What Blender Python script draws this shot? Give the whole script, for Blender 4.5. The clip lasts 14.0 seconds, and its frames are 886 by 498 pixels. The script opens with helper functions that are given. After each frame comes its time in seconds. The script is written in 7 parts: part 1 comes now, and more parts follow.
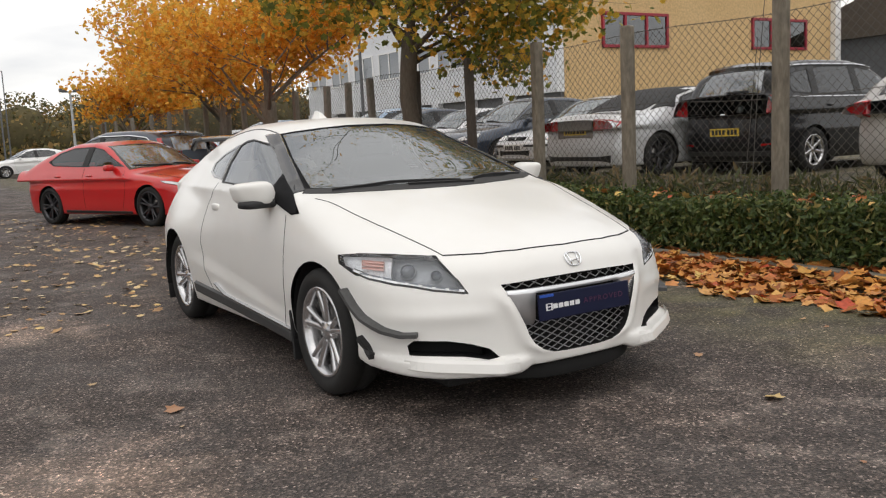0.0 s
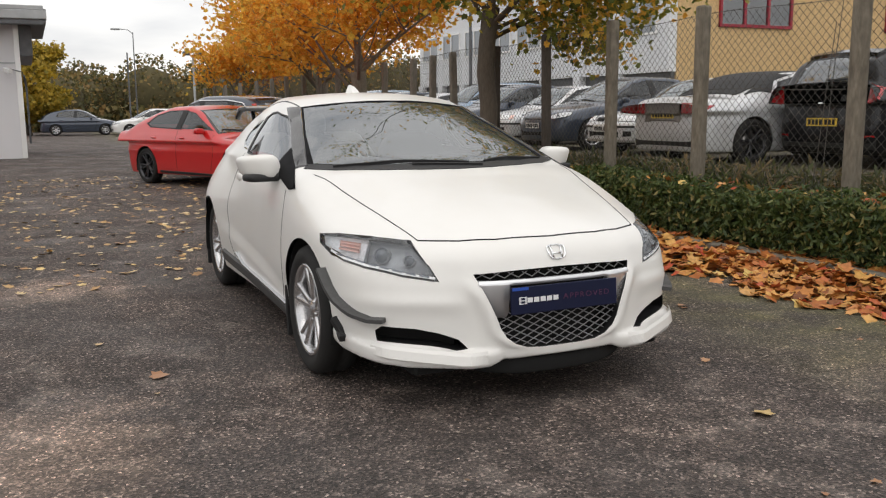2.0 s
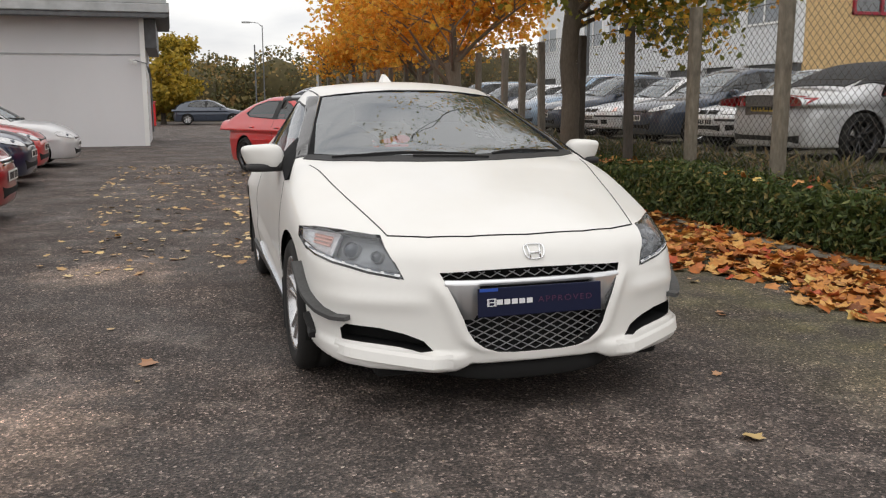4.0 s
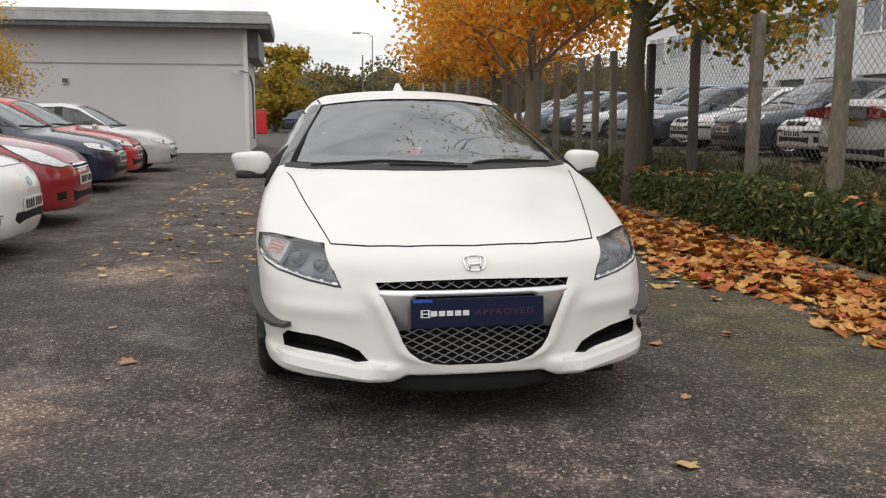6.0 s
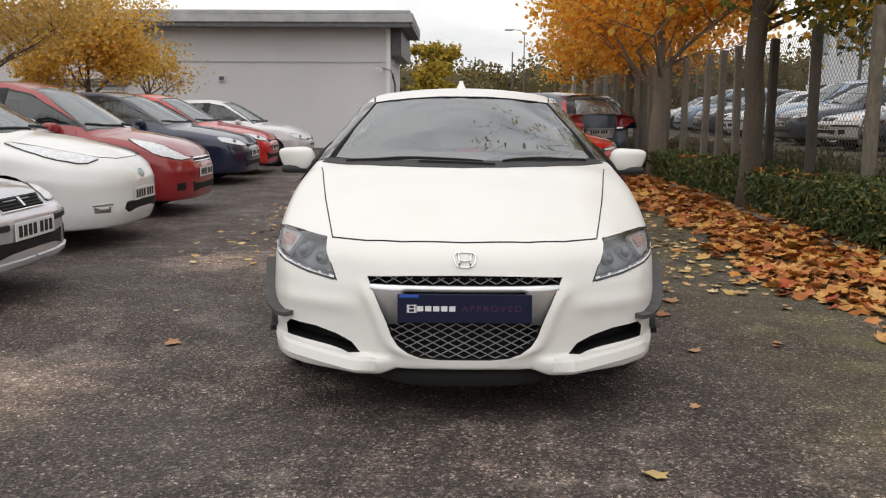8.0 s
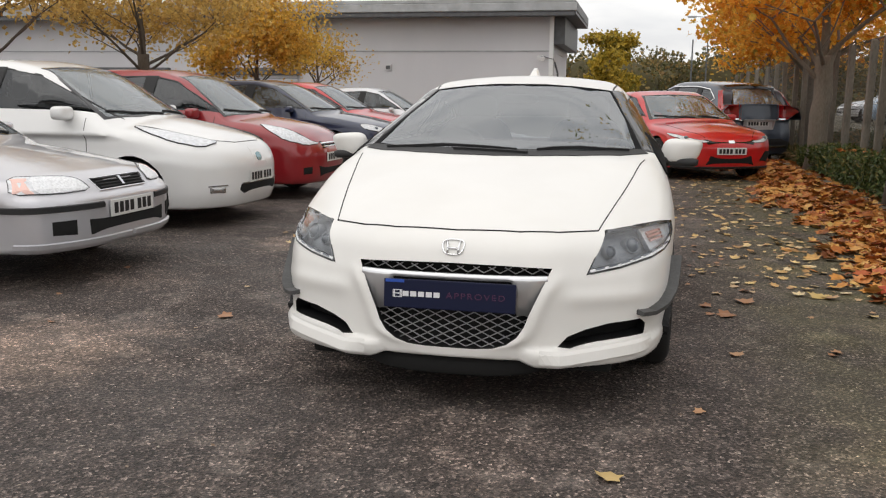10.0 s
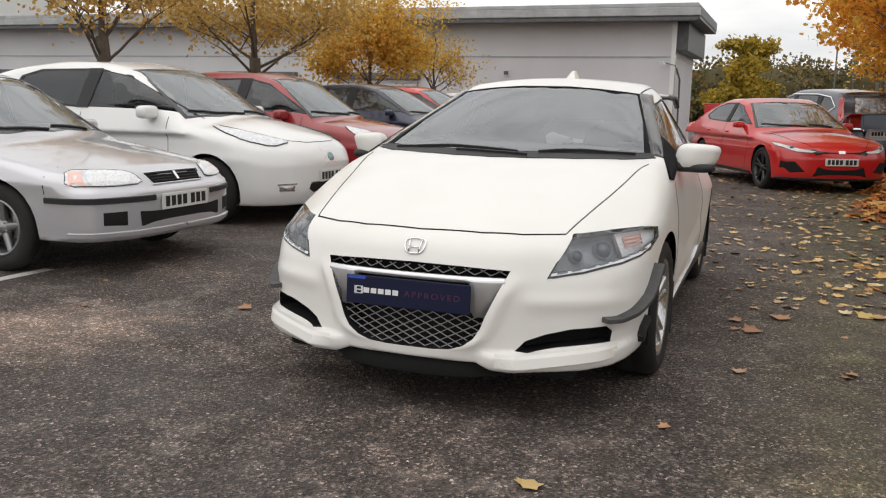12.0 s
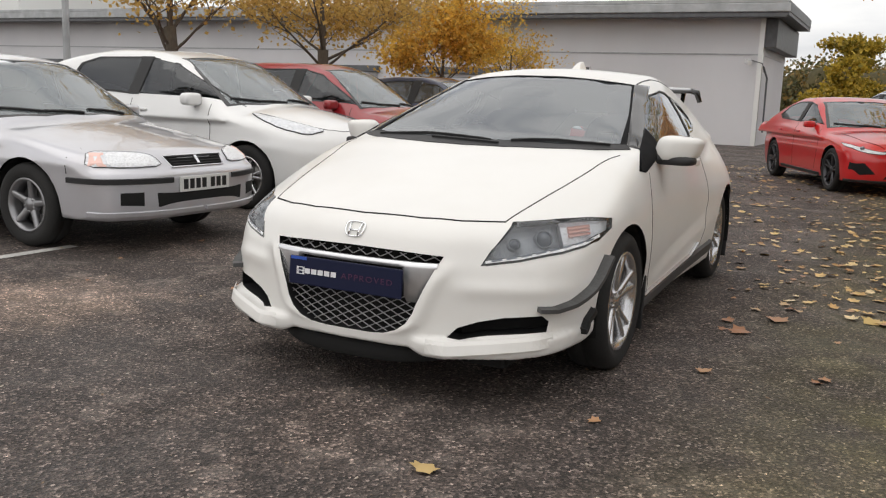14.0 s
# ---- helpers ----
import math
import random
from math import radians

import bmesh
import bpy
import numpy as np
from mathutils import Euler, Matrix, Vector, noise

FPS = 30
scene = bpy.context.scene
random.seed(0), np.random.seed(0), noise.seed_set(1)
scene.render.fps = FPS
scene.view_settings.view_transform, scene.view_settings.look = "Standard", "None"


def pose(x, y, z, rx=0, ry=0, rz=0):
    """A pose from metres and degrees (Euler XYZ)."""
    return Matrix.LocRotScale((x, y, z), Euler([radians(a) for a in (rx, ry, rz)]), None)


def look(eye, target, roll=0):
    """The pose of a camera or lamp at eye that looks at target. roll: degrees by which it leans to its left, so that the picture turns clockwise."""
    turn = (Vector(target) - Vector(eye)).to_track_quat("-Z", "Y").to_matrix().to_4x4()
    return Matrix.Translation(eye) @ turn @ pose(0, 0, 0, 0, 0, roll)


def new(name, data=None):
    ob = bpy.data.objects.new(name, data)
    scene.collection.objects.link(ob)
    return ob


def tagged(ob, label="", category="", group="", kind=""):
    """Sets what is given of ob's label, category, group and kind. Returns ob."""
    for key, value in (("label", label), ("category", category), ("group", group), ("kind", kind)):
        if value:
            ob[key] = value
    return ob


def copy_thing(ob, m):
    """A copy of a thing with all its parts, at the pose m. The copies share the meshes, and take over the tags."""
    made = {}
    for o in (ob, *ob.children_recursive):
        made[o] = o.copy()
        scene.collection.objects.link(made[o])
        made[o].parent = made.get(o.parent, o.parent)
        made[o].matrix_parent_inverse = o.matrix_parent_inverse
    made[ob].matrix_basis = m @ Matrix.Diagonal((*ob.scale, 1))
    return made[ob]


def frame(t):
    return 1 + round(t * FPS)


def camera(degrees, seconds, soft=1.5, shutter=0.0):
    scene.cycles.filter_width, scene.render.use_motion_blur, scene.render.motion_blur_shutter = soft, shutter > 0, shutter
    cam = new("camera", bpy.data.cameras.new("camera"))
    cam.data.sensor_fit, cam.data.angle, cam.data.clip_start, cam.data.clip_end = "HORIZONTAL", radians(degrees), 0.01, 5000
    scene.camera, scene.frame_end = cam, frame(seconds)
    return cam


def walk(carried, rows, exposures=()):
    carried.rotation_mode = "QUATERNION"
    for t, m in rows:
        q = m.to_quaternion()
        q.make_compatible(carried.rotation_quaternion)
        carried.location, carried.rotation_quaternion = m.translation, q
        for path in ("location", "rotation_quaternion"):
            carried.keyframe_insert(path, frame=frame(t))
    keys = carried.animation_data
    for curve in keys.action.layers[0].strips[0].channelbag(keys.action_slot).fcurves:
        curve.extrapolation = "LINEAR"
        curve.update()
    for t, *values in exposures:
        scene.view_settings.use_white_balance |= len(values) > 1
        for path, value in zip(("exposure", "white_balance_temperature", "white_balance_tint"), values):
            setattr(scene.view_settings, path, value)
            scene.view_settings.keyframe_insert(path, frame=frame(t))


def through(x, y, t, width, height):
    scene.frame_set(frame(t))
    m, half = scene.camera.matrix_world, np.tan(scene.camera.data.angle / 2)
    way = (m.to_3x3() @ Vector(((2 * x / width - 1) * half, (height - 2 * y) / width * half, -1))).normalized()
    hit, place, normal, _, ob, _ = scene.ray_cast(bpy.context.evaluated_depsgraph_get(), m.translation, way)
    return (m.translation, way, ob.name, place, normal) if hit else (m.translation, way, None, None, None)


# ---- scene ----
cam = camera(53.1, 14.0, soft=1.2)
PATH = [
    (0, (-2.563, -2.988, 1.224), (-1.507, -1.31, 0.966), -2.8),
    (0.5, (-2.43, -2.993, 1.226), (-1.422, -1.289, 0.942), -2.2),
    (1, (-2.321, -3.001, 1.242), (-1.354, -1.278, 0.935), -1.4),
    (1.5, (-2.176, -3.049, 1.239), (-1.272, -1.293, 0.925), -1.1),
    (2, (-1.999, -3.164, 1.242), (-1.168, -1.371, 0.933), -0.5),
    (2.5, (-1.873, -3.2, 1.229), (-1.095, -1.383, 0.927), -0.0),
    (3, (-1.699, -3.205, 1.212), (-0.982, -1.364, 0.901), -0.2),
    (3.5, (-1.524, -3.205, 1.229), (-0.881, -1.34, 0.903), -0.1),
    (5.8, (-0.732, -3.322, 1.215), (-0.39, -1.373, 0.919), -0.2),
    (6, (-0.679, -3.329, 1.224), (-0.355, -1.379, 0.92), 0.1),
    (6.5, (-0.576, -3.328, 1.237), (-0.318, -1.37, 0.923), 0.4),
    (7, (-0.403, -3.345, 1.232), (-0.239, -1.377, 0.918), 0.5),
    (7.5, (-0.202, -3.414, 1.237), (-0.148, -1.439, 0.926), 0.5),
    (7.7, (-0.138, -3.421, 1.231), (-0.116, -1.445, 0.921), 0.4),
    (9.8, (0.603, -3.333, 1.227), (0.232, -1.398, 0.881), 0.5),
    (10, (0.691, -3.337, 1.223), (0.269, -1.411, 0.885), 0.6),
    (10.5, (0.845, -3.311, 1.21), (0.354, -1.399, 0.89), 0.6),
    (11, (1.017, -3.227, 1.19), (0.464, -1.331, 0.875), 1.0),
    (11.5, (1.159, -3.173, 1.204), (0.535, -1.301, 0.878), 1.2),
    (12, (1.328, -3.145, 1.205), (0.62, -1.303, 0.876), 1.2),
    (12.5, (1.556, -3.124, 1.204), (0.757, -1.32, 0.878), 1.7),
    (13, (1.687, -3.09, 1.198), (0.837, -1.31, 0.868), 1.4),
    (13.5, (1.775, -2.994, 1.174), (0.9, -1.227, 0.842), 1.7),
    (14, (1.877, -2.906, 1.178), (0.981, -1.151, 0.835), 2.1),
]
walk(cam, [(t, look(eye, target, roll)) for t, eye, target, roll in PATH])

# ---- light ----
world = bpy.data.worlds.new("overcast_sky")
scene.world = world
world.use_nodes = True
wn, wl = world.node_tree.nodes, world.node_tree.links
wn.clear()
w_out, w_bg = wn.new("ShaderNodeOutputWorld"), wn.new("ShaderNodeBackground")
w_sky = wn.new("ShaderNodeTexSky")
w_sky.sky_type, w_sky.sun_disc = "NISHITA", False
w_sky.sun_elevation, w_sky.sun_rotation = radians(32), radians(200)
w_coord, w_map = wn.new("ShaderNodeTexCoord"), wn.new("ShaderNodeMapping")
w_map.inputs["Scale"].default_value = (1.6, 1.6, 6.0)
w_noise = wn.new("ShaderNodeTexNoise")
w_noise.inputs["Scale"].default_value, w_noise.inputs["Detail"].default_value = 1.7, 7.0
w_ramp = wn.new("ShaderNodeValToRGB")
w_ramp.color_ramp.elements[0].position, w_ramp.color_ramp.elements[0].color = 0.30, (7.0, 7.0, 7.3, 1)
w_ramp.color_ramp.elements[1].position, w_ramp.color_ramp.elements[1].color = 0.52, (11.2, 10.9, 10.6, 1)
w_mix = wn.new("ShaderNodeMixRGB")
w_mix.inputs[0].default_value = 0.9
wl.new(w_coord.outputs["Generated"], w_map.inputs["Vector"])
wl.new(w_map.outputs["Vector"], w_noise.inputs["Vector"])
wl.new(w_noise.outputs["Fac"], w_ramp.inputs["Fac"])
wl.new(w_sky.outputs["Color"], w_mix.inputs[1])
wl.new(w_ramp.outputs["Color"], w_mix.inputs[2])
wl.new(w_mix.outputs["Color"], w_bg.inputs["Color"])
w_bg.inputs["Strength"].default_value = 0.105
wl.new(w_bg.outputs["Background"], w_out.inputs["Surface"])

sun_data = bpy.data.lights.new("sun", "SUN")
sun_data.energy, sun_data.angle, sun_data.color = 0.7, radians(70), (1.0, 0.96, 0.9)
sun = new("sun", sun_data)
sun.matrix_world = look((-5, -7, 30), (0, 2, 0))
scene.view_settings.exposure = 0.0


# ---- materials ----
def material(name, color, rough=0.5, metal=0.0, coat=0.0, spec=0.5):
    m = bpy.data.materials.new(name)
    m.use_nodes = True
    b = m.node_tree.nodes["Principled BSDF"]
    b.inputs["Base Color"].default_value = (*color, 1)
    b.inputs["Roughness"].default_value = rough
    b.inputs["Metallic"].default_value = metal
    b.inputs["Coat Weight"].default_value = coat
    b.inputs["Coat Roughness"].default_value = 0.04
    b.inputs["Specular IOR Level"].default_value = spec
    return m


def node(m, kind, **inputs):
    n = m.node_tree.nodes.new(kind)
    for key, value in inputs.items():
        n.inputs[key.replace("_", " ")].default_value = value
    return n


def link(m, a, b):
    m.node_tree.links.new(a, b)


def bsdf(m):
    return m.node_tree.nodes["Principled BSDF"]


def ramp(m, source, stops):
    r = m.node_tree.nodes.new("ShaderNodeValToRGB")
    while len(r.color_ramp.elements) < len(stops):
        r.color_ramp.elements.new(0.5)
    for e, (p, c) in zip(r.color_ramp.elements, stops):
        e.position, e.color = p, (*c, 1)
    link(m, source, r.inputs["Fac"])
    return r.outputs["Color"]


def coords(m, scale=(1, 1, 1)):
    c, mp = m.node_tree.nodes.new("ShaderNodeTexCoord"), m.node_tree.nodes.new("ShaderNodeMapping")
    mp.inputs["Scale"].default_value = scale
    link(m, c.outputs["Object"], mp.inputs["Vector"])
    return mp.outputs["Vector"]


def noise_node(m, vector, scale, detail=4.0, rough=0.5):
    n = node(m, "ShaderNodeTexNoise", Scale=scale, Detail=detail, Roughness=rough)
    link(m, vector, n.inputs["Vector"])
    return n.outputs["Fac"]


def mix(m, fac, a, b, mode="MIX"):
    n = m.node_tree.nodes.new("ShaderNodeMixRGB")
    n.blend_type = mode
    for socket, value in zip(n.inputs, (fac, a, b)):
        if isinstance(value, (int, float)):
            socket.default_value = value
        elif isinstance(value, tuple):
            socket.default_value = (*value, 1)
        else:
            link(m, value, socket)
    return n.outputs["Color"]


def bump(m, height, strength, distance):
    b = node(m, "ShaderNodeBump", Strength=strength, Distance=distance)
    link(m, height, b.inputs["Height"])
    link(m, b.outputs["Normal"], bsdf(m).inputs["Normal"])


def grained(name, a, b, scale, rough=0.8, bump_d=0.004, fine=60.0, metal=0.0, stretch=(1, 1, 1)):
    """A surface mottled between two colours at two scales, with fine relief."""
    m = material(name, a, rough, metal)
    v = coords(m, stretch)
    big, small = noise_node(m, v, scale), noise_node(m, v, fine, 3.0)
    col = mix(m, big, a, b)
    dark = ramp(m, small, [(0.3, (0.72, 0.72, 0.72)), (0.7, (1.12, 1.12, 1.12))])
    link(m, mix(m, 0.8, col, dark, "MULTIPLY"), bsdf(m).inputs["Base Color"])
    bump(m, small, 0.5, bump_d)
    return m


def car_paint(name, color, flake=0.0, rough=0.28, dirt=0.10):
    m = material(name, color, rough, flake, 1.0)
    v = coords(m)
    film = ramp(m, noise_node(m, v, 2.6, 5.0), [(0.45, (1, 1, 1)), (0.8, (1 - dirt, 1 - dirt * 1.15, 1 - dirt * 1.4))])
    link(m, mix(m, 1.0, color, film, "MULTIPLY"), bsdf(m).inputs["Base Color"])
    return m


def glass(name, tint, gloss=1.55, film=0.0, sheen_color=(0.6, 0.66, 0.67)):
    m = bpy.data.materials.new(name)
    m.use_nodes = True
    t = m.node_tree
    t.nodes.clear()
    out, mixer = t.nodes.new("ShaderNodeOutputMaterial"), t.nodes.new("ShaderNodeMixShader")
    clear, shine, fres = t.nodes.new("ShaderNodeBsdfTransparent"), t.nodes.new("ShaderNodeBsdfGlossy"), t.nodes.new("ShaderNodeFresnel")
    clear.inputs["Color"].default_value = (*tint, 1)
    shine.inputs["Roughness"].default_value = 0.015
    shine.inputs["Color"].default_value = (0.95, 0.97, 1.0, 1)
    fres.inputs["IOR"].default_value = gloss
    t.links.new(fres.outputs["Fac"], mixer.inputs[0])
    t.links.new(clear.outputs[0], mixer.inputs[1])
    t.links.new(shine.outputs[0], mixer.inputs[2])
    t.links.new(mixer.outputs[0], out.inputs["Surface"])
    if film:
        # a thin pale diffuse layer, painted in place of sky reflected in the glass
        sheen, over = t.nodes.new("ShaderNodeBsdfDiffuse"), t.nodes.new("ShaderNodeMixShader")
        sheen.inputs["Color"].default_value = (*sheen_color, 1)
        patchy = ramp(m, noise_node(m, coords(m), 3.0, 4.0), [(0.3, (film * 0.8,) * 3), (0.7, (film * 1.2,) * 3)])
        t.links.new(patchy, over.inputs[0])
        t.links.new(clear.outputs[0], over.inputs[1])
        t.links.new(sheen.outputs[0], over.inputs[2])
        t.links.new(over.outputs[0], mixer.inputs[1])
    return m


M = {}
M["pearl"] = car_paint("pearl white paint", (0.83, 0.82, 0.79), 0.0, 0.30, 0.05)
bsdf(M["pearl"]).inputs["Coat Weight"].default_value = 0.35
M["white"] = car_paint("white paint", (0.84, 0.84, 0.83), 0.0, 0.28, 0.04)
M["silver"] = car_paint("silver paint", (0.60, 0.60, 0.635), 0.5, 0.30)
M["lightsilver"] = car_paint("light silver paint", (0.70, 0.71, 0.73), 0.3, 0.4)
M["red"] = car_paint("bright red paint", (0.60, 0.014, 0.016))
M["wine"] = car_paint("deep red paint", (0.30, 0.014, 0.020), 0.05)
M["navy"] = car_paint("dark blue paint", (0.014, 0.022, 0.06), 0.2)
M["slate"] = car_paint("blue grey paint", (0.045, 0.06, 0.09), 0.3)
M["black"] = car_paint("black paint", (0.010, 0.010, 0.012))
bsdf(M["black"]).inputs["Specular IOR Level"].default_value = 0.15
bsdf(M["black"]).inputs["Coat Weight"].default_value = 0.6
M["taupe"] = car_paint("dusty silver paint", (0.46, 0.44, 0.42), 0.3, 0.42)
M["bronze"] = car_paint("grey brown paint", (0.22, 0.20, 0.18), 0.4)
M["paleblue"] = car_paint("pale blue paint", (0.24, 0.34, 0.46), 0.3)
M["plastic"] = grained("black plastic", (0.012, 0.012, 0.013), (0.019, 0.019, 0.020), 4.0, 0.55, 0.0005, 300)
M["satin_black"] = material("satin black trim", (0.007, 0.007, 0.008), 0.6, 0, 0, 0.08)
# parked windscreens: stronger painted sheen, for the pale sky they reflect
M["parkscreen"] = glass("windscreen glass with painted pale sheen", (0.5, 0.57, 0.57), 2.5, 0.20, (0.60, 0.68, 0.68))
M["gloss_black"] = material("gloss black", (0.010, 0.010, 0.011), 0.12, 0, 0.6)
M["rubber"] = grained("tyre rubber", (0.010, 0.010, 0.010), (0.022, 0.021, 0.020), 6.0, 0.85, 0.001, 120)
M["greyrubber"] = grained("grey rubber strip", (0.05, 0.05, 0.05), (0.09, 0.09, 0.09), 6.0, 0.6, 0.001, 120)
M["void"] = material("dark recess", (0.006, 0.006, 0.006), 0.9)
M["alloy"] = material("silver alloy", (0.62, 0.62, 0.63), 0.25, 0.9)
M["darkalloy"] = material("dark alloy", (0.07, 0.07, 0.075), 0.3, 0.8)
M["greyalloy"] = material("dull grey alloy", (0.30, 0.30, 0.31), 0.35, 0.8)
M["chrome"] = material("chrome", (0.85, 0.86, 0.87), 0.09, 1.0)
M["satin"] = material("satin chrome", (0.62, 0.63, 0.65), 0.24, 1.0)
M["wing"] = material("satin silver grille panel", (0.76, 0.77, 0.79), 0.2, 0.7, 0.3)
M["meshgrey"] = material("grey grille mesh", (0.36, 0.36, 0.37), 0.35, 0.6)
M["disc"] = material("brake disc", (0.25, 0.24, 0.23), 0.4, 0.9)
M["cabin"] = grained("dark cabin cloth", (0.035, 0.036, 0.038), (0.06, 0.06, 0.062), 9.0, 0.9, 0.002, 200)
M["screen"] = glass("windscreen glass", (0.42, 0.48, 0.49), 3.1, 0.10, (0.50, 0.58, 0.585))
M["sideglass"] = glass("tinted side glass", (0.25, 0.28, 0.28), 2.7, 0.10)
M["tintglass"] = glass("dark car side glass", (0.25, 0.28, 0.28), 1.75, 0.015)
M["lens"] = glass("clear lamp lens", (0.95, 0.96, 0.97), 1.5, 0.06, (0.7, 0.7, 0.7))
M["lampinner"] = grained("lamp inner", (0.17, 0.185, 0.205), (0.46, 0.48, 0.51), 9.0, 0.35, 0.0004, 60.0, 0.2)
M["lampclear"] = grained("faceted lamp reflector", (0.80, 0.82, 0.85), (0.97, 0.98, 0.99), 16.0, 0.3, 0.0006, 70.0, 0.0)
M["lampface"] = grained("pale clear lamp", (0.68, 0.71, 0.76), (0.88, 0.89, 0.90), 11.0, 0.15, 0.0004, 40.0, 0.0)
bsdf(M["lampface"]).inputs["Coat Weight"].default_value = 1.0
M["lampeye"] = material("dark projector glass", (0.16, 0.18, 0.21), 0.06, 0.0, 1.0)
M["emblem_teal"] = material("teal glossy emblem", (0.16, 0.30, 0.34), 0.15, 0.5, 0.5)
M["amber"] = material("amber lamp", (0.88, 0.58, 0.51), 0.3, 0, 0.5)
M["redlamp"] = material("red lamp lens", (0.45, 0.012, 0.016), 0.12, 0, 1.0)
M["paleplate"] = material("white plate", (0.72, 0.72, 0.70), 0.4)
M["yellowplate"] = material("yellow plate", (0.75, 0.52, 0.06), 0.4)
M["navyplate"] = material("navy plate", (0.006, 0.009, 0.036), 0.45, 0, 0.0, 0.25)
M["blueflash"] = material("blue plate flash", (0.02, 0.08, 0.42), 0.35)
M["ink"] = material("black ink", (0.01, 0.01, 0.01), 0.6)
M["whiteink"] = material("white print", (0.78, 0.78, 0.80), 0.4)
M["redink"] = material("dim red print", (0.065, 0.012, 0.05), 0.4)
M["greyink"] = material("pale grey print", (0.5, 0.5, 0.52), 0.5)


# ---- mesh helpers ----
from mathutils.bvhtree import BVHTree
from mathutils.geometry import delaunay_2d_cdt


def mesh(name, verts, faces, mat, parent=None, label="", smooth=False):
    me = bpy.data.meshes.new(name)
    me.from_pydata([tuple(v) for v in verts], [], [tuple(f) for f in faces])
    me.materials.append(mat)
    if smooth:
        me.polygons.foreach_set("use_smooth", [True] * len(me.polygons))
    me.update()
    ob = new(name, me)
    ob.parent = parent
    if label:
        ob["label"] = label
    return ob


def part(name, bm, mat, parent=None, label="", smooth=False):
    me = bpy.data.meshes.new(name)
    bm.normal_update()
    bm.to_mesh(me)
    bm.free()
    me.materials.append(mat)
    if smooth:
        me.polygons.foreach_set("use_smooth", [True] * len(me.polygons))
    ob = new(name, me)
    ob.parent = parent
    if label:
        ob["label"] = label
    return ob


def empty(name, m, label, category, group=""):
    ob = new(name)
    ob.empty_display_size = 0.1
    ob.matrix_world = m
    return tagged(ob, label, category, group)


def add_box(bm, c, size, bevel=0.0, turn=None, segments=2):
    """A box at c, with its edges rounded."""
    made = bmesh.ops.create_cube(bm, size=1.0)["verts"]
    m = Matrix.Translation(c) @ (turn or Matrix()) @ Matrix.Diagonal((*size, 1))
    bmesh.ops.transform(bm, matrix=m, verts=made)
    if bevel:
        edges = list({e for v in made for e in v.link_edges})
        bmesh.ops.bevel(bm, geom=edges, offset=bevel, segments=segments, affect="EDGES", profile=0.5)
    return bm


def box(c, size, bevel=0.0, turn=None, segments=2):
    return add_box(bmesh.new(), c, size, bevel, turn, segments)


def tube(points, radii, sides=8, caps=True):
    """Vertices and faces of a tube along points."""
    P = [Vector(p) for p in points]
    if not hasattr(radii, "__len__"):
        radii = [radii] * len(P)
    V, Fc = [], []
    up = Vector((0, 0, 1))
    for i, p in enumerate(P):
        d = (P[min(i + 1, len(P) - 1)] - P[max(i - 1, 0)]).normalized()
        a = d.cross(up if abs(d.z) < 0.95 else Vector((1, 0, 0))).normalized()
        b = a.cross(d)
        for k in range(sides):
            w = 2 * math.pi * k / sides
            V.append(p + radii[i] * (math.cos(w) * a + math.sin(w) * b))
    for i in range(len(P) - 1):
        for k in range(sides):
            k2 = (k + 1) % sides
            Fc.append((i * sides + k, i * sides + k2, (i + 1) * sides + k2, (i + 1) * sides + k))
    if caps:
        Fc.append(tuple(range(sides - 1, -1, -1)))
        Fc.append(tuple(range((len(P) - 1) * sides, len(P) * sides)))
    return V, Fc


def lathe(profile, sides=40):
    """Turns (r, x) pairs about the x axis."""
    V, Fc = [], []
    n = len(profile)
    for k in range(sides):
        w = 2 * math.pi * k / sides
        V += [(x, r * math.cos(w), r * math.sin(w)) for r, x in profile]
    for k in range(sides):
        k2 = (k + 1) % sides
        Fc += [(k * n + i, k * n + i + 1, k2 * n + i + 1, k2 * n + i) for i in range(n - 1)]
    return V, Fc


def joined(pieces):
    V, Fc = [], []
    for v, f in pieces:
        o = len(V)
        V += list(v)
        Fc += [tuple(i + o for i in q) for q in f]
    return V, Fc


def moved(piece, m):
    return [m @ Vector(v) for v in piece[0]], piece[1]


def curve(pairs):
    """A smooth monotone curve through (x, y) pairs, for numpy arrays."""
    X, Y = np.array(pairs, float).T
    d = np.diff(Y) / np.diff(X)
    s = np.concatenate([[d[0]], np.where(d[:-1] * d[1:] > 0, 2 * d[:-1] * d[1:] / np.where(np.abs(d[:-1] + d[1:]) < 1e-9, 1, d[:-1] + d[1:]), 0), [d[-1]]])

    def f(x):
        x = np.clip(x, X[0], X[-1])
        i = np.clip(np.searchsorted(X, x) - 1, 0, len(X) - 2)
        h = X[i + 1] - X[i]
        t = (x - X[i]) / h
        return ((1 + 2 * t) * (1 - t) ** 2 * Y[i] + t * (1 - t) ** 2 * h * s[i] + t * t * (3 - 2 * t) * Y[i + 1] + t * t * (t - 1) * h * s[i + 1])
    return f


def smax(a, b, k):
    h = np.clip(0.5 + 0.5 * (a - b) / k, 0, 1)
    return b + (a - b) * h + k * h * (1 - h)


def smin(a, b, k):
    return -smax(-a, -b, k)


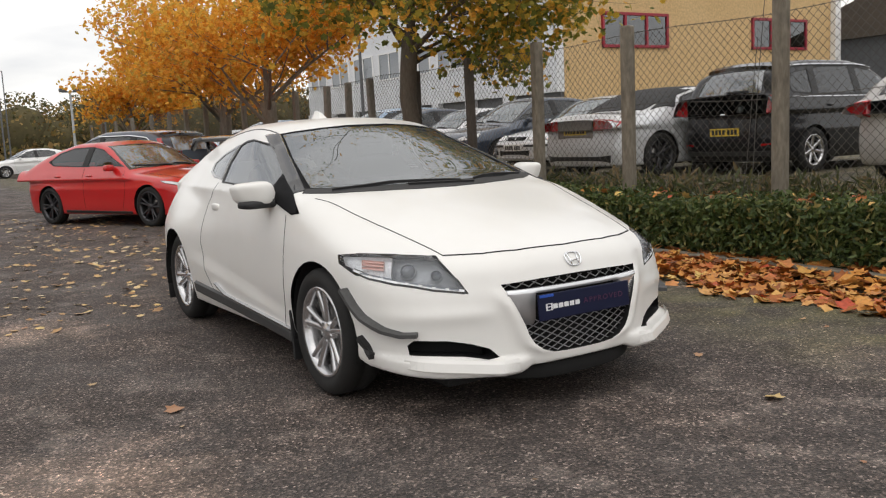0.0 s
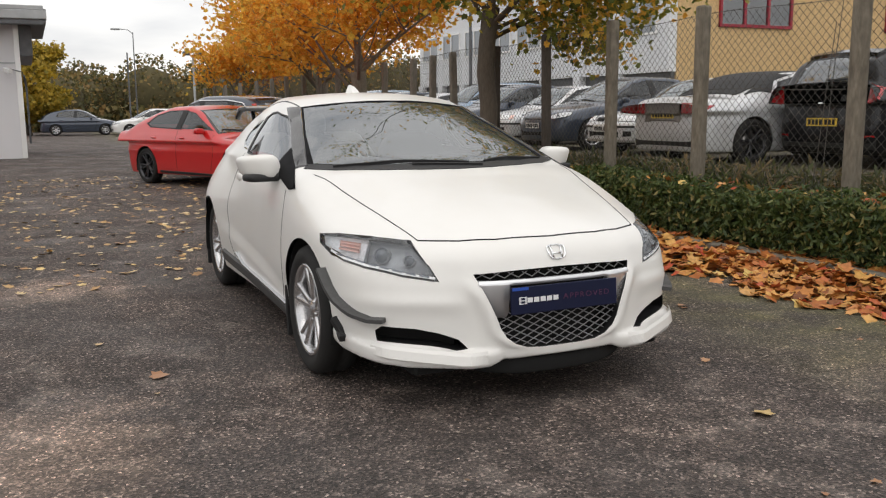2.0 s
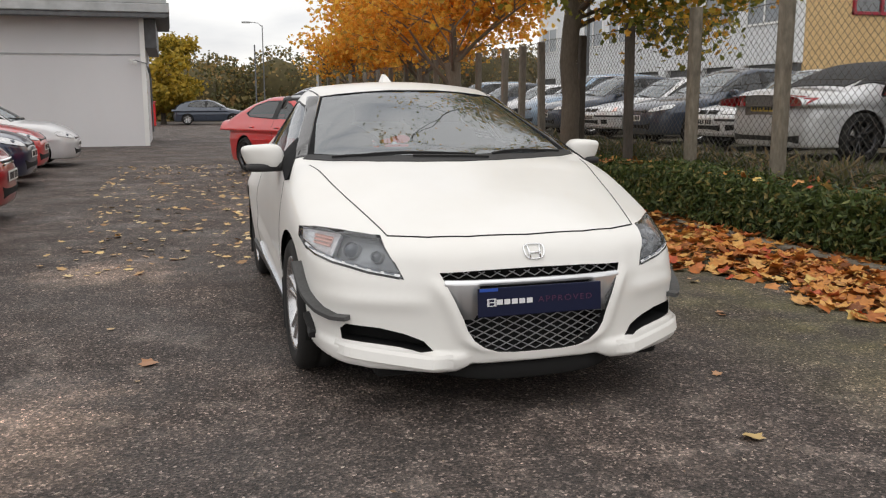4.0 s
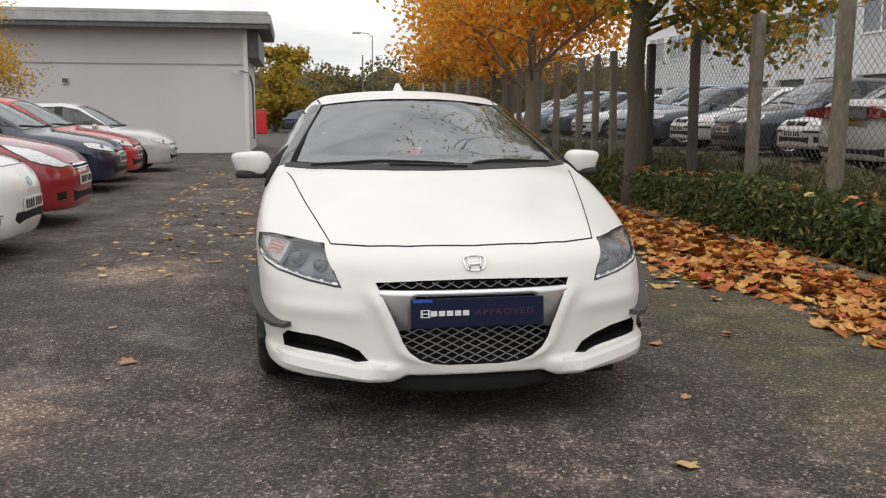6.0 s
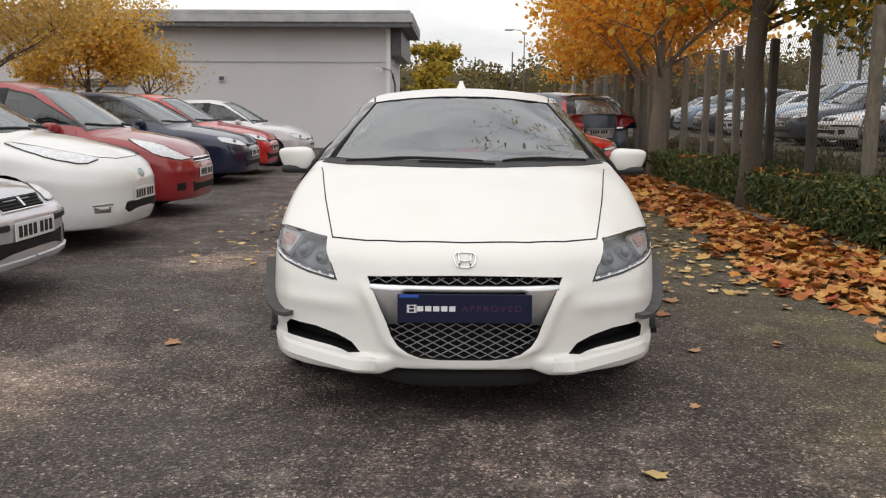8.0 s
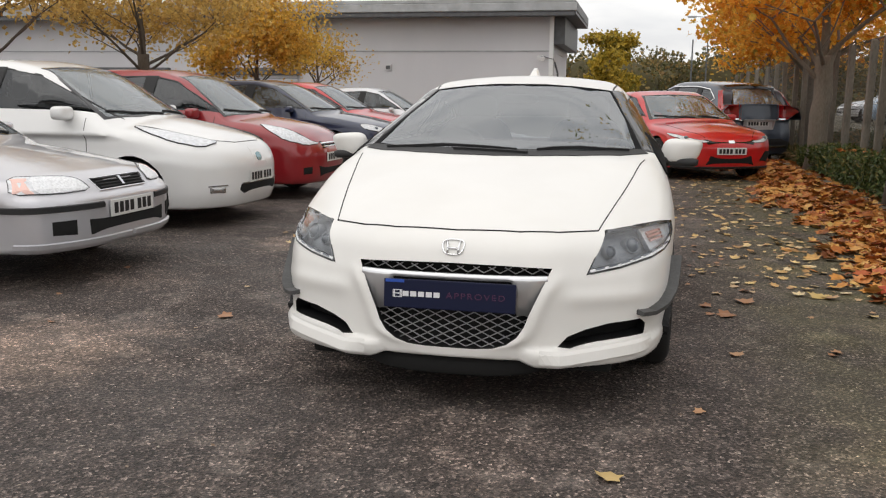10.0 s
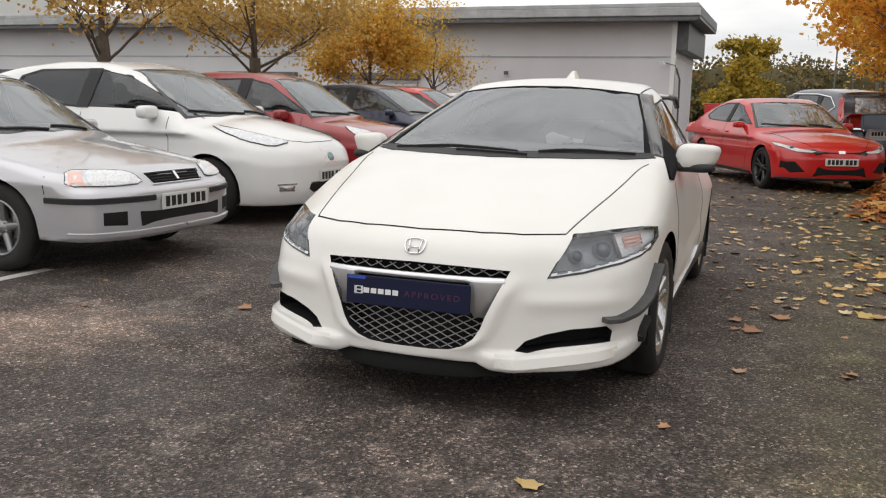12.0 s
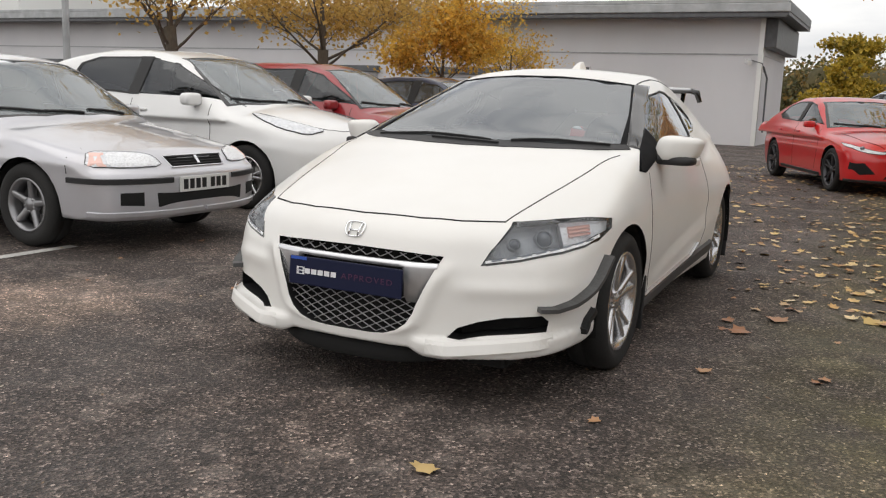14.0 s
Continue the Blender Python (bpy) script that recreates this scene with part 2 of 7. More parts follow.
def skin(F, lo, hi, h):
    """The surface F = 0 as smooth quads (surface nets, then drawn onto F)."""
    ax = [np.arange(l, u + h, h) for l, u in zip(lo, hi)]
    V = F(*np.meshgrid(*ax, indexing="ij"))
    inside = V < 0
    n = np.array(V.shape)
    c = [inside[i:n[0] - 1 + i, j:n[1] - 1 + j, k:n[2] - 1 + k] for i in (0, 1) for j in (0, 1) for k in (0, 1)]
    total = sum(a.astype(np.int8) for a in c)
    cells = np.argwhere((total > 0) & (total < 8))
    ids = -np.ones(n - 1, int)
    ids[tuple(cells.T)] = np.arange(len(cells))
    acc, cnt = np.zeros((len(cells), 3)), np.zeros(len(cells))
    for a in range(3):
        b1, b2 = [b for b in range(3) if b != a]
        for o1 in (0, 1):
            for o2 in (0, 1):
                off = np.zeros(3, int)
                off[b1], off[b2] = o1, o2
                p = cells + off
                q = p.copy()
                q[:, a] += 1
                va, vb = V[tuple(p.T)], V[tuple(q.T)]
                cross = (va < 0) != (vb < 0)
                t = np.where(cross, va / np.where(cross, va - vb, 1), 0)
                pos = p.astype(float)
                pos[:, a] += t
                acc += np.where(cross[:, None], pos, 0)
                cnt += cross
    P = acc / cnt[:, None] * h + np.array([a[0] for a in ax])
    quads = []
    for a in range(3):
        b1, b2 = (a + 1) % 3, (a + 2) % 3
        s1 = [slice(None)] * 3
        s2 = [slice(None)] * 3
        s1[a], s2[a] = slice(0, -1), slice(1, None)
        A, B = inside[tuple(s1)], inside[tuple(s2)]
        e = np.argwhere(A != B)
        e = e[(e[:, b1] > 0) & (e[:, b2] > 0) & (e[:, b1] < n[b1] - 1) & (e[:, b2] < n[b2] - 1)]
        flip = A[tuple(e.T)]
        cs = []
        for o1, o2 in ((1, 1), (0, 1), (0, 0), (1, 0)):
            q = e.copy()
            q[:, b1] -= o1
            q[:, b2] -= o2
            cs.append(ids[tuple(q.T)])
        Q = np.stack(cs, 1)
        Q[~flip] = Q[~flip][:, ::-1]
        quads.append(Q)
    Q = np.concatenate(quads)
    for _ in range(3):
        v = F(*P.T)
        e = 0.002
        G = np.stack([(F(*(P + d).T) - F(*(P - d).T)) / (2 * e) for d in np.eye(3) * e], 1)
        step = v / np.maximum((G * G).sum(1), 0.15)
        P = P - np.clip(step, -h, h)[:, None] * G * 0.9
    return P, Q


def inside_poly(poly, U, V):
    hit = np.zeros(len(U), bool)
    for (x1, y1), (x2, y2) in zip(poly, poly[1:] + poly[:1]):
        hit ^= ((y1 > V) != (y2 > V)) & (U < (x2 - x1) * (V - y1) / (y2 - y1 + 1e-12) + x1)
    return hit


def frame_of(way):
    n = Vector(way).normalized()
    a = n.cross(Vector((0, 0, 1)) if abs(n.z) < 0.9 else Vector((0, 1, 0))).normalized()
    return n, a, a.cross(n)


def rounded(poly, r=0.25, times=2):
    """Corner-cutting of a closed outline of 2D or 3D points."""
    for _ in range(times):
        out = []
        for i, p in enumerate(poly):
            q = poly[(i + 1) % len(poly)]
            out += [tuple(a + (b - a) * r for a, b in zip(p, q)), tuple(a + (b - a) * (1 - r) for a, b in zip(p, q))]
        poly, r = out, 0.25
    return poly


class Shell:
    """A car's skin, with panels laid on it and openings cut in it."""

    def __init__(self, F, lo, hi, h):
        self.h = h
        self.P, self.Q = skin(F, lo, hi, h)
        self.tree = BVHTree.FromPolygons(self.P.tolist(), self.Q.tolist())
        self.keep = np.ones(len(self.Q), bool)
        self.cuts = []
        self.mid = self.P[self.Q].mean(1)
        a = self.P[self.Q]
        nrm = np.cross(a[:, 2] - a[:, 0], a[:, 3] - a[:, 1])
        self.nrm = nrm / np.maximum(np.linalg.norm(nrm, axis=1), 1e-9)[:, None]
        if (self.nrm * (self.mid - self.P.mean(0))).sum() < 0:
            self.Q = self.Q[:, ::-1]
            self.nrm = -self.nrm

    def drop(self, p, n, out=1.5):
        """Where p falls on the skin along -n: place and normal."""
        n = Vector(n)
        p = Vector(p)
        for shift in ((0, 0, 0), (7e-4, 3e-4, 5e-4), (-6e-4, -4e-4, 3e-4)):
            hit = self.tree.ray_cast(p + Vector(shift) + n * out, -n)
            if hit[0] is not None and (hit[0] - p).length < 0.8:
                break
        else:
            hit = self.tree.find_nearest(p)
        nn = hit[1].normalized()
        return hit[0], nn if nn.dot(n) > 0 else -nn

    def flat(self, pts, way):
        n, a, b = frame_of(way)
        return [(Vector(p).dot(a), Vector(p).dot(b)) for p in pts], (n, a, b)

    def cut(self, pts, way, shrink=1.0, lined=True):
        """Opens the skin within an outline seen along way, with clean edges."""
        poly, (n, a, b) = self.flat(pts, way)
        cx, cy = (sum(p[i] for p in poly) / len(poly) for i in (0, 1))
        poly = [(cx + (x - cx) * shrink, cy + (y - cy) * shrink) for x, y in poly]
        if lined:
            hit = inside_poly(poly, self.mid @ np.array(a), self.mid @ np.array(b)) & (self.nrm @ np.array(n) > 0.12)
            self.keep &= ~hit
        self.cuts.append((poly, n, a, b))

    def wall(self, pts, way, depth):
        """The inner sides of an opening, from the skin inwards."""
        P = [Vector(p) for p in pts]
        n = Vector(way).normalized()
        line = []
        for p, q in zip(P, P[1:] + P[:1]):
            m = max(1, int((q - p).length / 0.03))
            line += [p.lerp(q, i / m) for i in range(m)]
        V = []
        for p in line:
            c, nn = self.drop(p, n)
            V += [c + nn * 0.0005, c - n * depth]
        k = len(line)
        return V, [(2 * i, 2 * i + 1, (2 * i + 3) % (2 * k), (2 * i + 2) % (2 * k)) for i in range(k)]

    def panel(self, pts, way, lift=0.002, step=0.05, skirt=0.006, hole=None):
        """A panel that follows the skin within an outline (hole: an outline left open in it)."""
        poly, (n, a, b) = self.flat(pts, way)
        pts2, edges = [Vector(p) for p in poly], [(i, (i + 1) % len(poly)) for i in range(len(poly))]
        inner = None
        if hole:
            inner, _ = self.flat(hole, way)
            o = len(pts2)
            pts2 += [Vector(p) for p in inner]
            edges += [(o + i, o + (i + 1) % len(inner)) for i in range(len(inner))]
        us, vs = zip(*poly)
        gu, gv = np.meshgrid(np.arange(min(us) + step * 0.5, max(us), step), np.arange(min(vs) + step * 0.5, max(vs), step))
        gu, gv = gu.ravel(), gv.ravel()
        ok = inside_poly(poly, gu, gv)
        if inner:
            ok &= ~inside_poly(inner, gu, gv)
        pts2 += [Vector((u, v)) for u, v in zip(gu[ok], gv[ok])]
        V2, _, F2, *_ = delaunay_2d_cdt(pts2, edges, [], 0, 1e-5)
        depth = Vector(pts[0]).dot(n)
        V3, N3 = [], []
        for v in V2:
            p, nn = self.drop(a * v.x + b * v.y + n * depth, n)
            V3.append(p + nn * lift)
            N3.append(nn)
        faces = []
        for f in F2:
            c = sum((V2[i] for i in f), Vector((0, 0))) / len(f)
            u, v = np.array([c.x]), np.array([c.y])
            if inside_poly(poly, u, v)[0] and not (inner and inside_poly(inner, u, v)[0]):
                g = [V3[i] for i in f]
                up = (g[1] - g[0]).cross(g[2] - g[0]).dot(n)
                faces.append(tuple(f) if up > 0 else tuple(reversed(f)))
        if skirt:
            count = {}
            for f in faces:
                for i in range(len(f)):
                    e = (f[i], f[(i + 1) % len(f)])
                    count[e] = count.get(e, 0) + 1
            rim = [e for e in count if (e[1], e[0]) not in count]
            low = {}
            for e in rim:
                for i in e:
                    if i not in low:
                        low[i] = len(V3)
                        V3.append(V3[i] - N3[i] * skirt)
            faces += [(i, low[i], low[j], j) for i, j in rim]
        return V3, faces

    def ribbon(self, pts, way, width=0.006, lift=0.0012, step=0.02, high=0.0, nearest=False):
        """A strip along a line on the skin."""
        P = [Vector(p) for p in pts]
        line = []
        for p, q in zip(P, P[1:]):
            m = max(1, int((q - p).length / step))
            line += [p.lerp(q, i / m) for i in range(m)]
        line.append(P[-1])
        n = Vector(way).normalized()
        S = []
        for p in line:
            if nearest:
                hit = self.tree.find_nearest(p)
                nn = hit[1].normalized()
                S.append((hit[0], nn if nn.dot(n) > -0.2 else -nn))
            else:
                S.append(self.drop(p, n))
        V, Fc = [], []
        for i, (p, nn) in enumerate(S):
            t = (S[min(i + 1, len(S) - 1)][0] - S[max(i - 1, 0)][0]).normalized()
            s = nn.cross(t).normalized() * (width / 2)
            V += [p - s - nn * 0.002, p - s * 0.8 + nn * (lift + high), p + s * 0.8 + nn * (lift + high), p + s - nn * 0.002]
        for i in range(len(S) - 1):
            Fc += [(4 * i + k, 4 * i + k + 1, 4 * i + 5 + k, 4 * i + 4 + k) for k in range(3)]
        Fc += [(3, 2, 1, 0), tuple(4 * (len(S) - 1) + k for k in range(4))]
        return V, Fc

    def body(self, name, mat, parent, label=""):
        """The skin as one mesh, with every opening cut out along its exact outline."""
        P = self.P.tolist()
        faces = {i: q for i, q in enumerate(self.Q.tolist())}
        home = {i: i for i in faces}
        pieces = {i: [i] for i in faces}
        fresh = len(faces)
        for poly, n, a, b in self.cuts:
            us, ws = zip(*poly)
            u0, u1, w0, w1 = min(us) - 0.06, max(us) + 0.06, min(ws) - 0.06, max(ws) + 0.06
            mu, mw = self.mid @ np.array(a), self.mid @ np.array(b)
            ok = (self.nrm @ np.array(n) > 0.05) & (mu > u0) & (mu < u1) & (mw > w0) & (mw < w1)
            work = [k for i in np.flatnonzero(ok) for k in pieces[i]]
            flat = {}

            def uw(i):
                if i not in flat:
                    x, y, z = P[i]
                    flat[i] = (x * a[0] + y * a[1] + z * a[2], x * b[0] + y * b[1] + z * b[2])
                return flat[i]
            g = 0.01 + 1.2 * self.h
            for (x1, y1), (x2, y2) in zip(poly, poly[1:] + poly[:1]):
                length = math.hypot(x2 - x1, y2 - y1)
                if length < 1e-5:
                    continue
                ca, cb = (y2 - y1) / length, (x1 - x2) / length
                lo_u, hi_u, lo_w, hi_w = min(x1, x2) - g, max(x1, x2) + g, min(y1, y2) - g, max(y1, y2) + g
                made, extra = {}, []
                for k in work:
                    f = faces[k]
                    u, w = uw(f[0])
                    if not (lo_u < u < hi_u and lo_w < w < hi_w):
                        continue
                    d = [(uw(i)[0] - x1) * ca + (uw(i)[1] - y1) * cb for i in f]
                    if max(d) < 1e-6 or min(d) > -1e-6:
                        continue
                    left, right = [], []
                    for j, i in enumerate(f):
                        e, i2, e2 = d[j], f[(j + 1) % len(f)], d[(j + 1) % len(f)]
                        if e >= -1e-6:
                            left.append(i)
                        if e <= 1e-6:
                            right.append(i)
                        if (e > 1e-6 and e2 < -1e-6) or (e < -1e-6 and e2 > 1e-6):
                            key = (min(i, i2), max(i, i2))
                            if key not in made:
                                t = e / (e - e2)
                                made[key] = len(P)
                                P.append([p + (q - p) * t for p, q in zip(P[i], P[i2])])
                            left.append(made[key])
                            right.append(made[key])
                    if len(left) < 3 or len(right) < 3:
                        continue
                    faces[k] = left
                    faces[fresh] = right
                    home[fresh] = home[k]
                    pieces[home[k]].append(fresh)
                    extra.append(fresh)
                    fresh += 1
                work += extra
            if work:
                C = np.array([[sum(uw(i)[c] for i in faces[k]) / len(faces[k]) for c in (0, 1)] for k in work])
                for k, hit in zip(work, inside_poly(poly, C[:, 0], C[:, 1])):
                    if hit:
                        del faces[k]
                        pieces[home[k]].remove(k)
        used = sorted({i for f in faces.values() for i in f})
        place = {i: j for j, i in enumerate(used)}
        return mesh(name, [P[i] for i in used], [tuple(place[i] for i in f) for f in faces.values()], mat, parent, label, True)

    def lining(self, parent, zlow, y0, y1, inset=0.03):
        """The cabin's inner face, behind the skin."""
        N = np.zeros_like(self.P)
        for k in range(4):
            np.add.at(N, self.Q[:, k], self.nrm)
        N /= np.maximum(np.linalg.norm(N, axis=1), 1e-9)[:, None]
        use = self.keep & (self.mid[:, 2] > zlow) & (self.mid[:, 1] > y0) & (self.mid[:, 1] < y1)
        idx, inv = np.unique(self.Q[use], return_inverse=True)
        inv = inv.reshape(-1, 4)
        return mesh("lining", (self.P - N * inset)[idx], inv[:, ::-1], M["cabin"], parent, "dark cloth cabin lining", True)


def superblob(c, size, e=0.45, n=20):
    """A rounded box, its corners between a ball's and a cube's."""
    V, Fc = [], []

    def p(w):
        return math.copysign(abs(w) ** e, w)
    for i in range(n + 1):
        a = -math.pi / 2 + math.pi * i / n
        for j in range(2 * n):
            b = math.pi * j / n
            V.append((c[0] + size[0] / 2 * p(math.cos(a)) * p(math.cos(b)), c[1] + size[1] / 2 * p(math.cos(a)) * p(math.sin(b)), c[2] + size[2] / 2 * p(math.sin(a))))
    for i in range(n):
        for j in range(2 * n):
            j2 = (j + 1) % (2 * n)
            Fc.append((i * 2 * n + j, i * 2 * n + j2, (i + 1) * 2 * n + j2, (i + 1) * 2 * n + j))
    return V, Fc


WHEELS = {}


def wheel(parent, m, R=0.311, rim=0.215, width=0.195, spokes=5, mat="alloy", split=True, hub=0.03):
    """A wheel whose outer face looks along +x: tyre, rim, spokes, disc."""
    key = (R, rim, width, spokes, mat, split)
    if key not in WHEELS:
        w = width / 2
        tyre = lathe([(rim - 0.004, -w * 0.8), (rim + 0.02, -w * 0.95), (rim + (R - rim) * 0.55, -w * 1.03), (R - 0.012, -w * 0.86), (R, -w * 0.62), (R, -0.012),
                      (R - 0.006, -0.009), (R - 0.006, 0.009), (R, 0.012), (R, w * 0.62), (R - 0.012, w * 0.86), (rim + (R - rim) * 0.55, w * 1.03), (rim + 0.02, w * 0.95), (rim - 0.004, w * 0.8)], 48)
        ring = lathe([(rim - 0.012, -w * 0.8), (rim, -w * 0.8), (rim + 0.006, w * 0.86), (rim - 0.002, w * 0.93), (rim - 0.014, w * 0.86), (rim - 0.028, w * 0.5), (rim - 0.03, -w * 0.8)], 48)
        pieces = []
        for s in range(spokes):
            for d in ((-0.17, 0.17) if split else (0.0,)):
                a = 2 * math.pi * s / spokes
                r0, r1 = 0.045, rim - 0.012
                hw0, hw1 = (0.016, 0.013) if split else (0.026, 0.018)
                V = []
                for r, hw, x0, x1, aa in ((r0, hw0, w * 0.25, w * 0.62, a + d * 0.9), ((r0 + r1) / 2, (hw0 + hw1) / 2, w * 0.32, w * 0.72, a + d), (r1, hw1, w * 0.4, w * 0.84, a + d * 1.1)):
                    c, sn = math.cos(aa), math.sin(aa)
                    for u, x in ((-hw * 1.15, x0), (-hw, x1 - 0.006), (-hw * 0.6, x1), (hw * 0.6, x1), (hw, x1 - 0.006), (hw * 1.15, x0)):
                        V.append((x, r * c - u * sn, r * sn + u * c))
                Fc = [(6 * i + k, 6 * i + (k + 1) % 6, 6 * i + 6 + (k + 1) % 6, 6 * i + 6 + k) for i in (0, 1) for k in range(6)]
                pieces.append((V, Fc))
        cap = lathe([(0.0, w * 0.72), (0.024, w * 0.72), (0.03, w * 0.66), (0.05, w * 0.62), (0.062, w * 0.5), (0.062, w * 0.1)], 24)
        nuts = []
        for s in range(5):
            a = 2 * math.pi * (s + 0.5) / 5
            nuts.append(moved(lathe([(0, w * 0.66), (0.008, w * 0.66), (0.009, w * 0.5)], 8), Matrix.Translation((0, 0.048 * math.cos(a), 0.048 * math.sin(a)))))
        disc = lathe([(0.06, -0.01), (min(0.14, rim - 0.05), -0.01), (min(0.14, rim - 0.05), 0.008), (0.06, 0.008)], 32)
        back = lathe([(0.0, -w * 0.5), (rim - 0.012, -w * 0.5)], 24)

        def data(name, piece, mt):
            ob = mesh(name, *piece, M[mt], None, "", True)
            me = ob.data
            bpy.data.objects.remove(ob)
            return me
        WHEELS[key] = [("tyre", data("tyre", tyre, "rubber")), ("rim", data("rim", joined([ring] + pieces), mat)), ("hub_cap", data("hub_cap", joined([cap] + nuts), mat)),
                       ("brake_disc", data("brake_disc", disc, "disc")), ("back_plate", data("back_plate", back, "void"))]
    top = new("wheel")
    top.empty_display_size = 0.05
    top.parent = parent
    top.matrix_local = m
    for name, me in WHEELS[key]:
        ob = new(name, me)
        ob.parent = top
    return top


PLATE_BAR = {}
MARKS = [(0.0, 0.10), (0.14, 0.24), (0.28, 0.38), (0.42, 0.52), (0.62, 0.72), (0.76, 0.86), (0.90, 1.0)]


def plate(parent, c, yaw, mat="paleplate", tilt=0.0, name="number_plate"):
    """A number plate whose face looks along -y before it is turned; its writing is plain bars."""
    p = part(name, box((0, 0, 0), (0.52, 0.008, 0.111), 0.003), M[mat], parent)
    p.matrix_local = Matrix.Translation(c) @ pose(0, 0, 0, tilt, 0, yaw)
    if "mesh" not in PLATE_BAR:
        PLATE_BAR["mesh"] = bpy.data.meshes.new("plate_bar")
        bm = box((0, 0, 0), (0.045, 0.0015, 0.072))
        bm.to_mesh(PLATE_BAR["mesh"])
        bm.free()
        PLATE_BAR["mesh"].materials.append(M["ink"])
    for a, b in MARKS:
        ob = new("plate_bar", PLATE_BAR["mesh"])
        ob.parent = p
        ob.matrix_local = pose(-0.225 + 0.45 * (a + b) / 2, -0.005, 0)
    return p


# ---- ground ----
def sheet(name, x0, x1, y0, y1, z, mat, label, category="ground"):
    ob = mesh(name, [(x0, y0, z), (x1, y0, z), (x1, y1, z), (x0, y1, z)], [(0, 1, 2, 3)], mat)
    return tagged(ob, label, category, kind="structure")


def tarmac():
    m = material("worn tarmac", (0.05, 0.048, 0.046), 0.8)
    v = coords(m)
    vor = node(m, "ShaderNodeTexVoronoi", Scale=95.0)
    link(m, v, vor.inputs["Vector"])
    grit = node(m, "ShaderNodeTexVoronoi", Scale=230.0)
    link(m, v, grit.inputs["Vector"])
    stone = ramp(m, vor.outputs["Color"], [(0.0, (0.0115, 0.0095, 0.0087)), (0.4, (0.046, 0.038, 0.0338)), (0.7, (0.100, 0.082, 0.0745)), (0.88, (0.245, 0.206, 0.187)), (1.0, (0.58, 0.495, 0.455))])
    fine = ramp(m, grit.outputs["Color"], [(0.0, (0.45, 0.43, 0.41)), (0.6, (1.0, 0.98, 0.96)), (0.85, (1.7, 1.62, 1.55)), (1.0, (3.4, 3.2, 3.0))])
    stone = mix(m, 1.0, stone, fine, "MULTIPLY")
    worn = ramp(m, noise_node(m, v, 0.9, 6.0, 0.62), [(0.52, (1, 1, 1)), (0.66, (1.6, 1.55, 1.5)), (0.8, (2.3, 2.2, 2.1))])
    dusty = ramp(m, noise_node(m, v, 4.5, 5.0), [(0.35, (0.78, 0.77, 0.77)), (0.7, (1.2, 1.17, 1.15))])
    col = mix(m, 1.0, mix(m, 1.0, stone, worn, "MULTIPLY"), dusty, "MULTIPLY")
    # pale dusty scuffs and a mossy edge towards the hedge
    scuff = noise_node(m, v, 3.1, 7.0, 0.72)
    for cx, cy, r in ((-2.15, 0.30, 0.85), (-2.9, -0.9, 0.7), (-1.9, 3.6, 0.7)):
        d = m.node_tree.nodes.new("ShaderNodeVectorMath")
        d.operation = "DISTANCE"
        link(m, v, d.inputs[0])
        d.inputs[1].default_value = (cx, cy, 0)
        near = ramp(m, mix(m, 0.66, mix(m, 1.0, d.outputs["Value"], (1 / r, 1 / r, 1 / r), "MULTIPLY"), scuff), [(0.42, (0.85, 0.85, 0.85)), (0.62, (0, 0, 0))])
        col = mix(m, near, col, mix(m, 0.8, mix(m, 1.0, col, (2.2, 1.95, 1.75), "MULTIPLY"), (0.10, 0.082, 0.066), "SCREEN"))
    flecks = mix(m, 1.0, ramp(m, noise_node(m, v, 4.2, 8.0, 0.62), [(0.54, (0, 0, 0)), (0.61, (0.62, 0.62, 0.62))]), ramp(m, noise_node(m, v, 0.55, 3.0), [(0.40, (0, 0, 0)), (0.54, (1, 1, 1))]), "MULTIPLY")
    col = mix(m, flecks, col, mix(m, 0.8, mix(m, 1.0, col, (1.6, 1.55, 1.5), "MULTIPLY"), (0.085, 0.078, 0.072), "SCREEN"))
    sep = m.node_tree.nodes.new("ShaderNodeSeparateXYZ")
    link(m, v, sep.inputs[0])
    moss = mix(m, 1.0, ramp(m, mix(m, 1.0, sep.outputs["X"], (0.25, 0.25, 0.25), "MULTIPLY"), [(0.26, (0, 0, 0)), (0.50, (0.85, 0.85, 0.85))]), ramp(m, noise_node(m, v, 2.2, 6.0), [(0.34, (0.15, 0.15, 0.15)), (0.62, (1, 1, 1))]), "MULTIPLY")
    col = mix(m, moss, col, mix(m, 0.5, mix(m, 1.0, col, (1.3, 1.4, 0.7), "MULTIPLY"), (0.105, 0.098, 0.038)))
    link(m, col, bsdf(m).inputs["Base Color"])
    rough = ramp(m, noise_node(m, v, 1.3, 4.0), [(0.35, (0.55, 0.55, 0.55)), (0.6, (0.85, 0.85, 0.85))])
    link(m, rough, bsdf(m).inputs["Roughness"])
    bump(m, vor.outputs["Distance"], 1.0, 0.009)
    return m


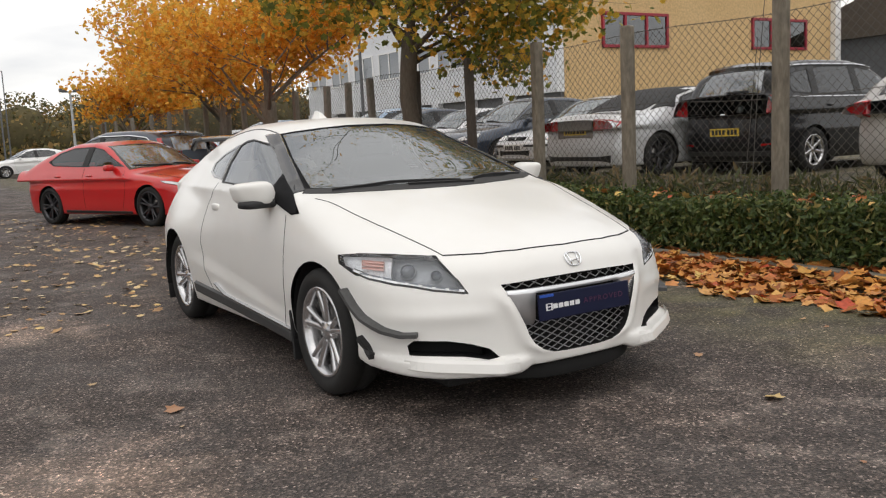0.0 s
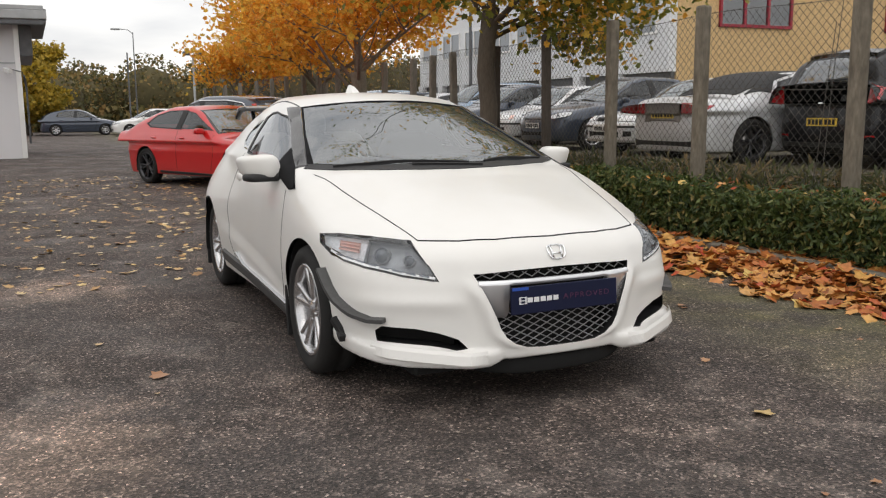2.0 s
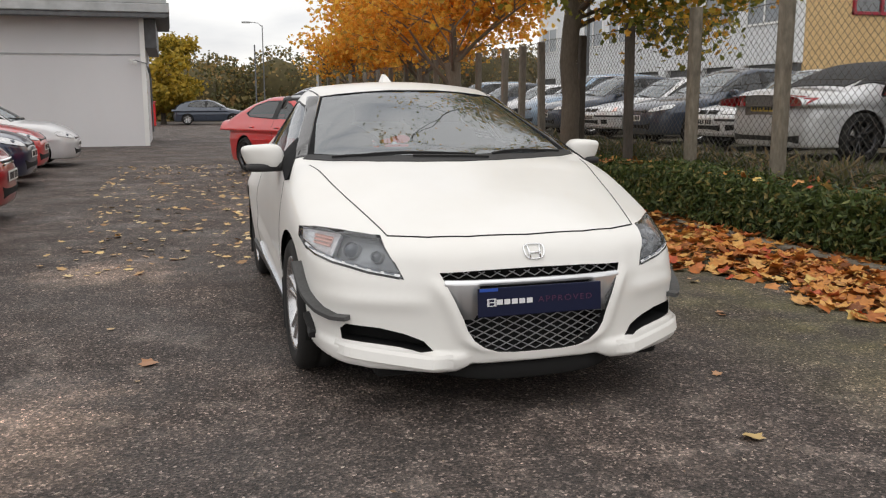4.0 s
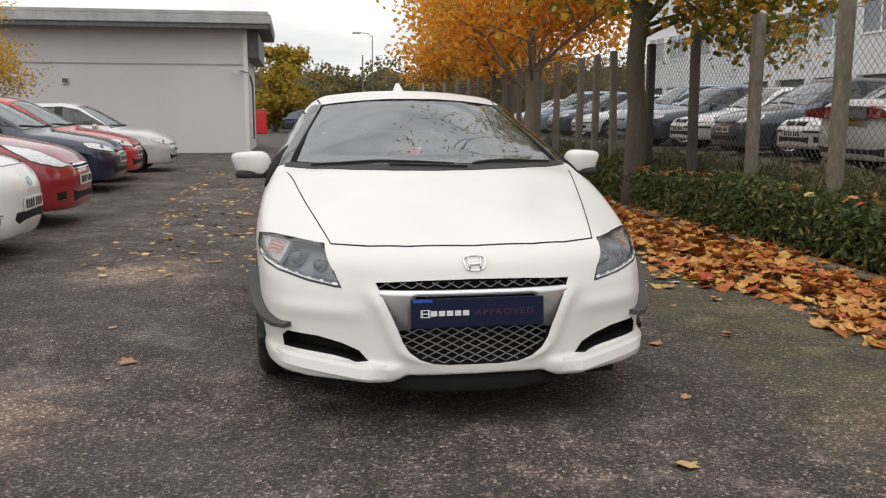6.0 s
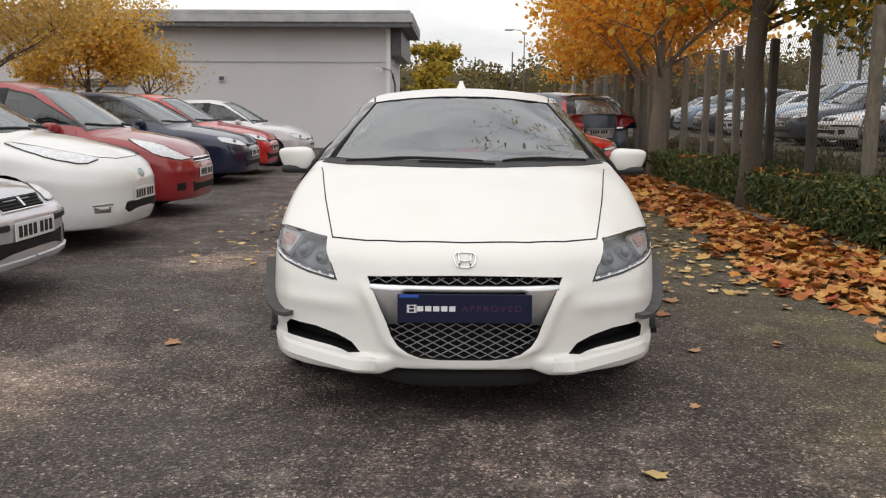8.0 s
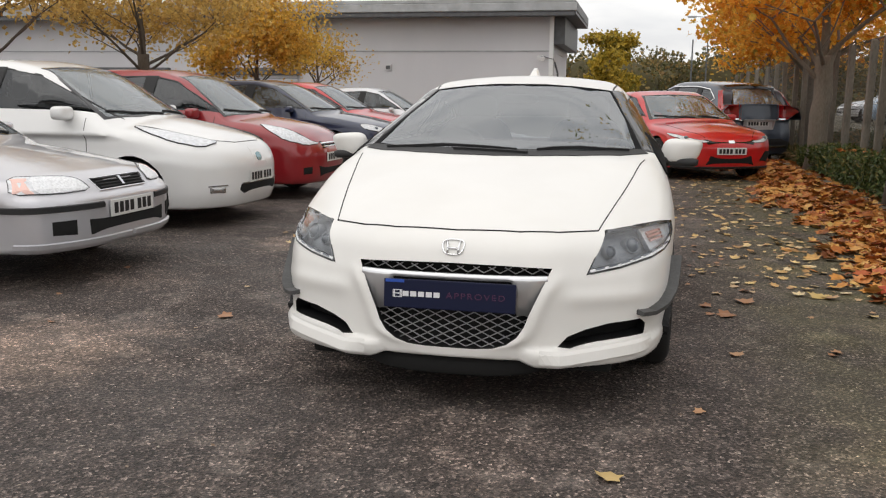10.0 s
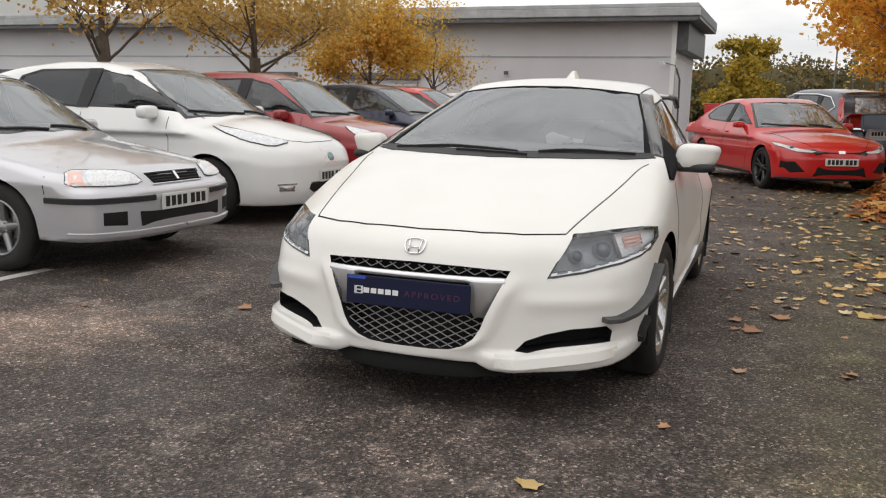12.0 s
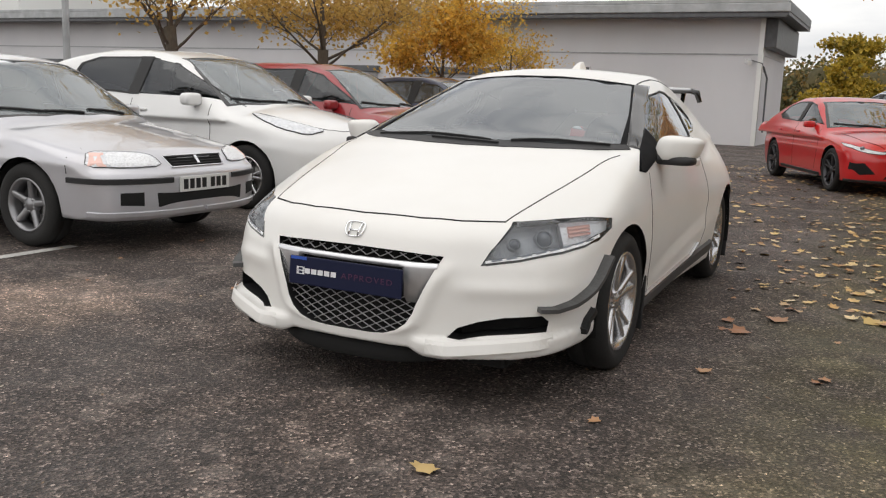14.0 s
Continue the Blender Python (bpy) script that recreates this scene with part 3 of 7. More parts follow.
M["tarmac"] = tarmac()
M["soil"] = grained("damp soil", (0.035, 0.026, 0.018), (0.07, 0.052, 0.035), 3.0, 0.95, 0.01, 40)
M["clad"] = material("grey cladding", (0.70, 0.695, 0.715), 0.55)
weather = ramp(M["clad"], noise_node(M["clad"], coords(M["clad"], (1, 1, 0.25)), 0.5, 5.0), [(0.3, (0.66, 0.655, 0.675)), (0.7, (0.73, 0.725, 0.745))])
link(M["clad"], weather, bsdf(M["clad"]).inputs["Base Color"])
M["cladlight"] = grained("pale cladding", (0.76, 0.78, 0.81), (0.83, 0.84, 0.86), 0.3, 0.55, 0.001, 30)
M["eave"] = grained("dark grey trim", (0.11, 0.115, 0.125), (0.14, 0.145, 0.15), 0.6, 0.5, 0.0004, 6.0)
M["roofgrey"] = grained("grey roof sheet", (0.40, 0.42, 0.43), (0.46, 0.47, 0.48), 0.4, 0.5, 0.0003, 3.0)
M["buff"] = grained("buff brickwork", (0.62, 0.42, 0.20), (0.70, 0.50, 0.26), 0.8, 0.9, 0.003, 14)
M["redframe"] = material("red window frame", (0.30, 0.012, 0.03), 0.4)
M["pane"] = glass("window pane", (0.55, 0.6, 0.64), 2.3)
M["concrete"] = grained("weathered concrete", (0.06, 0.05, 0.036), (0.32, 0.28, 0.22), 16.0, 0.95, 0.008, 45, 0.0, (1, 1, 0.35))
M["darkpost"] = grained("dark stained post", (0.040, 0.034, 0.028), (0.12, 0.10, 0.083), 5.0, 0.9, 0.006, 50, 0.0, (1, 1, 0.3))
M["greypost"] = grained("grey weathered post", (0.13, 0.115, 0.095), (0.27, 0.24, 0.20), 5.0, 0.9, 0.006, 50, 0.0, (1, 1, 0.3))
M["wire"] = material("weathered wire", (0.085, 0.08, 0.072), 0.6, 0.2)
# darker copy of the leaf green: shade between the leaves put into colour
M["hedgeshade"] = grained("hedge leaves", (0.012, 0.03, 0.008), (0.03, 0.055, 0.015), 9.0, 0.7, 0.03, 40)
M["line"] = grained("worn white road paint", (0.42, 0.41, 0.39), (0.62, 0.61, 0.58), 6.0, 0.8, 0.002, 50)

# the ground behind the fence lies higher
LOT = 0.42
sheet("ground", -2500, 2500, -2500, 2500, -0.012, M["soil"], "far ground of soil and grass")
sheet("car_park", -70, 3.30, -45, 60, 0.0, M["tarmac"], "worn dark tarmac of the car park with lighter scuffed patches", "tarmac")
sheet("planting_bed", 3.42, 4.6, -45, 40.0, 0.05, M["soil"], "leaf strewn soil bed under the hedge", "soil")
kerb = part("kerb", box((3.36, -1.5, 0.02), (0.125, 86, 0.13), 0.015), M["concrete"])
tagged(kerb, "low concrete edging kerb half hidden by leaves", "kerb", kind="structure")
lot = part("upper_lot", box((44.6, 10, LOT / 2 - 0.2), (80, 140, LOT + 0.4)), M["tarmac"])
tagged(lot, "raised tarmac of the neighbouring lot", "tarmac", kind="structure")
for pts in (((-3.44, 0.62), (-3.34, 0.62), (-3.32, 1.50), (-3.42, 1.50)), ((-8.0, 0.84), (-3.46, 0.84), (-3.46, 0.93), (-8.0, 0.93)), ((-8.0, 3.16), (-4.2, 3.16), (-4.2, 3.25), (-8.0, 3.25))):
    tagged(mesh("bay_line", [(x, y, 0.005) for x, y in pts], [(0, 1, 2, 3)], M["line"]), "worn white bay line painted on tarmac", "road marking", kind="structure")


# ---- buildings ----
def grey_unit():
    """The long grey clad unit; its long side faces the bays, its gable end the lane."""
    X1, Y0 = -2.07, 24.7
    u = empty("grey_unit", Matrix(), "long grey clad industrial unit with a shallow overhanging roof", "building")
    part("wall", box((X1 - 20, Y0 + 2.7, 1.32), (40, 5.4, 2.66)), M["clad"], u, "grey lower cladding")
    part("upper_wall", box((X1 - 20, Y0 + 2.72, 3.18), (40.03, 5.4, 1.08)), M["clad"], u, "grey upper cladding")
    part("seam", box((X1 - 20, Y0 - 0.012, 2.65), (40.02, 0.03, 0.04)), M["roofgrey"], u, "thin seam across the cladding")
    part("corner_trim", box((X1 - 0.03, Y0 + 0.06, 1.85), (0.14, 0.18, 3.7), 0.01), M["white"], u, "pale corner trim")
    part("soffit", box((X1 - 19.75, Y0 + 2.1, 3.74), (41.0, 5.9, 0.10)), M["eave"], u, "dark soffit")
    part("fascia", box((X1 - 19.63, Y0 - 0.86, 3.90), (40.8, 0.10, 0.24), 0.02), M["roofgrey"], u, "grey fascia")
    part("gutter", box((X1 - 19.65, Y0 - 0.78, 3.70), (40.7, 0.16, 0.14), 0.03), M["eave"], u, "dark gutter")
    part("end_fascia", box((X1 + 0.73, Y0 + 2.1, 3.92), (0.08, 5.8, 0.28), 0.02), M["eave"], u, "dark end fascia")
    part("end_cheek", box((X1 + 0.20, Y0 + 2.8, 3.27), (0.34, 5.4, 0.84), 0.02), M["eave"], u, "dark boxed eave end")
    part("roof", box((X1 - 19.65, Y0 + 2.1, 4.08), (40.7, 6.0, 0.12), 0.02), M["roofgrey"], u, "grey sheet roof")
    for x, w in ((-11.9, 3.0), (-16.6, 3.0)):
        sh = part("shutter", box((x, Y0 - 0.02, 0.95), (w, 0.06, 1.9)), M["roofgrey"], u, "grey roller shutter")
        bm = bmesh.new()
        for k in range(16):
            add_box(bm, (x, Y0 - 0.06, 0.06 + k * 0.118), (w, 0.03, 0.095), 0.01, None, 1)
        part("slats", bm, M["clad"], sh)["kind"] = "stuff"
        part("shutter_box", box((x, Y0 - 0.10, 2.0), (w + 0.2, 0.24, 0.22), 0.02), M["eave"], sh, "dark shutter box")
    part("shop_front", box((-30.5, Y0 - 0.03, 0.95), (20, 0.08, 1.9)), M["gloss_black"], u, "dark glazed shop front")
    part("shop_canopy", box((-30.5, Y0 - 0.12, 2.02), (20.2, 0.3, 0.18)), M["eave"], u, "dark canopy band")
    part("red_sign", box((-29.5, Y0 - 0.10, 1.66), (3.4, 0.06, 0.4)), M["redframe"], u, "red sign band in the shop window")
    vent = part("wall_vent", box((-7.3, Y0 - 0.04, 2.14), (0.22, 0.08, 0.2), 0.01), M["clad"], u, "small pale wall vent")
    part("vent_grid", box((-7.3, Y0 - 0.085, 2.14), (0.15, 0.02, 0.12)), M["eave"], vent)
    mesh("conduit", *tube([(X1 + 0.10, Y0 - 0.1, 2.3), (X1 + 0.14, Y0 + 0.5, 2.0), (X1 + 0.14, Y0 + 0.6, 0.4)], 0.03, 6), M["eave"], u, "dark conduit at the corner")
    cctv = empty("security_camera", Matrix(), "white security camera on the corner of the grey unit", "camera")
    mesh("bracket", *tube([(X1 - 0.3, Y0, 2.50), (X1 - 0.3, Y0 - 0.26, 2.50), (X1 - 0.3, Y0 - 0.28, 2.42)], 0.03, 6), M["clad"], cctv)
    part("housing", box((X1 - 0.3, Y0 - 0.4, 2.42), (0.12, 0.34, 0.12), 0.015, pose(0, 0, 0, 12, 0, 25)), M["white"], cctv)
    mesh("cable", *tube([(X1 - 0.24, Y0 - 0.05, 2.48), (X1 + 0.06, Y0 - 0.05, 2.40), (X1 + 0.10, Y0 + 0.1, 2.15)], 0.014, 5), M["eave"], cctv)


def red_window(u, c, w, h, panes, along="x"):
    f = empty("window", Matrix.Translation(c) @ pose(0, 0, 0, 0, 0, 0 if along == "x" else -90), "", "")
    f.parent = u
    for k in ("label", "category"):
        if k in f:
            del f[k]
    part("glass_pane", box((0, -0.008, 0), (w, 0.01, h)), M["pane"], f, "reflecting pane")
    bm = bmesh.new()
    t = 0.11
    for dx in [-w / 2, w / 2] + [(-w / 2 + w * (k + 1) / panes) for k in range(panes - 1)]:
        add_box(bm, (dx, -0.02, 0), (t, 0.10, h + t), 0.01, None, 1)
    for dz in (-h / 2, h / 2):
        add_box(bm, (0, -0.024, dz), (w + t, 0.10, t), 0.01, None, 1)
    part("window_frame", bm, M["redframe"], f, "deep red window frame")
    # blind drawn tall, so its pale colour also stands for light on the pane
    part("blind", box((0, 0.011, h * 0.06), (w - 0.1, 0.008, h * 0.84)), M["paleplate"], f, "pale blind")
    return f


def buff_block():
    u = empty("brick_building", Matrix(), "buff brick office block with deep red window frames", "building")
    X0, X1, Y = 18.45, 33.9, 21.4
    part("wall", box(((X0 + X1) / 2, Y + 6.3, 5), (X1 - X0, 12, 10)), M["buff"], u, "buff brick wall")
    part("white_corner", box((X1 + 0.2, Y + 6.2, 5), (0.4, 12.3, 10)), M["white"], u, "white painted corner pier")
    part("roof", box(((X0 + X1) / 2, Y + 6.3, 10.15), (X1 - X0 + 0.8, 12.8, 0.3)), M["eave"], u, "dark flat roof edge")
    for x, z in ((21.95, 4.70), (30.35, 4.70), (25.6, 8.2), (30.5, 8.2), (21.0, 8.2)):
        red_window(u, (x, Y + 0.28, z), 3.3 if x < 25 else 3.5, 1.18, 3)
    b = empty("brown_roofed_shed", Matrix(), "dark shed with a shallow brown tiled roof", "building")
    part("wall", box((46, 22, 2.6), (18, 10, 4.6)), M["eave"], b, "dark shed wall")
    V = [(36.5, 16.5, 4.7), (56, 16.5, 4.7), (56, 27.5, 4.7), (36.5, 27.5, 4.7), (38, 22, 7.0), (55, 22, 7.0)]
    mesh("roof", V, [(0, 1, 5, 4), (1, 2, 5), (2, 3, 4, 5), (3, 0, 4), (3, 2, 1, 0)], M["soil"], b, "brown roof")


def pale_block():
    u = empty("clad_building", Matrix(), "pale grey clad office building with a band of upper windows", "building")
    X, Y0, Y1 = 18.1, 21.72, 43.0
    part("upper_wall", box((X + 5.5, (Y0 + Y1) / 2, 5.2), (11, Y1 - Y0, 5.4)), M["cladlight"], u, "pale cladding")
    part("plinth", box((X + 5.7, (Y0 + Y1) / 2, 1.45), (11, Y1 - Y0 - 0.1, 2.1)), M["eave"], u, "dark recessed ground floor")
    part("roof", box((X + 5.4, (Y0 + Y1) / 2, 7.98), (11.6, Y1 - Y0 + 0.6, 0.16)), M["roofgrey"], u, "grey roof edge")
    for k in range(8):
        y = Y0 + 1.6 + k * 2.6
        part("pier", box((X + 0.06, y + 1.3, 1.45), (0.3, 0.5, 2.2)), M["cladlight"], u, "pale ground floor pier")
        w = empty("window", Matrix(), "", "")
        for key in ("label", "category"):
            if key in w:
                del w[key]
        w.parent = u
        part("glass_pane", box((X - 0.005, y, 4.45), (0.03, 1.9, 1.15)), M["pane"], w, "dark pane")
        bm = bmesh.new()
        for dy in (-0.97, 0, 0.97):
            add_box(bm, (X - 0.02, y + dy, 4.45), (0.07, 0.07, 1.25))
        for dz in (-0.6, 0.6):
            add_box(bm, (X - 0.022, y, 4.45 + dz), (0.07, 2.0, 0.07))
        part("window_frame", bm, M["white"], w, "white window frame")
    bm = bmesh.new()
    for k in range(70):
        add_box(bm, (X - 0.012, Y0 + 0.15 + k * 0.306, 3.15), (0.03, 0.03, 1.15))
    part("ribs", bm, M["cladlight"], u, "upright cladding ribs")


grey_unit()
buff_block()
pale_block()


# ---- the white coupe ----
def coupe():
    car = empty("coupe_car", Matrix(), "pearl white three-door sports coupe standing on damp tarmac", "car")
    FA, RA, WR = 0.862, 3.298, 0.308
    nose = curve([(0.10, 0.03), (0.17, -0.02), (0.22, -0.045), (0.30, -0.052), (0.45, -0.05), (0.52, -0.042), (0.58, -0.022), (0.646, 0.006), (0.70, 0.05), (0.74, 0.13), (0.80, 0.3), (1.0, 1.0)])
    sweep = curve([(0, 0), (0.15, 0.004), (0.28, 0.02), (0.39, 0.052), (0.50, 0.112), (0.60, 0.165), (0.72, 0.245), (0.79, 0.345), (0.84, 0.47), (0.87, 0.66), (0.90, 1.0)])
    hood = curve([(-0.1, 0.66), (0.05, 0.722), (0.23, 0.775), (0.5, 0.842), (0.8, 0.91), (1.05, 0.965), (1.3, 0.985), (2.0, 1.0), (2.6, 1.03), (3.2, 1.04), (3.7, 1.02), (4.1, 0.98)])
    crown = curve([(0, 0.26), (0.23, 0.24), (0.6, 0.15), (1.0, 0.085), (1.5, 0.07), (4.1, 0.07)])
    plan = curve([(0.3, 0.85), (0.85, 0.872), (1.4, 0.856), (2.2, 0.850), (2.8, 0.856), (3.3, 0.854), (3.7, 0.80), (4.1, 0.70)])
    haunch = curve([(0.10, 0.0), (0.60, 0.0), (0.66, 0.006), (0.72, 0.022), (0.80, 0.052), (0.90, 0.092), (1.0, 0.13), (1.15, 0.16)])
    low_crease = curve([(1.0, 0.255), (1.3, 0.290), (1.7, 0.340), (2.3, 0.405), (2.8, 0.465)])
    high_crease = curve([(1.0, 0.62), (1.25, 0.66), (1.45, 0.71), (1.75, 0.80), (2.35, 0.88), (3.0, 0.97)])
    lean = curve([(0.10, 0.075), (0.20, 0.04), (0.32, 0.015), (0.5, 0.0), (0.66, 0.004), (0.8, 0.022), (0.92, 0.055), (1.0, 0.09), (1.15, 0.17)])
    topc = curve([(0.6, 0.70), (1.0, 0.935), (1.12, 0.985), (1.45, 1.13), (1.75, 1.252), (1.95, 1.318), (2.15, 1.352), (2.45, 1.362), (2.8, 1.338), (3.2, 1.268), (3.6, 1.165), (3.9, 1.075), (4.1, 0.9)])
    belt = curve([(0.9, 0.76), (1.3, 0.80), (2.0, 0.795), (2.5, 0.765), (3.0, 0.71), (3.5, 0.64), (4.0, 0.55)])

    def F(x, y, z):
        ax = np.abs(x)
        slope = (sweep(ax + 0.01) - sweep(ax - 0.01)) / 0.02
        lip = 0.066 * np.clip((ax - 0.27) / 0.16, 0, 1) * np.clip((0.266 + 0.026 * np.clip((ax - 0.5) / 0.3, 0, 1) - z) / 0.014, 0, 1) * np.clip((0.9 - ax) / 0.05, 0, 1)
        swage = 0.012 * np.exp(-((z - 0.455) / 0.035) ** 2) * np.clip((ax - 0.4) / 0.1, 0, 1)
        half = np.interp(z, (0.24, 0.262, 0.28, 0.31, 0.35, 0.40, 0.578), (0.10, 0.17, 0.222, 0.262, 0.288, 0.306, 0.388))
        ridge = 0.016 * np.exp(-((ax - half - 0.03) / 0.028) ** 2) * np.clip((0.56 - z) / 0.06, 0, 1) * np.clip((z - 0.25) / 0.05, 0, 1)
        front = (nose(z) + sweep(ax) - lip - swage - ridge - y) / np.sqrt(1 + slope * slope)
        bulge = 0.012 * np.exp(-((y - FA) / 0.42) ** 2 - ((z - 0.6) / 0.22) ** 2) + 0.008 * np.exp(-((y - RA) / 0.42) ** 2 - ((z - 0.60) / 0.18) ** 2)
        # the doors are hollow between a sharp low crease and a softer high one
        zl, zh = low_crease(y), high_crease(y)
        u = np.clip((z - zl) / (zh - zl), 0, 1)
        scoop = 0.020 * np.clip(u / 0.16, 0, 1) * (1 - u) ** 1.5 * np.clip((y - 1.15) / 0.6, 0, 1) * np.clip((3.0 - y) / 0.45, 0, 1)
        back = np.clip((y - 2.0) / 1.25, 0, 1)
        back = back * back * (3 - 2 * back)
        side = ax - (plan(y) - lean(z) - haunch(z) * back + bulge - scoop)
        fall = np.clip(ax - 0.53, 0, 1) ** 2 * 0.80 * np.clip((1.35 - y) / 0.95, 0, 1)
        top = z - (hood(y) - 0.85 * crown(y) * ax * ax - fall)
        rear = y - (3.99 - 0.30 * (ax / 0.85) ** 4 - 0.22 * np.clip(0.75 - z, 0, 1) ** 2)
        edge = np.interp(ax, (0.27, 0.33, 0.65, 0.80, 0.90), (0.214, 0.190, 0.198, 0.216, 0.240)) + 0.05 * np.clip((y - 0.45) / 0.2, 0, 1) * np.clip((1.25 - y) / 0.1, 0, 1) - 0.03 * np.clip((y - 1.2) / 0.15, 0, 1)
        low = smax(smax(front, top, 0.07), smax(side, rear, 0.08), 0.075)
        low = smax(low, edge - z, 0.01)
        yc = y - 0.42 * ax * ax
        cab = smax(ax - (belt(y) - (np.maximum(z, 0.94) - 0.96) * (0.60 + 0.12 * back)), (z - (topc(yc) - 0.05 * (ax / 0.6) ** 2 * np.clip((y - 1.4) / 0.5, 0, 1))) * 0.93, 0.07)
        cab = smax(cab, 0.78 - z, 0.02)
        f = smin(low, cab, 0.035)
        return f

    S = Shell(F, (-0.95, -0.16, 0.10), (0.95, 4.10, 1.42), 0.0145)

    # glass outlines
    ws_way = (0, -0.52, 0.85)
    ws = [(-0.705, 1.27, 0.955), (-0.45, 1.085, 0.97), (0, 1.01, 0.97), (0.45, 1.085, 0.97), (0.705, 1.27, 0.955), (0.635, 1.63, 1.13), (0.535, 2.01, 1.28), (0.3, 1.93, 1.30), (0, 1.885, 1.31), (-0.3, 1.93, 1.30), (-0.535, 2.01, 1.28), (-0.635, 1.63, 1.13)]

    def scaled(pts, kx, ky):
        cx, cy, cz = (sum(p[i] for p in pts) / len(pts) for i in range(3))
        return [(cx + (x - cx) * kx, cy + (y - cy) * ky, cz + (z - cz) * ky) for x, y, z in pts]
    ws_in = scaled(ws, 0.953, 0.945)
    S.cut(ws, ws_way, 0.98)
    side_out = [(1.28, 0.955), (1.45, 1.055), (1.70, 1.17), (1.95, 1.262), (2.20, 1.292), (2.34, 1.285), (2.44, 1.262), (2.49, 1.13), (2.44, 0.985), (2.0, 0.962), (1.6, 0.955)]
    quarter = [(2.475, 0.995), (2.52, 1.13), (2.475, 1.256), (2.76, 1.21), (2.96, 1.13), (2.91, 1.06), (2.72, 1.015)]
    shells = {}
    for s in (-1, 1):
        w3 = [(s * 0.75, y, z) for y, z in side_out]
        q3 = [(s * 0.72, y, z) for y, z in quarter]
        shells[s] = (w3, q3)
        S.cut(w3, (s, 0, 0.35), 0.96)
        S.cut(q3, (s, 0, 0.35), 0.94)
    mouth = [(-0.385, 0, 0.576), (-0.2, 0, 0.585), (0, 0, 0.588), (0.2, 0, 0.585), (0.385, 0, 0.576), (0.346, 0, 0.49), (0.306, 0, 0.40), (0.288, 0, 0.35), (0.262, 0, 0.31), (0.222, 0, 0.28), (0.17, 0, 0.262), (0.10, 0, 0.256), (-0.10, 0, 0.256), (-0.17, 0, 0.262), (-0.222, 0, 0.28), (-0.262, 0, 0.31), (-0.288, 0, 0.35), (-0.306, 0, 0.40), (-0.346, 0, 0.49)]
    duct = [(0.42, 0.270), (0.46, 0.308), (0.54, 0.333), (0.64, 0.352), (0.785, 0.360), (0.812, 0.338), (0.805, 0.296), (0.73, 0.292), (0.58, 0.281), (0.47, 0.264)]
    duct_way = {s: (s * 0.3, -1, 0) for s in (-1, 1)}
    lamp3 = [(0.555, 0.262, 0.692), (0.70, 0.40, 0.71), (0.80, 0.52, 0.718), (0.856, 0.625, 0.712), (0.866, 0.60, 0.675), (0.842, 0.49, 0.628), (0.77, 0.355, 0.590), (0.66, 0.22, 0.562), (0.50, 0.10, 0.538), (0.515, 0.15, 0.59)]
    lamps = {s: [(s * x, y, z) for x, y, z in lamp3] for s in (-1, 1)}
    lways = {s: (s * 0.55, -0.75, 0.36) for s in (-1, 1)}
    for s in (-1, 1):
        S.cut(lamps[s], lways[s], 0.985, False)
        for yh in (FA, RA):
            S.cut([(s * 0.86, yh + 0.350 * math.cos(w), WR - 0.005 + 0.350 * math.sin(w)) for w in np.linspace(0, 2 * math.pi, 36, endpoint=False)], (s, 0, 0), 1.0, False)
        S.cut([(s * x, 0, z) for x, z in duct], duct_way[s], 1.0, False)
    S.cut(mouth, (0, -1, 0), 1.0, False)
    S.body("body", M["pearl"], car)
    S.lining(car, 0.80, 0.95, 3.8)
    mesh("windscreen", *S.panel(ws_in, ws_way, 0.0, 0.06, 0), M["screen"], car, "clear windscreen mirroring the sky and branches", True)
    mesh("windscreen_band", *S.panel(ws, ws_way, 0.0022, 0.025, 0.008, ws_in), M["satin_black"], car, "black band round the windscreen")
    for s in (-1, 1):
        w3, q3 = shells[s]
        win = scaled(w3, 1, 0.93)
        qin = scaled(q3, 1, 0.80)
        way = (s, 0, 0.35)
        mesh("side_window", *S.panel(win, way, 0.0, 0.06, 0), M["sideglass"], car, "tinted door window", True)
        mesh("window_frame", *S.panel(w3, way, 0.004, 0.04, 0.01, win), M["plastic"], car, "black window surround")
        mesh("quarter_window", *S.panel(qin, way, 0.0, 0.05, 0), M["sideglass"], car, "tinted rear quarter window", True)
        mesh("quarter_frame", *S.panel(q3, way, 0.003, 0.04, 0.01, qin), M["gloss_black"], car, "black quarter window surround")
        sail = [(s * 0.8, 1.10, 0.858), (s * 0.8, 1.30, 0.972), (s * 0.8, 1.53, 1.075), (s * 0.8, 1.52, 0.935), (s * 0.8, 1.38, 0.895), (s * 0.8, 1.18, 0.845)]
        mesh("mirror_sail", *S.panel(sail, way, 0.008, 0.02, 0.012), M["satin_black"], car, "black plastic mirror base", True)
        pillar = [(s * 0.70, 1.27, 0.955), (s * 0.628, 1.63, 1.13), (s * 0.528, 2.0, 1.275), (s * 0.59, 2.09, 1.272), (s * 0.668, 1.78, 1.175), (s * 0.738, 1.49, 1.04), (s * 0.775, 1.29, 0.945)]
        mesh("front_pillar", *S.panel(pillar, (s * 0.65, -0.35, 0.67), 0.005, 0.02, 0.010), M["gloss_black"], car, "gloss black windscreen pillar", True)
        # door mirror
        mm = pose(s * 0.902, 1.47, 0.957, 0, 0, s * -8)
        shape = superblob((0, 0, 0), (0.195, 0.14, 0.125), 0.5)
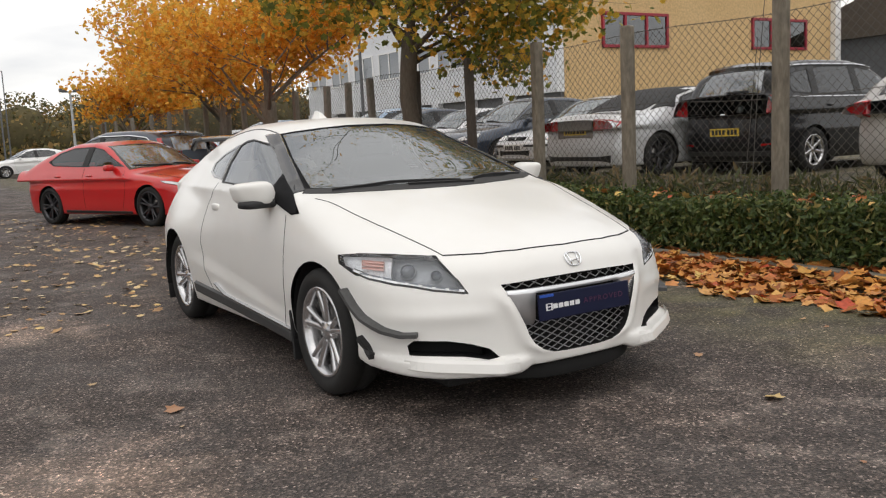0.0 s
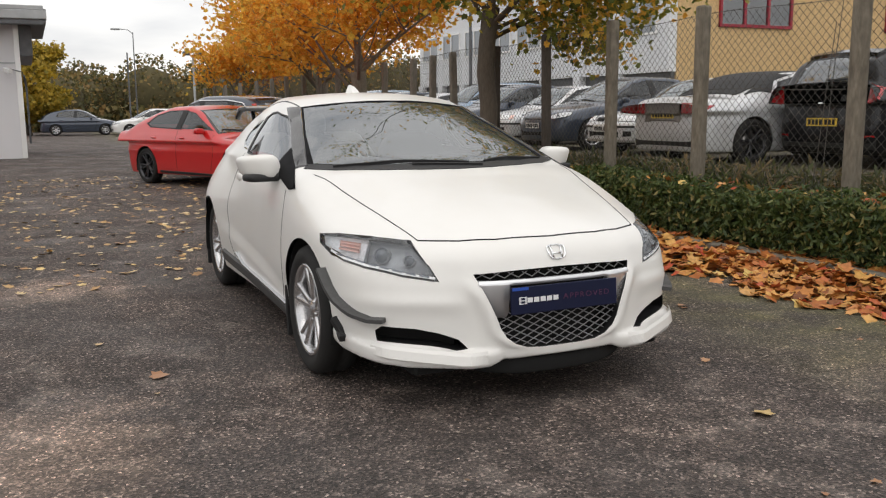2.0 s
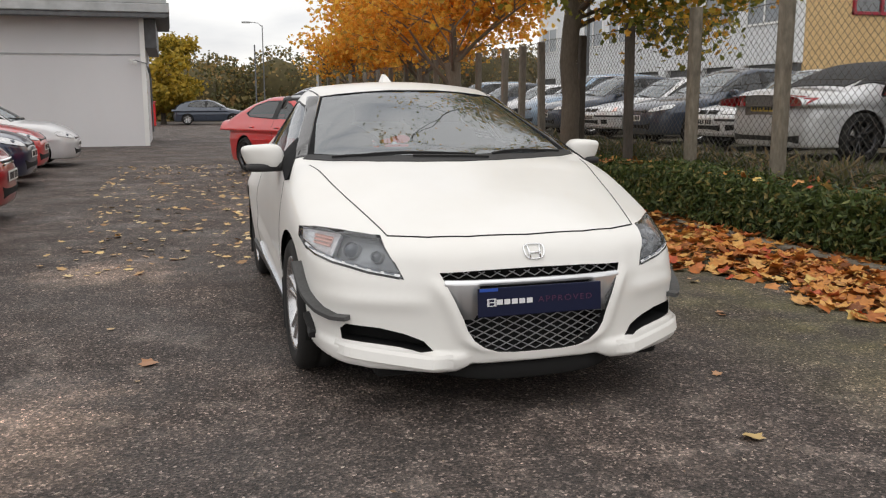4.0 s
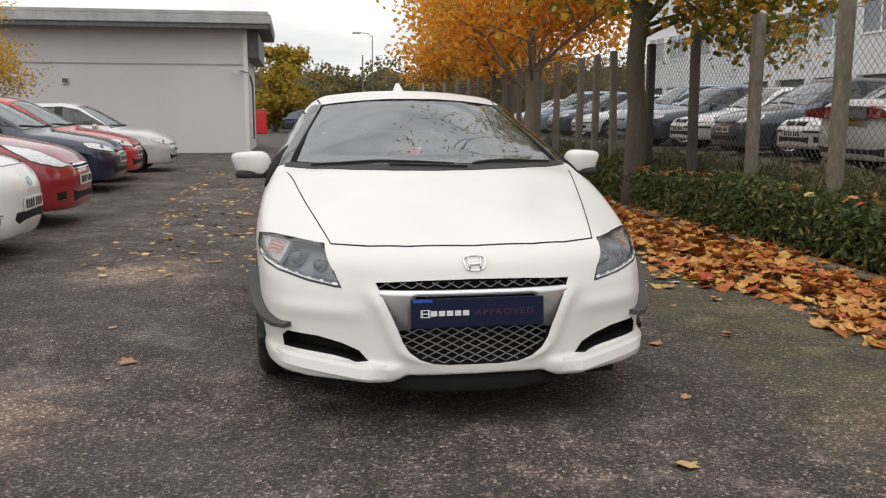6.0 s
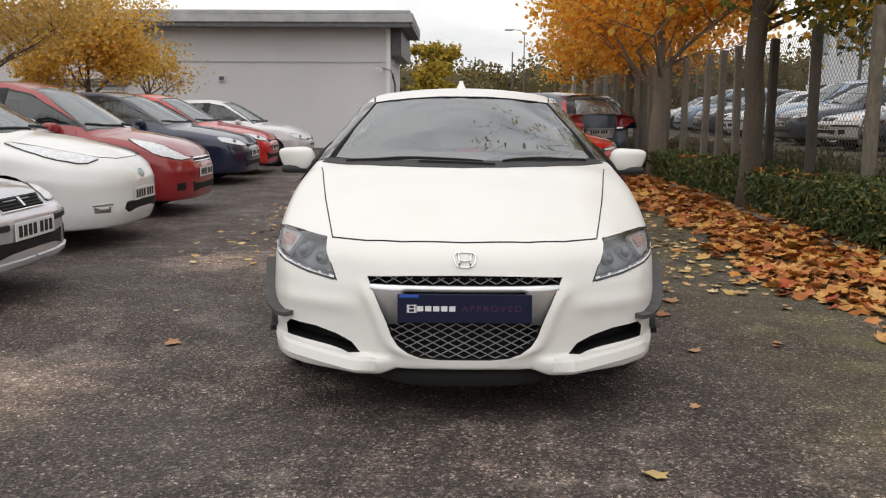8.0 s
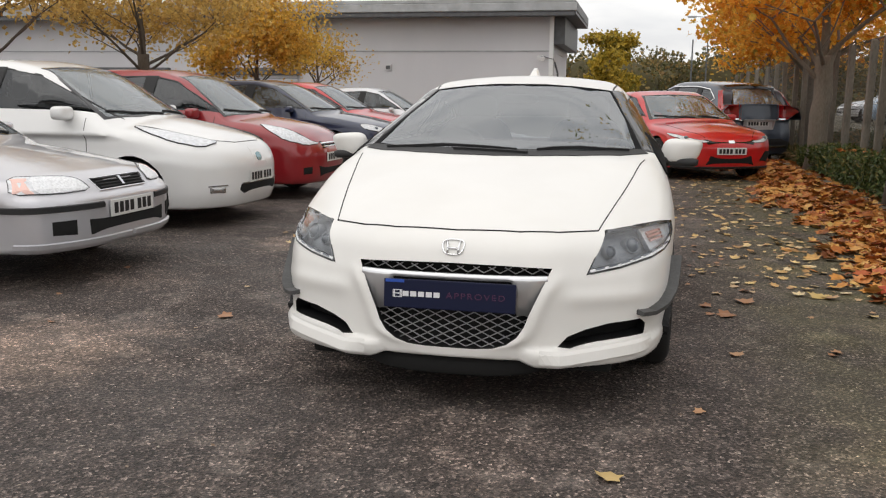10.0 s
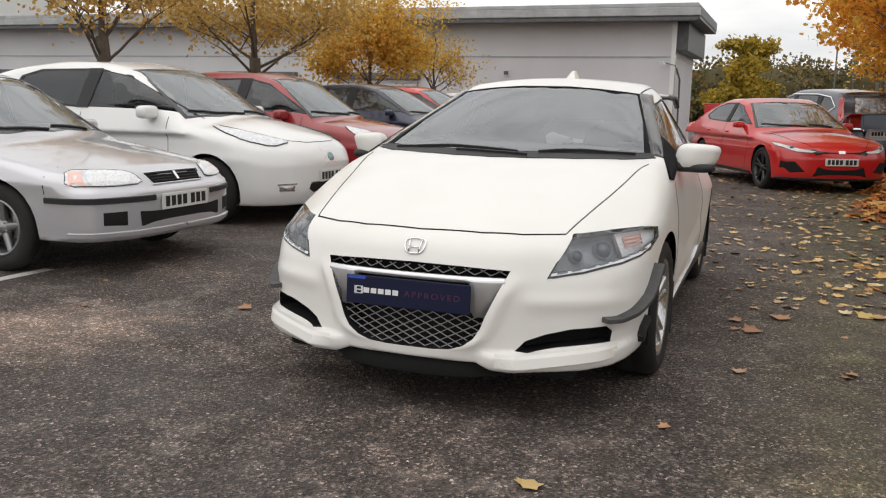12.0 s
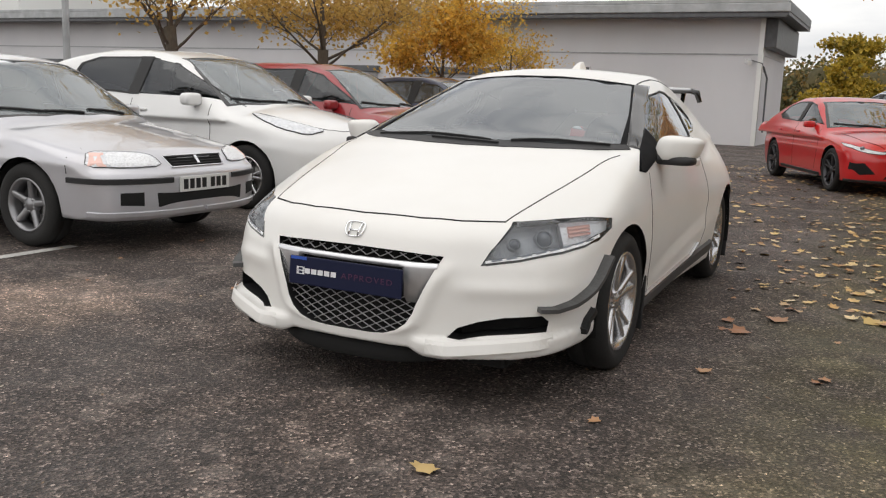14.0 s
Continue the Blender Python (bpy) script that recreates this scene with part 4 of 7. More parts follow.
        shape = ([(x + s * 0.02 * (z / 0.07), y + (0.06 * max(0.0, s * x / 0.11)), z * (1 - 0.12 * s * x / 0.11)) for x, y, z in shape[0]], shape[1])
        mesh("mirror_housing", *moved(shape, mm), M["pearl"], car, "white door mirror housing", True)
        under = superblob((0, 0, -0.055), (0.185, 0.125, 0.045), 0.5, 12)
        mesh("mirror_base", *joined([moved(under, mm), tube([(s * 0.78, 1.40, 0.915), (s * 0.84, 1.44, 0.905), (s * 0.90, 1.46, 0.905)], 0.025, 8)]), M["plastic"], car, "black mirror underside and arm", True)
        mesh("mirror_glass", *moved(superblob((0, 0.068, 0), (0.16, 0.012, 0.09), 0.3, 8), mm), M["chrome"], car, "mirror glass", True)
        # shut lines
        mesh("door_seam", *S.ribbon([(s * 0.85, 1.25, 0.85), (s * 0.85, 1.24, 0.7), (s * 0.85, 1.28, 0.45), (s * 0.85, 1.35, 0.26)], (s, 0, 0), 0.006), M["void"], car)
        mesh("door_rear_seam", *S.ribbon([(s * 0.8, 2.52, 0.985), (s * 0.85, 2.64, 0.85), (s * 0.85, 2.68, 0.6), (s * 0.85, 2.62, 0.42), (s * 0.85, 2.5, 0.3)], (s, 0, 0), 0.006), M["void"], car)
        mesh("bonnet_seam", *S.ribbon([(s * 0.548, 0.225, 0.7), (s * 0.585, 0.40, 0.8), (s * 0.630, 0.62, 0.85), (s * 0.668, 0.83, 0.9), (s * 0.70, 1.02, 0.95), (s * 0.72, 1.12, 0.96)], (0, 0, 1), 0.006), M["void"], car)
        # sill, flaps, rubber strips
        mesh("side_skirt", *S.ribbon([(s * 0.84, 1.26, 0.215), (s * 0.84, 2.0, 0.255), (s * 0.84, 2.86, 0.295)], (s, 0, 0), 0.075, 0.006, 0.04, 0.012), M["greyrubber"], car, "dark grey side skirt")
        mesh("skirt_trim", *S.ribbon([(s * 0.84, 1.27, 0.258), (s * 0.84, 2.0, 0.292), (s * 0.84, 2.28, 0.308), (s * 0.84, 2.44, 0.362)], (s, 0, 0), 0.012, 0.004, 0.04, 0.014), M["satin"], car, "bright skirt trim")
        for xf, yf in ((0.765, FA + 0.355), (0.725, RA + 0.36)):
            part("mud_flap", box((s * xf, yf, 0.235), (0.19, 0.016, 0.26), 0.006, pose(0, 0, 0, -6)), M["plastic"], car, "black mud flap")
        mesh("canard", *S.ribbon([(s * 0.874, 0.56, 0.555), (s * 0.866, 0.48, 0.485), (s * 0.852, 0.42, 0.445), (s * 0.80, 0.31, 0.402), (s * 0.755, 0.235, 0.385), (s * 0.715, 0.18, 0.388)], (s * 0.7, -0.7, 0), 0.020, 0.004, 0.02, 0.040, True), M["greyrubber"], car, "grey rubber bumper strip")
        mesh("lower_canard", *S.ribbon([(s * 0.865, 0.47, 0.345), (s * 0.855, 0.42, 0.31), (s * 0.845, 0.385, 0.272)], (s, -0.4, 0), 0.030, 0.004, 0.02, 0.022, True), M["plastic"], car, "black lower bumper strip")
        # headlamp
        lp, lw = lamps[s], Vector(lways[s]).normalized()
        mesh("lamp_lens", *S.panel(lp, lw, 0.001, 0.04, 0.004), M["lens"], car, "clear headlamp lens", True)
        mesh("lamp_edge", *S.panel(lp, lw, 0.002, 0.03, 0.03, scaled(lp, 0.984, 0.965)), M["gloss_black"], car, "black headlamp edge")
        v, f = S.panel(scaled(lp, 1.02, 1.02), lw, -0.055, 0.04, -0.05)
        mesh("lamp_bowl", v, f, M["lampinner"], car, "silvery headlamp bowl", True)

        def on_lamp(x, y, z, sink):
            p, nn = S.drop((s * x, y, z), lw)
            return p - nn * sink, nn
        turn = lw.to_track_quat("X", "Z").to_matrix().to_4x4()
        for x, y, z, r in ((0.66, 0.335, 0.640, 0.034), (0.578, 0.225, 0.618, 0.024)):
            c, nn = on_lamp(x, y, z, 0.035)
            eye = lathe([(0, 0.022), (r * 0.5, 0.018), (r * 0.86, 0.004), (r * 0.9, -0.002)], 24)
            ring = lathe([(r * 0.9, -0.004), (r * 0.95, 0.008), (r * 1.05, 0.008), (r * 1.12, -0.03)], 24)
            ob = mesh("projector", *moved(ring, Matrix.Translation(c) @ turn), M["lampinner"], car, "round headlamp projector", True)
            mesh("projector_eye", *moved(eye, Matrix.Translation(c) @ turn), M["lampeye"], ob, "dark glossy projector glass", True)
        refl = [(s * 0.705, 0.39, 0.700), (s * 0.80, 0.51, 0.708), (s * 0.850, 0.60, 0.702), (s * 0.858, 0.57, 0.668), (s * 0.815, 0.46, 0.632), (s * 0.735, 0.35, 0.602)]
        mesh("lamp_reflector", *S.panel(refl, lw, -0.03, 0.03, -0.02), M["lampclear"], car, "bright clear indicator reflector", True)
        for dz in (0.0, 0.019, 0.038):
            amb = [(s * 0.735, 0.41, 0.650 + dz), (s * 0.795, 0.51, 0.654 + dz), (s * 0.798, 0.51, 0.642 + dz), (s * 0.74, 0.41, 0.638 + dz)]
            mesh("indicator", *S.panel(amb, lw, -0.022, 0.02, -0.008), M["amber"], car, "pale red indicator band")
        strip = [(0.842, 0.50, 0.640), (0.80, 0.42, 0.606), (0.73, 0.32, 0.578), (0.62, 0.19, 0.556), (0.515, 0.11, 0.543)]
        mesh("day_light_strip", *S.ribbon([(s * x, y, z + 0.006) for x, y, z in strip], lw, 0.024, 0.0022), M["gloss_black"], car, "black strip behind the day lights")
        mesh("day_light_band", *S.ribbon([(s * x, y, z + 0.010) for x, y, z in strip], lw, 0.013, 0.0034), M["lampclear"], car, "pale band of the day lights")
        for i in range(8):
            u0, u1 = i / 8 + 0.015, (i + 1) / 8 - 0.02
            a0, a1 = Vector((0.825, 0.475, 0.628)), Vector((0.525, 0.12, 0.549))

            def spot(u, dz):
                p = a0.lerp(a1, u)
                p.z -= 0.020 * math.sin(math.pi * u) - dz
                return (s * p.x, p.y, p.z)
            mesh("day_light", *S.panel([spot(u0, 0.002), spot(u1, 0.002), spot(u1, 0.010), spot(u0, 0.010)], lw, 0.0045, 0.02, 0.003), M["lampeye"], car, "small dark day-light segment")
        wheel(car, pose(s * 0.765, FA, WR, 20, 0, 0 if s > 0 else 180), WR, 0.217, 0.195, 5, "alloy", True)
        wheel(car, pose(s * 0.712, RA, WR, 50, 0, 0 if s > 0 else 180), WR, 0.217, 0.195, 5, "alloy", True)
        for yh in (FA, RA):
            liner = [(x, yh + 0.353 * math.cos(a), WR - 0.005 + 0.353 * math.sin(a)) for x in (s * (0.845 if yh < 2 else 0.825), s * 0.56) for a in np.linspace(-0.25, math.pi + 0.25, 22)]
            n = 22
            mesh("arch_liner", liner + [(s * 0.56, yh, WR)], [(i, i + 1, n + i + 1, n + i) for i in range(n - 1)] + [(2 * n, n + i, n + i + 1) for i in range(n - 1)], M["void"], car, "black wheel arch liner")
        # fuel flap side: flush door handle
        hp, hn = S.drop((s * 0.86, 2.44, 0.838), (s, 0, 0))
        mesh("door_handle", *superblob(hp - Vector((s * 0.004, 0, 0)), (0.035, 0.15, 0.045), 0.6, 10), M["pearl"], car, "white flush door handle", True)
        # wing struts
        mesh("wing_strut", *tube([(s * 0.40, 3.70, 1.08), (s * 0.405, 3.72, 1.16), (s * 0.41, 3.74, 1.255)], [0.02, 0.014, 0.018], 8), M["gloss_black"], car, "black wing strut", True)
        mesh("wing_end_plate", *joined([tube([(s * 0.47, 3.68, 1.268), (s * 0.515, 3.69, 1.258), (s * 0.535, 3.71, 1.19)], [0.02, 0.024, 0.018], 8)]), M["gloss_black"], car, "black wing end", True)
    mesh("wing_blade", *moved(superblob((0, 0, 0), (1.02, 0.17, 0.036), 0.5, 14), pose(0, 3.72, 1.268, 8)), M["gloss_black"], car, "black rear wing blade", True)
    mesh("bonnet_front_seam", *S.ribbon([(-0.548, 0.228, 0.694), (-0.40, 0.135, 0.70), (-0.25, 0.085, 0.71), (0, 0.062, 0.715), (0.25, 0.085, 0.71), (0.40, 0.135, 0.70), (0.548, 0.228, 0.694)], (0, -0.55, 0.83), 0.010), M["void"], car)
    # roof joint lines, aerial, wipers
    for s in (-1, 1):
        mesh("roof_seam", *S.ribbon([(s * 0.525, 2.03, 1.3), (s * 0.54, 2.2, 1.3), (s * 0.53, 2.6, 1.3), (s * 0.49, 3.0, 1.25)], (0, 0, 1), 0.012), M["plastic"], car)
    fin = [(-0.03, -0.06, 0), (0.03, -0.06, 0), (0.034, 0.07, 0), (-0.034, 0.07, 0), (-0.010, 0.0, 0.045), (0.010, 0.0, 0.045), (0.011, 0.06, 0.058), (-0.011, 0.06, 0.058)]
    mesh("roof_aerial", *moved((fin, [(0, 1, 5, 4), (1, 2, 6, 5), (2, 3, 7, 6), (3, 0, 4, 7), (4, 5, 6, 7)]), pose(0, 2.56, 1.358)), M["pearl"], car, "white fin aerial")
    for pts in (((0.10, 1.03, 0.97), (-0.10, 1.07, 0.98), (-0.28, 1.11, 0.99), (-0.46, 1.12, 0.99), (-0.60, 1.16, 0.98)), ((0.64, 1.22, 0.97), (0.52, 1.17, 0.98), (0.40, 1.15, 0.98), (0.28, 1.10, 0.98), (0.20, 1.05, 0.97)), ((0.16, 0.99, 0.96), (-0.04, 1.01, 0.965), (-0.22, 1.04, 0.97))):
        mesh("wiper", *S.ribbon(pts, ws_way, 0.012, 0.005, 0.03, 0.009), M["plastic"], car, "black wiper blade")
    mesh("scuttle", *S.panel([(-0.735, 1.245, 0.95), (-0.60, 1.115, 0.95), (-0.40, 1.01, 0.95), (-0.2, 0.955, 0.95), (0, 0.935, 0.95), (0.2, 0.955, 0.95), (0.40, 1.01, 0.95), (0.60, 1.115, 0.95), (0.735, 1.245, 0.95), (0.70, 1.29, 0.96), (0.44, 1.10, 0.98), (0, 1.03, 0.98), (-0.44, 1.10, 0.98), (-0.70, 1.29, 0.96)], ws_way, 0.004, 0.04, 0.006), M["plastic"], car, "black scuttle panel below the glass")
    mesh("grille_rim", *S.wall(mouth, (0, -1, 0), 0.10), M["plastic"], car, "black inner grille rim", True)
    for s in (-1, 1):
        mesh("duct_rim", *S.wall([(s * x, 0, z) for x, z in duct], duct_way[s], 0.09), M["plastic"], car, "black inner duct rim", True)
    # grille: backing, mesh, chrome, plate
    sw = lambda x: float(sweep(np.array([abs(x)]))[0])
    ns = lambda z: float(nose(np.array([z]))[0])
    V = []
    zs = np.linspace(0.25, 0.60, 8)
    xs = np.linspace(-0.40, 0.40, 17)
    V = [(x, 0.075 + sw(x), z) for z in zs for x in xs]
    mesh("grille_backing", V, [(j * 17 + i, j * 17 + i + 1, j * 17 + 18 + i, j * 17 + 17 + i) for j in range(7) for i in range(16)], M["void"], car, "dark grille recess")
    for s in (-1, 1):
        xs2 = np.linspace(0.42, 0.83, 8)
        V = [(s * x, 0.07 + sw(x), z) for z in (0.25, 0.37) for x in xs2]
        mesh("duct_backing", V, [(i, i + 1, 9 + i, 8 + i) for i in range(7)], M["void"], car, "dark bumper duct recess")

    def half_at(z):
        return float(np.interp(z, (0.254, 0.262, 0.28, 0.31, 0.35, 0.40, 0.578), (0.10, 0.17, 0.222, 0.262, 0.288, 0.306, 0.388)))

    def lattice(z0, z1, pitch_x, pitch_z, name, label):
        pieces = []
        count = int(0.9 / pitch_x)
        for k in range(-count, count + 1):
            for d in (-1, 1):
                line = []
                for t in np.linspace(z0, z1, 25):
                    x = k * pitch_x + d * (t - z0) / pitch_z * pitch_x
                    if abs(x) < half_at(t) + 0.004:
                        line.append((x, ns(t) + sw(x) + 0.026 + 0.002 * d, t))
                    elif len(line) > 1:
                        break
                    else:
                        line = []
                if len(line) > 1:
                    pieces.append(tube(line, 0.0023, 5, False))
        mesh(name, *joined(pieces), M["meshgrey"], car, label, True)
    lattice(0.258, 0.412, 0.062, 0.031, "lower_grille_mesh", "silver diamond grille mesh")
    lattice(0.552, 0.574, 0.062, 0.031, "upper_grille_mesh", "silver grille mesh strip")
    # chrome bar with its two wings
    xs = np.linspace(-0.372, 0.372, 61)
    V = []
    for x in xs:
        lowz = 0.53 - 0.135 * max(0.0, min(1.0, (abs(x) - 0.238) / 0.012)) if abs(x) < 0.312 else 0.395 + (abs(x) - 0.312) * 2.1
        lowz = min(lowz, 0.53)
        y0 = sw(x) + ns(0.54)
        V += [(x, y0 + 0.012, 0.549), (x, y0 - 0.006, 0.546), (x, y0 - 0.008, 0.530), (x, y0 + 0.000 if lowz > 0.52 else sw(x) + ns(lowz) + 0.006, min(lowz, 0.524)), (x, y0 + 0.03, min(lowz, 0.524))]
    mesh("grille_chrome", V, [(5 * i + k, 5 * i + 5 + k, 5 * i + 6 + k, 5 * i + 1 + k) for i in range(60) for k in range(4)], M["wing"], car, "satin chrome grille bar and wings", True)
    p = part("show_plate", box((0, 0, 0), (0.52, 0.010, 0.113), 0.003), M["navyplate"], car, "navy blue dealer plate with white and dim red lettering")
    p.matrix_local = pose(0, -0.066, 0.467, -4)
    part("plate_flash", box((-0.216, -0.0058, 0.049), (0.075, 0.0015, 0.012)), M["blueflash"], p, "bright blue strip")
    badge_bm = bmesh.new()
    for bx, bz, sx, sz in ((-0.189, 0, 0.004, 0.026), (-0.165, 0, 0.004, 0.026), (-0.177, 0.0, 0.018, 0.004), (-0.177, 0.0135, 0.032, 0.003), (-0.177, -0.0135, 0.030, 0.003), (-0.194, 0, 0.003, 0.03), (-0.160, 0, 0.003, 0.03)):
        add_box(badge_bm, (bx - 0.028, -0.0058, bz), (sx, 0.0015, sz))
    part("plate_emblem", badge_bm, M["whiteink"], p, "white emblem shape")
    word = bmesh.new()
    for i in range(5):
        add_box(word, (-0.172 + i * 0.031, -0.0058, 0), (0.024, 0.0015, 0.020), 0.0)
    part("plate_word", word, M["whiteink"], p, "white word as plain blocks")
    tc = bpy.data.curves.new("lettering", "FONT")
    tc.body, tc.size, tc.space_character, tc.extrude = "APPROVED", 0.032, 1.28, 0.0006
    tc.align_x, tc.align_y = "LEFT", "CENTER"
    tmp = bpy.data.objects.new("lettering", tc)
    scene.collection.objects.link(tmp)
    me = bpy.data.meshes.new_from_object(tmp)
    bpy.data.objects.remove(tmp)
    me.materials.clear()
    me.materials.append(M["redink"])
    lt = new("lettering", me)
    lt.parent = p
    lt.matrix_local = pose(-0.012, -0.0058, 0, 90) @ Matrix.Diagonal((1.22, 1, 1, 1))
    lt["label"] = "dim red APPROVED lettering"
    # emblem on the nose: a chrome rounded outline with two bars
    pieces = []
    tri_o = [(-0.047, 0.033), (0.047, 0.033), (0.036, -0.036), (-0.036, -0.036)]
    ring = rounded([(x, 0, z) for x, z in tri_o], 0.2, 2)

    def on_nose(x, z):
        q, nn = S.drop((x, 0.0, 0.650 + z), (0, -0.9, 0.43))
        return q + nn * 0.004
    loop = [on_nose(x, z) for x, _, z in ring]
    pieces.append(tube(loop + [loop[0]], 0.0042, 6, False))
    for s in (-1, 1):
        pieces.append(tube([on_nose(s * 0.027, 0.03), on_nose(s * 0.022, 0.002), on_nose(s * 0.021, -0.033)], 0.005, 6))
    pieces.append(tube([on_nose(-0.022, -0.008), on_nose(0.022, -0.008)], 0.0045, 6))
    mesh("nose_emblem", *joined(pieces), M["chrome"], car, "chrome emblem on the nose", True)
    # thin blades along the lower bumper corners
    for s in (-1, 1):
        V = []
        for x in np.linspace(0.335, 0.85, 20):
            p, nn = S.drop((s * x, 0.0, 0.232), (s * 0.35, -0.94, 0))
            n2 = Vector((nn.x, nn.y, 0)).normalized()
            e = min(1.0, (x - 0.335) / 0.08, (0.85 - x) / 0.07)
            zc = 0.206 + 0.030 * max(0.0, (x - 0.45) / 0.35)
            for out, up in ((-0.004, 0.058), (0.004 * e, 0.044), (0.012 * e, 0.008), (0.009 * e, 0.003), (-0.06, 0.0)):
                V.append(p + n2 * out + Vector((0, 0, zc + up - p.z)))
        mesh("lip_blade", V, [(5 * i + k, 5 * i + 5 + k, 5 * i + 6 + k, 5 * i + 1 + k) for i in range(19) for k in range(4)], M["pearl"], car, "white lower bumper blade")
    # splitter below the nose
    xs = np.linspace(-0.44, 0.44, 25)
    V = []
    for x in xs:
        u = abs(x) / 0.44
        y0 = -0.030 + sw(x) + 0.09 * u ** 4
        zl = 0.138 + 0.036 * u ** 3
        V += [(x, y0 + 0.25, 0.205), (x, y0 + 0.014, 0.203), (x, y0 + 0.010, 0.190), (x, y0 + 0.004, zl + 0.006), (x, y0 + 0.012, zl), (x, y0 + 0.25, zl + 0.01)]
    mesh("splitter", V, [(6 * i + k, 6 * i + 6 + k, 6 * i + 7 + k, 6 * i + 1 + k) for i in range(24) for k in range(5)], M["void"], car, "black lower splitter", True)
    part("underbody", box((0, 1.98, 0.205), (1.25, 3.75, 0.11), 0.02), M["void"], car, "dark underbody")
    # cabin
    mesh("dashboard", *superblob((0, 1.45, 0.86), (1.36, 0.62, 0.26), 0.45, 16), M["cabin"], car, "dark dashboard", True)
    for s in (-1, 1):
        pcs = [moved(superblob((0, 0, 0), (0.50, 0.16, 0.62), 0.6, 14), pose(s * 0.36, 2.38, 0.80, -14)), moved(superblob((0, 0, 0), (0.27, 0.10, 0.17), 0.6, 12), pose(s * 0.36, 2.48, 1.16, -8)), superblob((s * 0.36, 2.12, 0.52), (0.5, 0.5, 0.16), 0.6, 12)]
        mesh("front_seat", *joined(pcs), M["cabin"], car, "dark cloth front seat", True)
    ring = [(0.18 * math.cos(a), 0, 0.18 * math.sin(a)) for a in np.linspace(0, 2 * math.pi, 33)]
    mesh("steering_wheel", *moved(joined([tube(ring, 0.015, 8, False), tube([(-0.17, 0, 0), (0.17, 0, 0)], 0.02, 6), superblob((0, 0, 0), (0.13, 0.04, 0.11), 0.6, 8)]), pose(-0.36, 1.82, 0.90, 25)), M["plastic"], car, "black steering wheel", True)
    mesh("rear_view_mirror", *superblob((0, 1.86, 1.215), (0.22, 0.03, 0.06), 0.6, 10), M["plastic"], car, "small rear view mirror", True)
    part("tax_disc", box((0, 0, 0), (0.07, 0.003, 0.07), 0.002), M["greyink"], car, "pale windscreen sticker").matrix_local = pose(0.56, 1.395, 1.00, 58, 0, 22)
    return car


white_coupe = coupe()


# ---- parked cars ----
def parked(kind, spec, m, label, group="", detail=1):
    """A parked car with its nose at m's origin, facing -y. spec holds its sizes, profile lines and trim."""
    car = empty(kind, m, label, "car", group)
    L, W, H, R = spec["L"], spec["W"], spec["H"], spec.get("R", 0.31)
    FA, RA, hw = spec["FA"], spec["RA"], spec["W"] / 2
    paint = M[spec["paint"]]
    zb, cy = spec["belt"], spec["cowl"]
    rf, rr = spec["roof"]
    hood = curve(spec["hood"])
    topc = curve(spec["top"])
    bow, rbow, tum = spec.get("bow", 0.26), spec.get("rbow", 0.16), spec.get("tumble", 0.42)
    nose = curve(spec.get("nose", [(0.1, 0.10), (0.2, 0.03), (0.35, 0.0), (0.5, 0.0), (0.62, 0.03), (0.72, 0.09), (0.85, 0.25), (1.1, 0.8)]))
    tail = curve(spec.get("tail", [(0.1, 0.12), (0.25, 0.03), (0.45, 0.0), (0.65, 0.02), (0.9, 0.06), (1.1, 0.10), (1.6, 0.3)]))
    lean = curve([(0.1, 0.07), (0.2, 0.035), (0.35, 0.01), (0.55, 0.0), (0.75, 0.012), (0.9, 0.035), (1.1, 0.09), (1.5, 0.25)])
    plan = curve([(0, hw - 0.05), (FA, hw), (L * 0.5, hw - 0.004), (RA, hw), (L, hw - 0.07)])
    wrap = spec.get("wrap", 0.30)
    ledge, under = spec.get("ledge", 0.0), spec.get("under", 0.19)

    def F(x, y, z):
        ax = np.abs(x)
        u = np.clip(ax / hw, 0, 1.1)
        front = (nose(z) + bow * u ** 3.2 - y) / np.sqrt(1 + (bow * 3.2 / hw * u ** 2.2) ** 2)
        rear = (y - (L - tail(z) - rbow * u ** 4)) / np.sqrt(1 + (rbow * 4 / hw * u ** 3) ** 2)
        side = ax - (plan(y) - lean(z) + 0.010 * np.exp(-((z - 0.62) / 0.05) ** 2))
        front = front + ledge * (np.tanh((z - spec.get("ledge_at", 0.57)) / 0.012) - 1) * 0.5
        top = z - (hood(y) - spec.get("crown", 0.08) * (ax / hw) ** 2)
        low = smax(smax(front, top, 0.09), smax(side, rear, 0.09), 0.09)
        low = smax(low, under - z, 0.02)
        yc = y - wrap * ax * ax * np.where(y < L * 0.55, 1, -0.5)
        cab = smax(ax - (hw - 0.05 - (z - zb) * tum), (z - (topc(yc) - 0.05 * (ax / hw) ** 2)) * 0.93, 0.09)
        cab = smax(cab, zb - 0.18 - z, 0.02)
        f = smin(low, cab, 0.04)
        return f
    S = Shell(F, (-hw - 0.06, -0.08, 0.12), (hw + 0.06, L + 0.08, H + 0.08), spec.get("h", 0.034))

    def cabw(z):
        return hw - 0.05 - (z - zb) * tum
    zt = H - 0.07
    b0, t0 = cabw(zb + 0.02) - 0.06, cabw(zt) - 0.07
    way = (0, -0.55, 0.83)
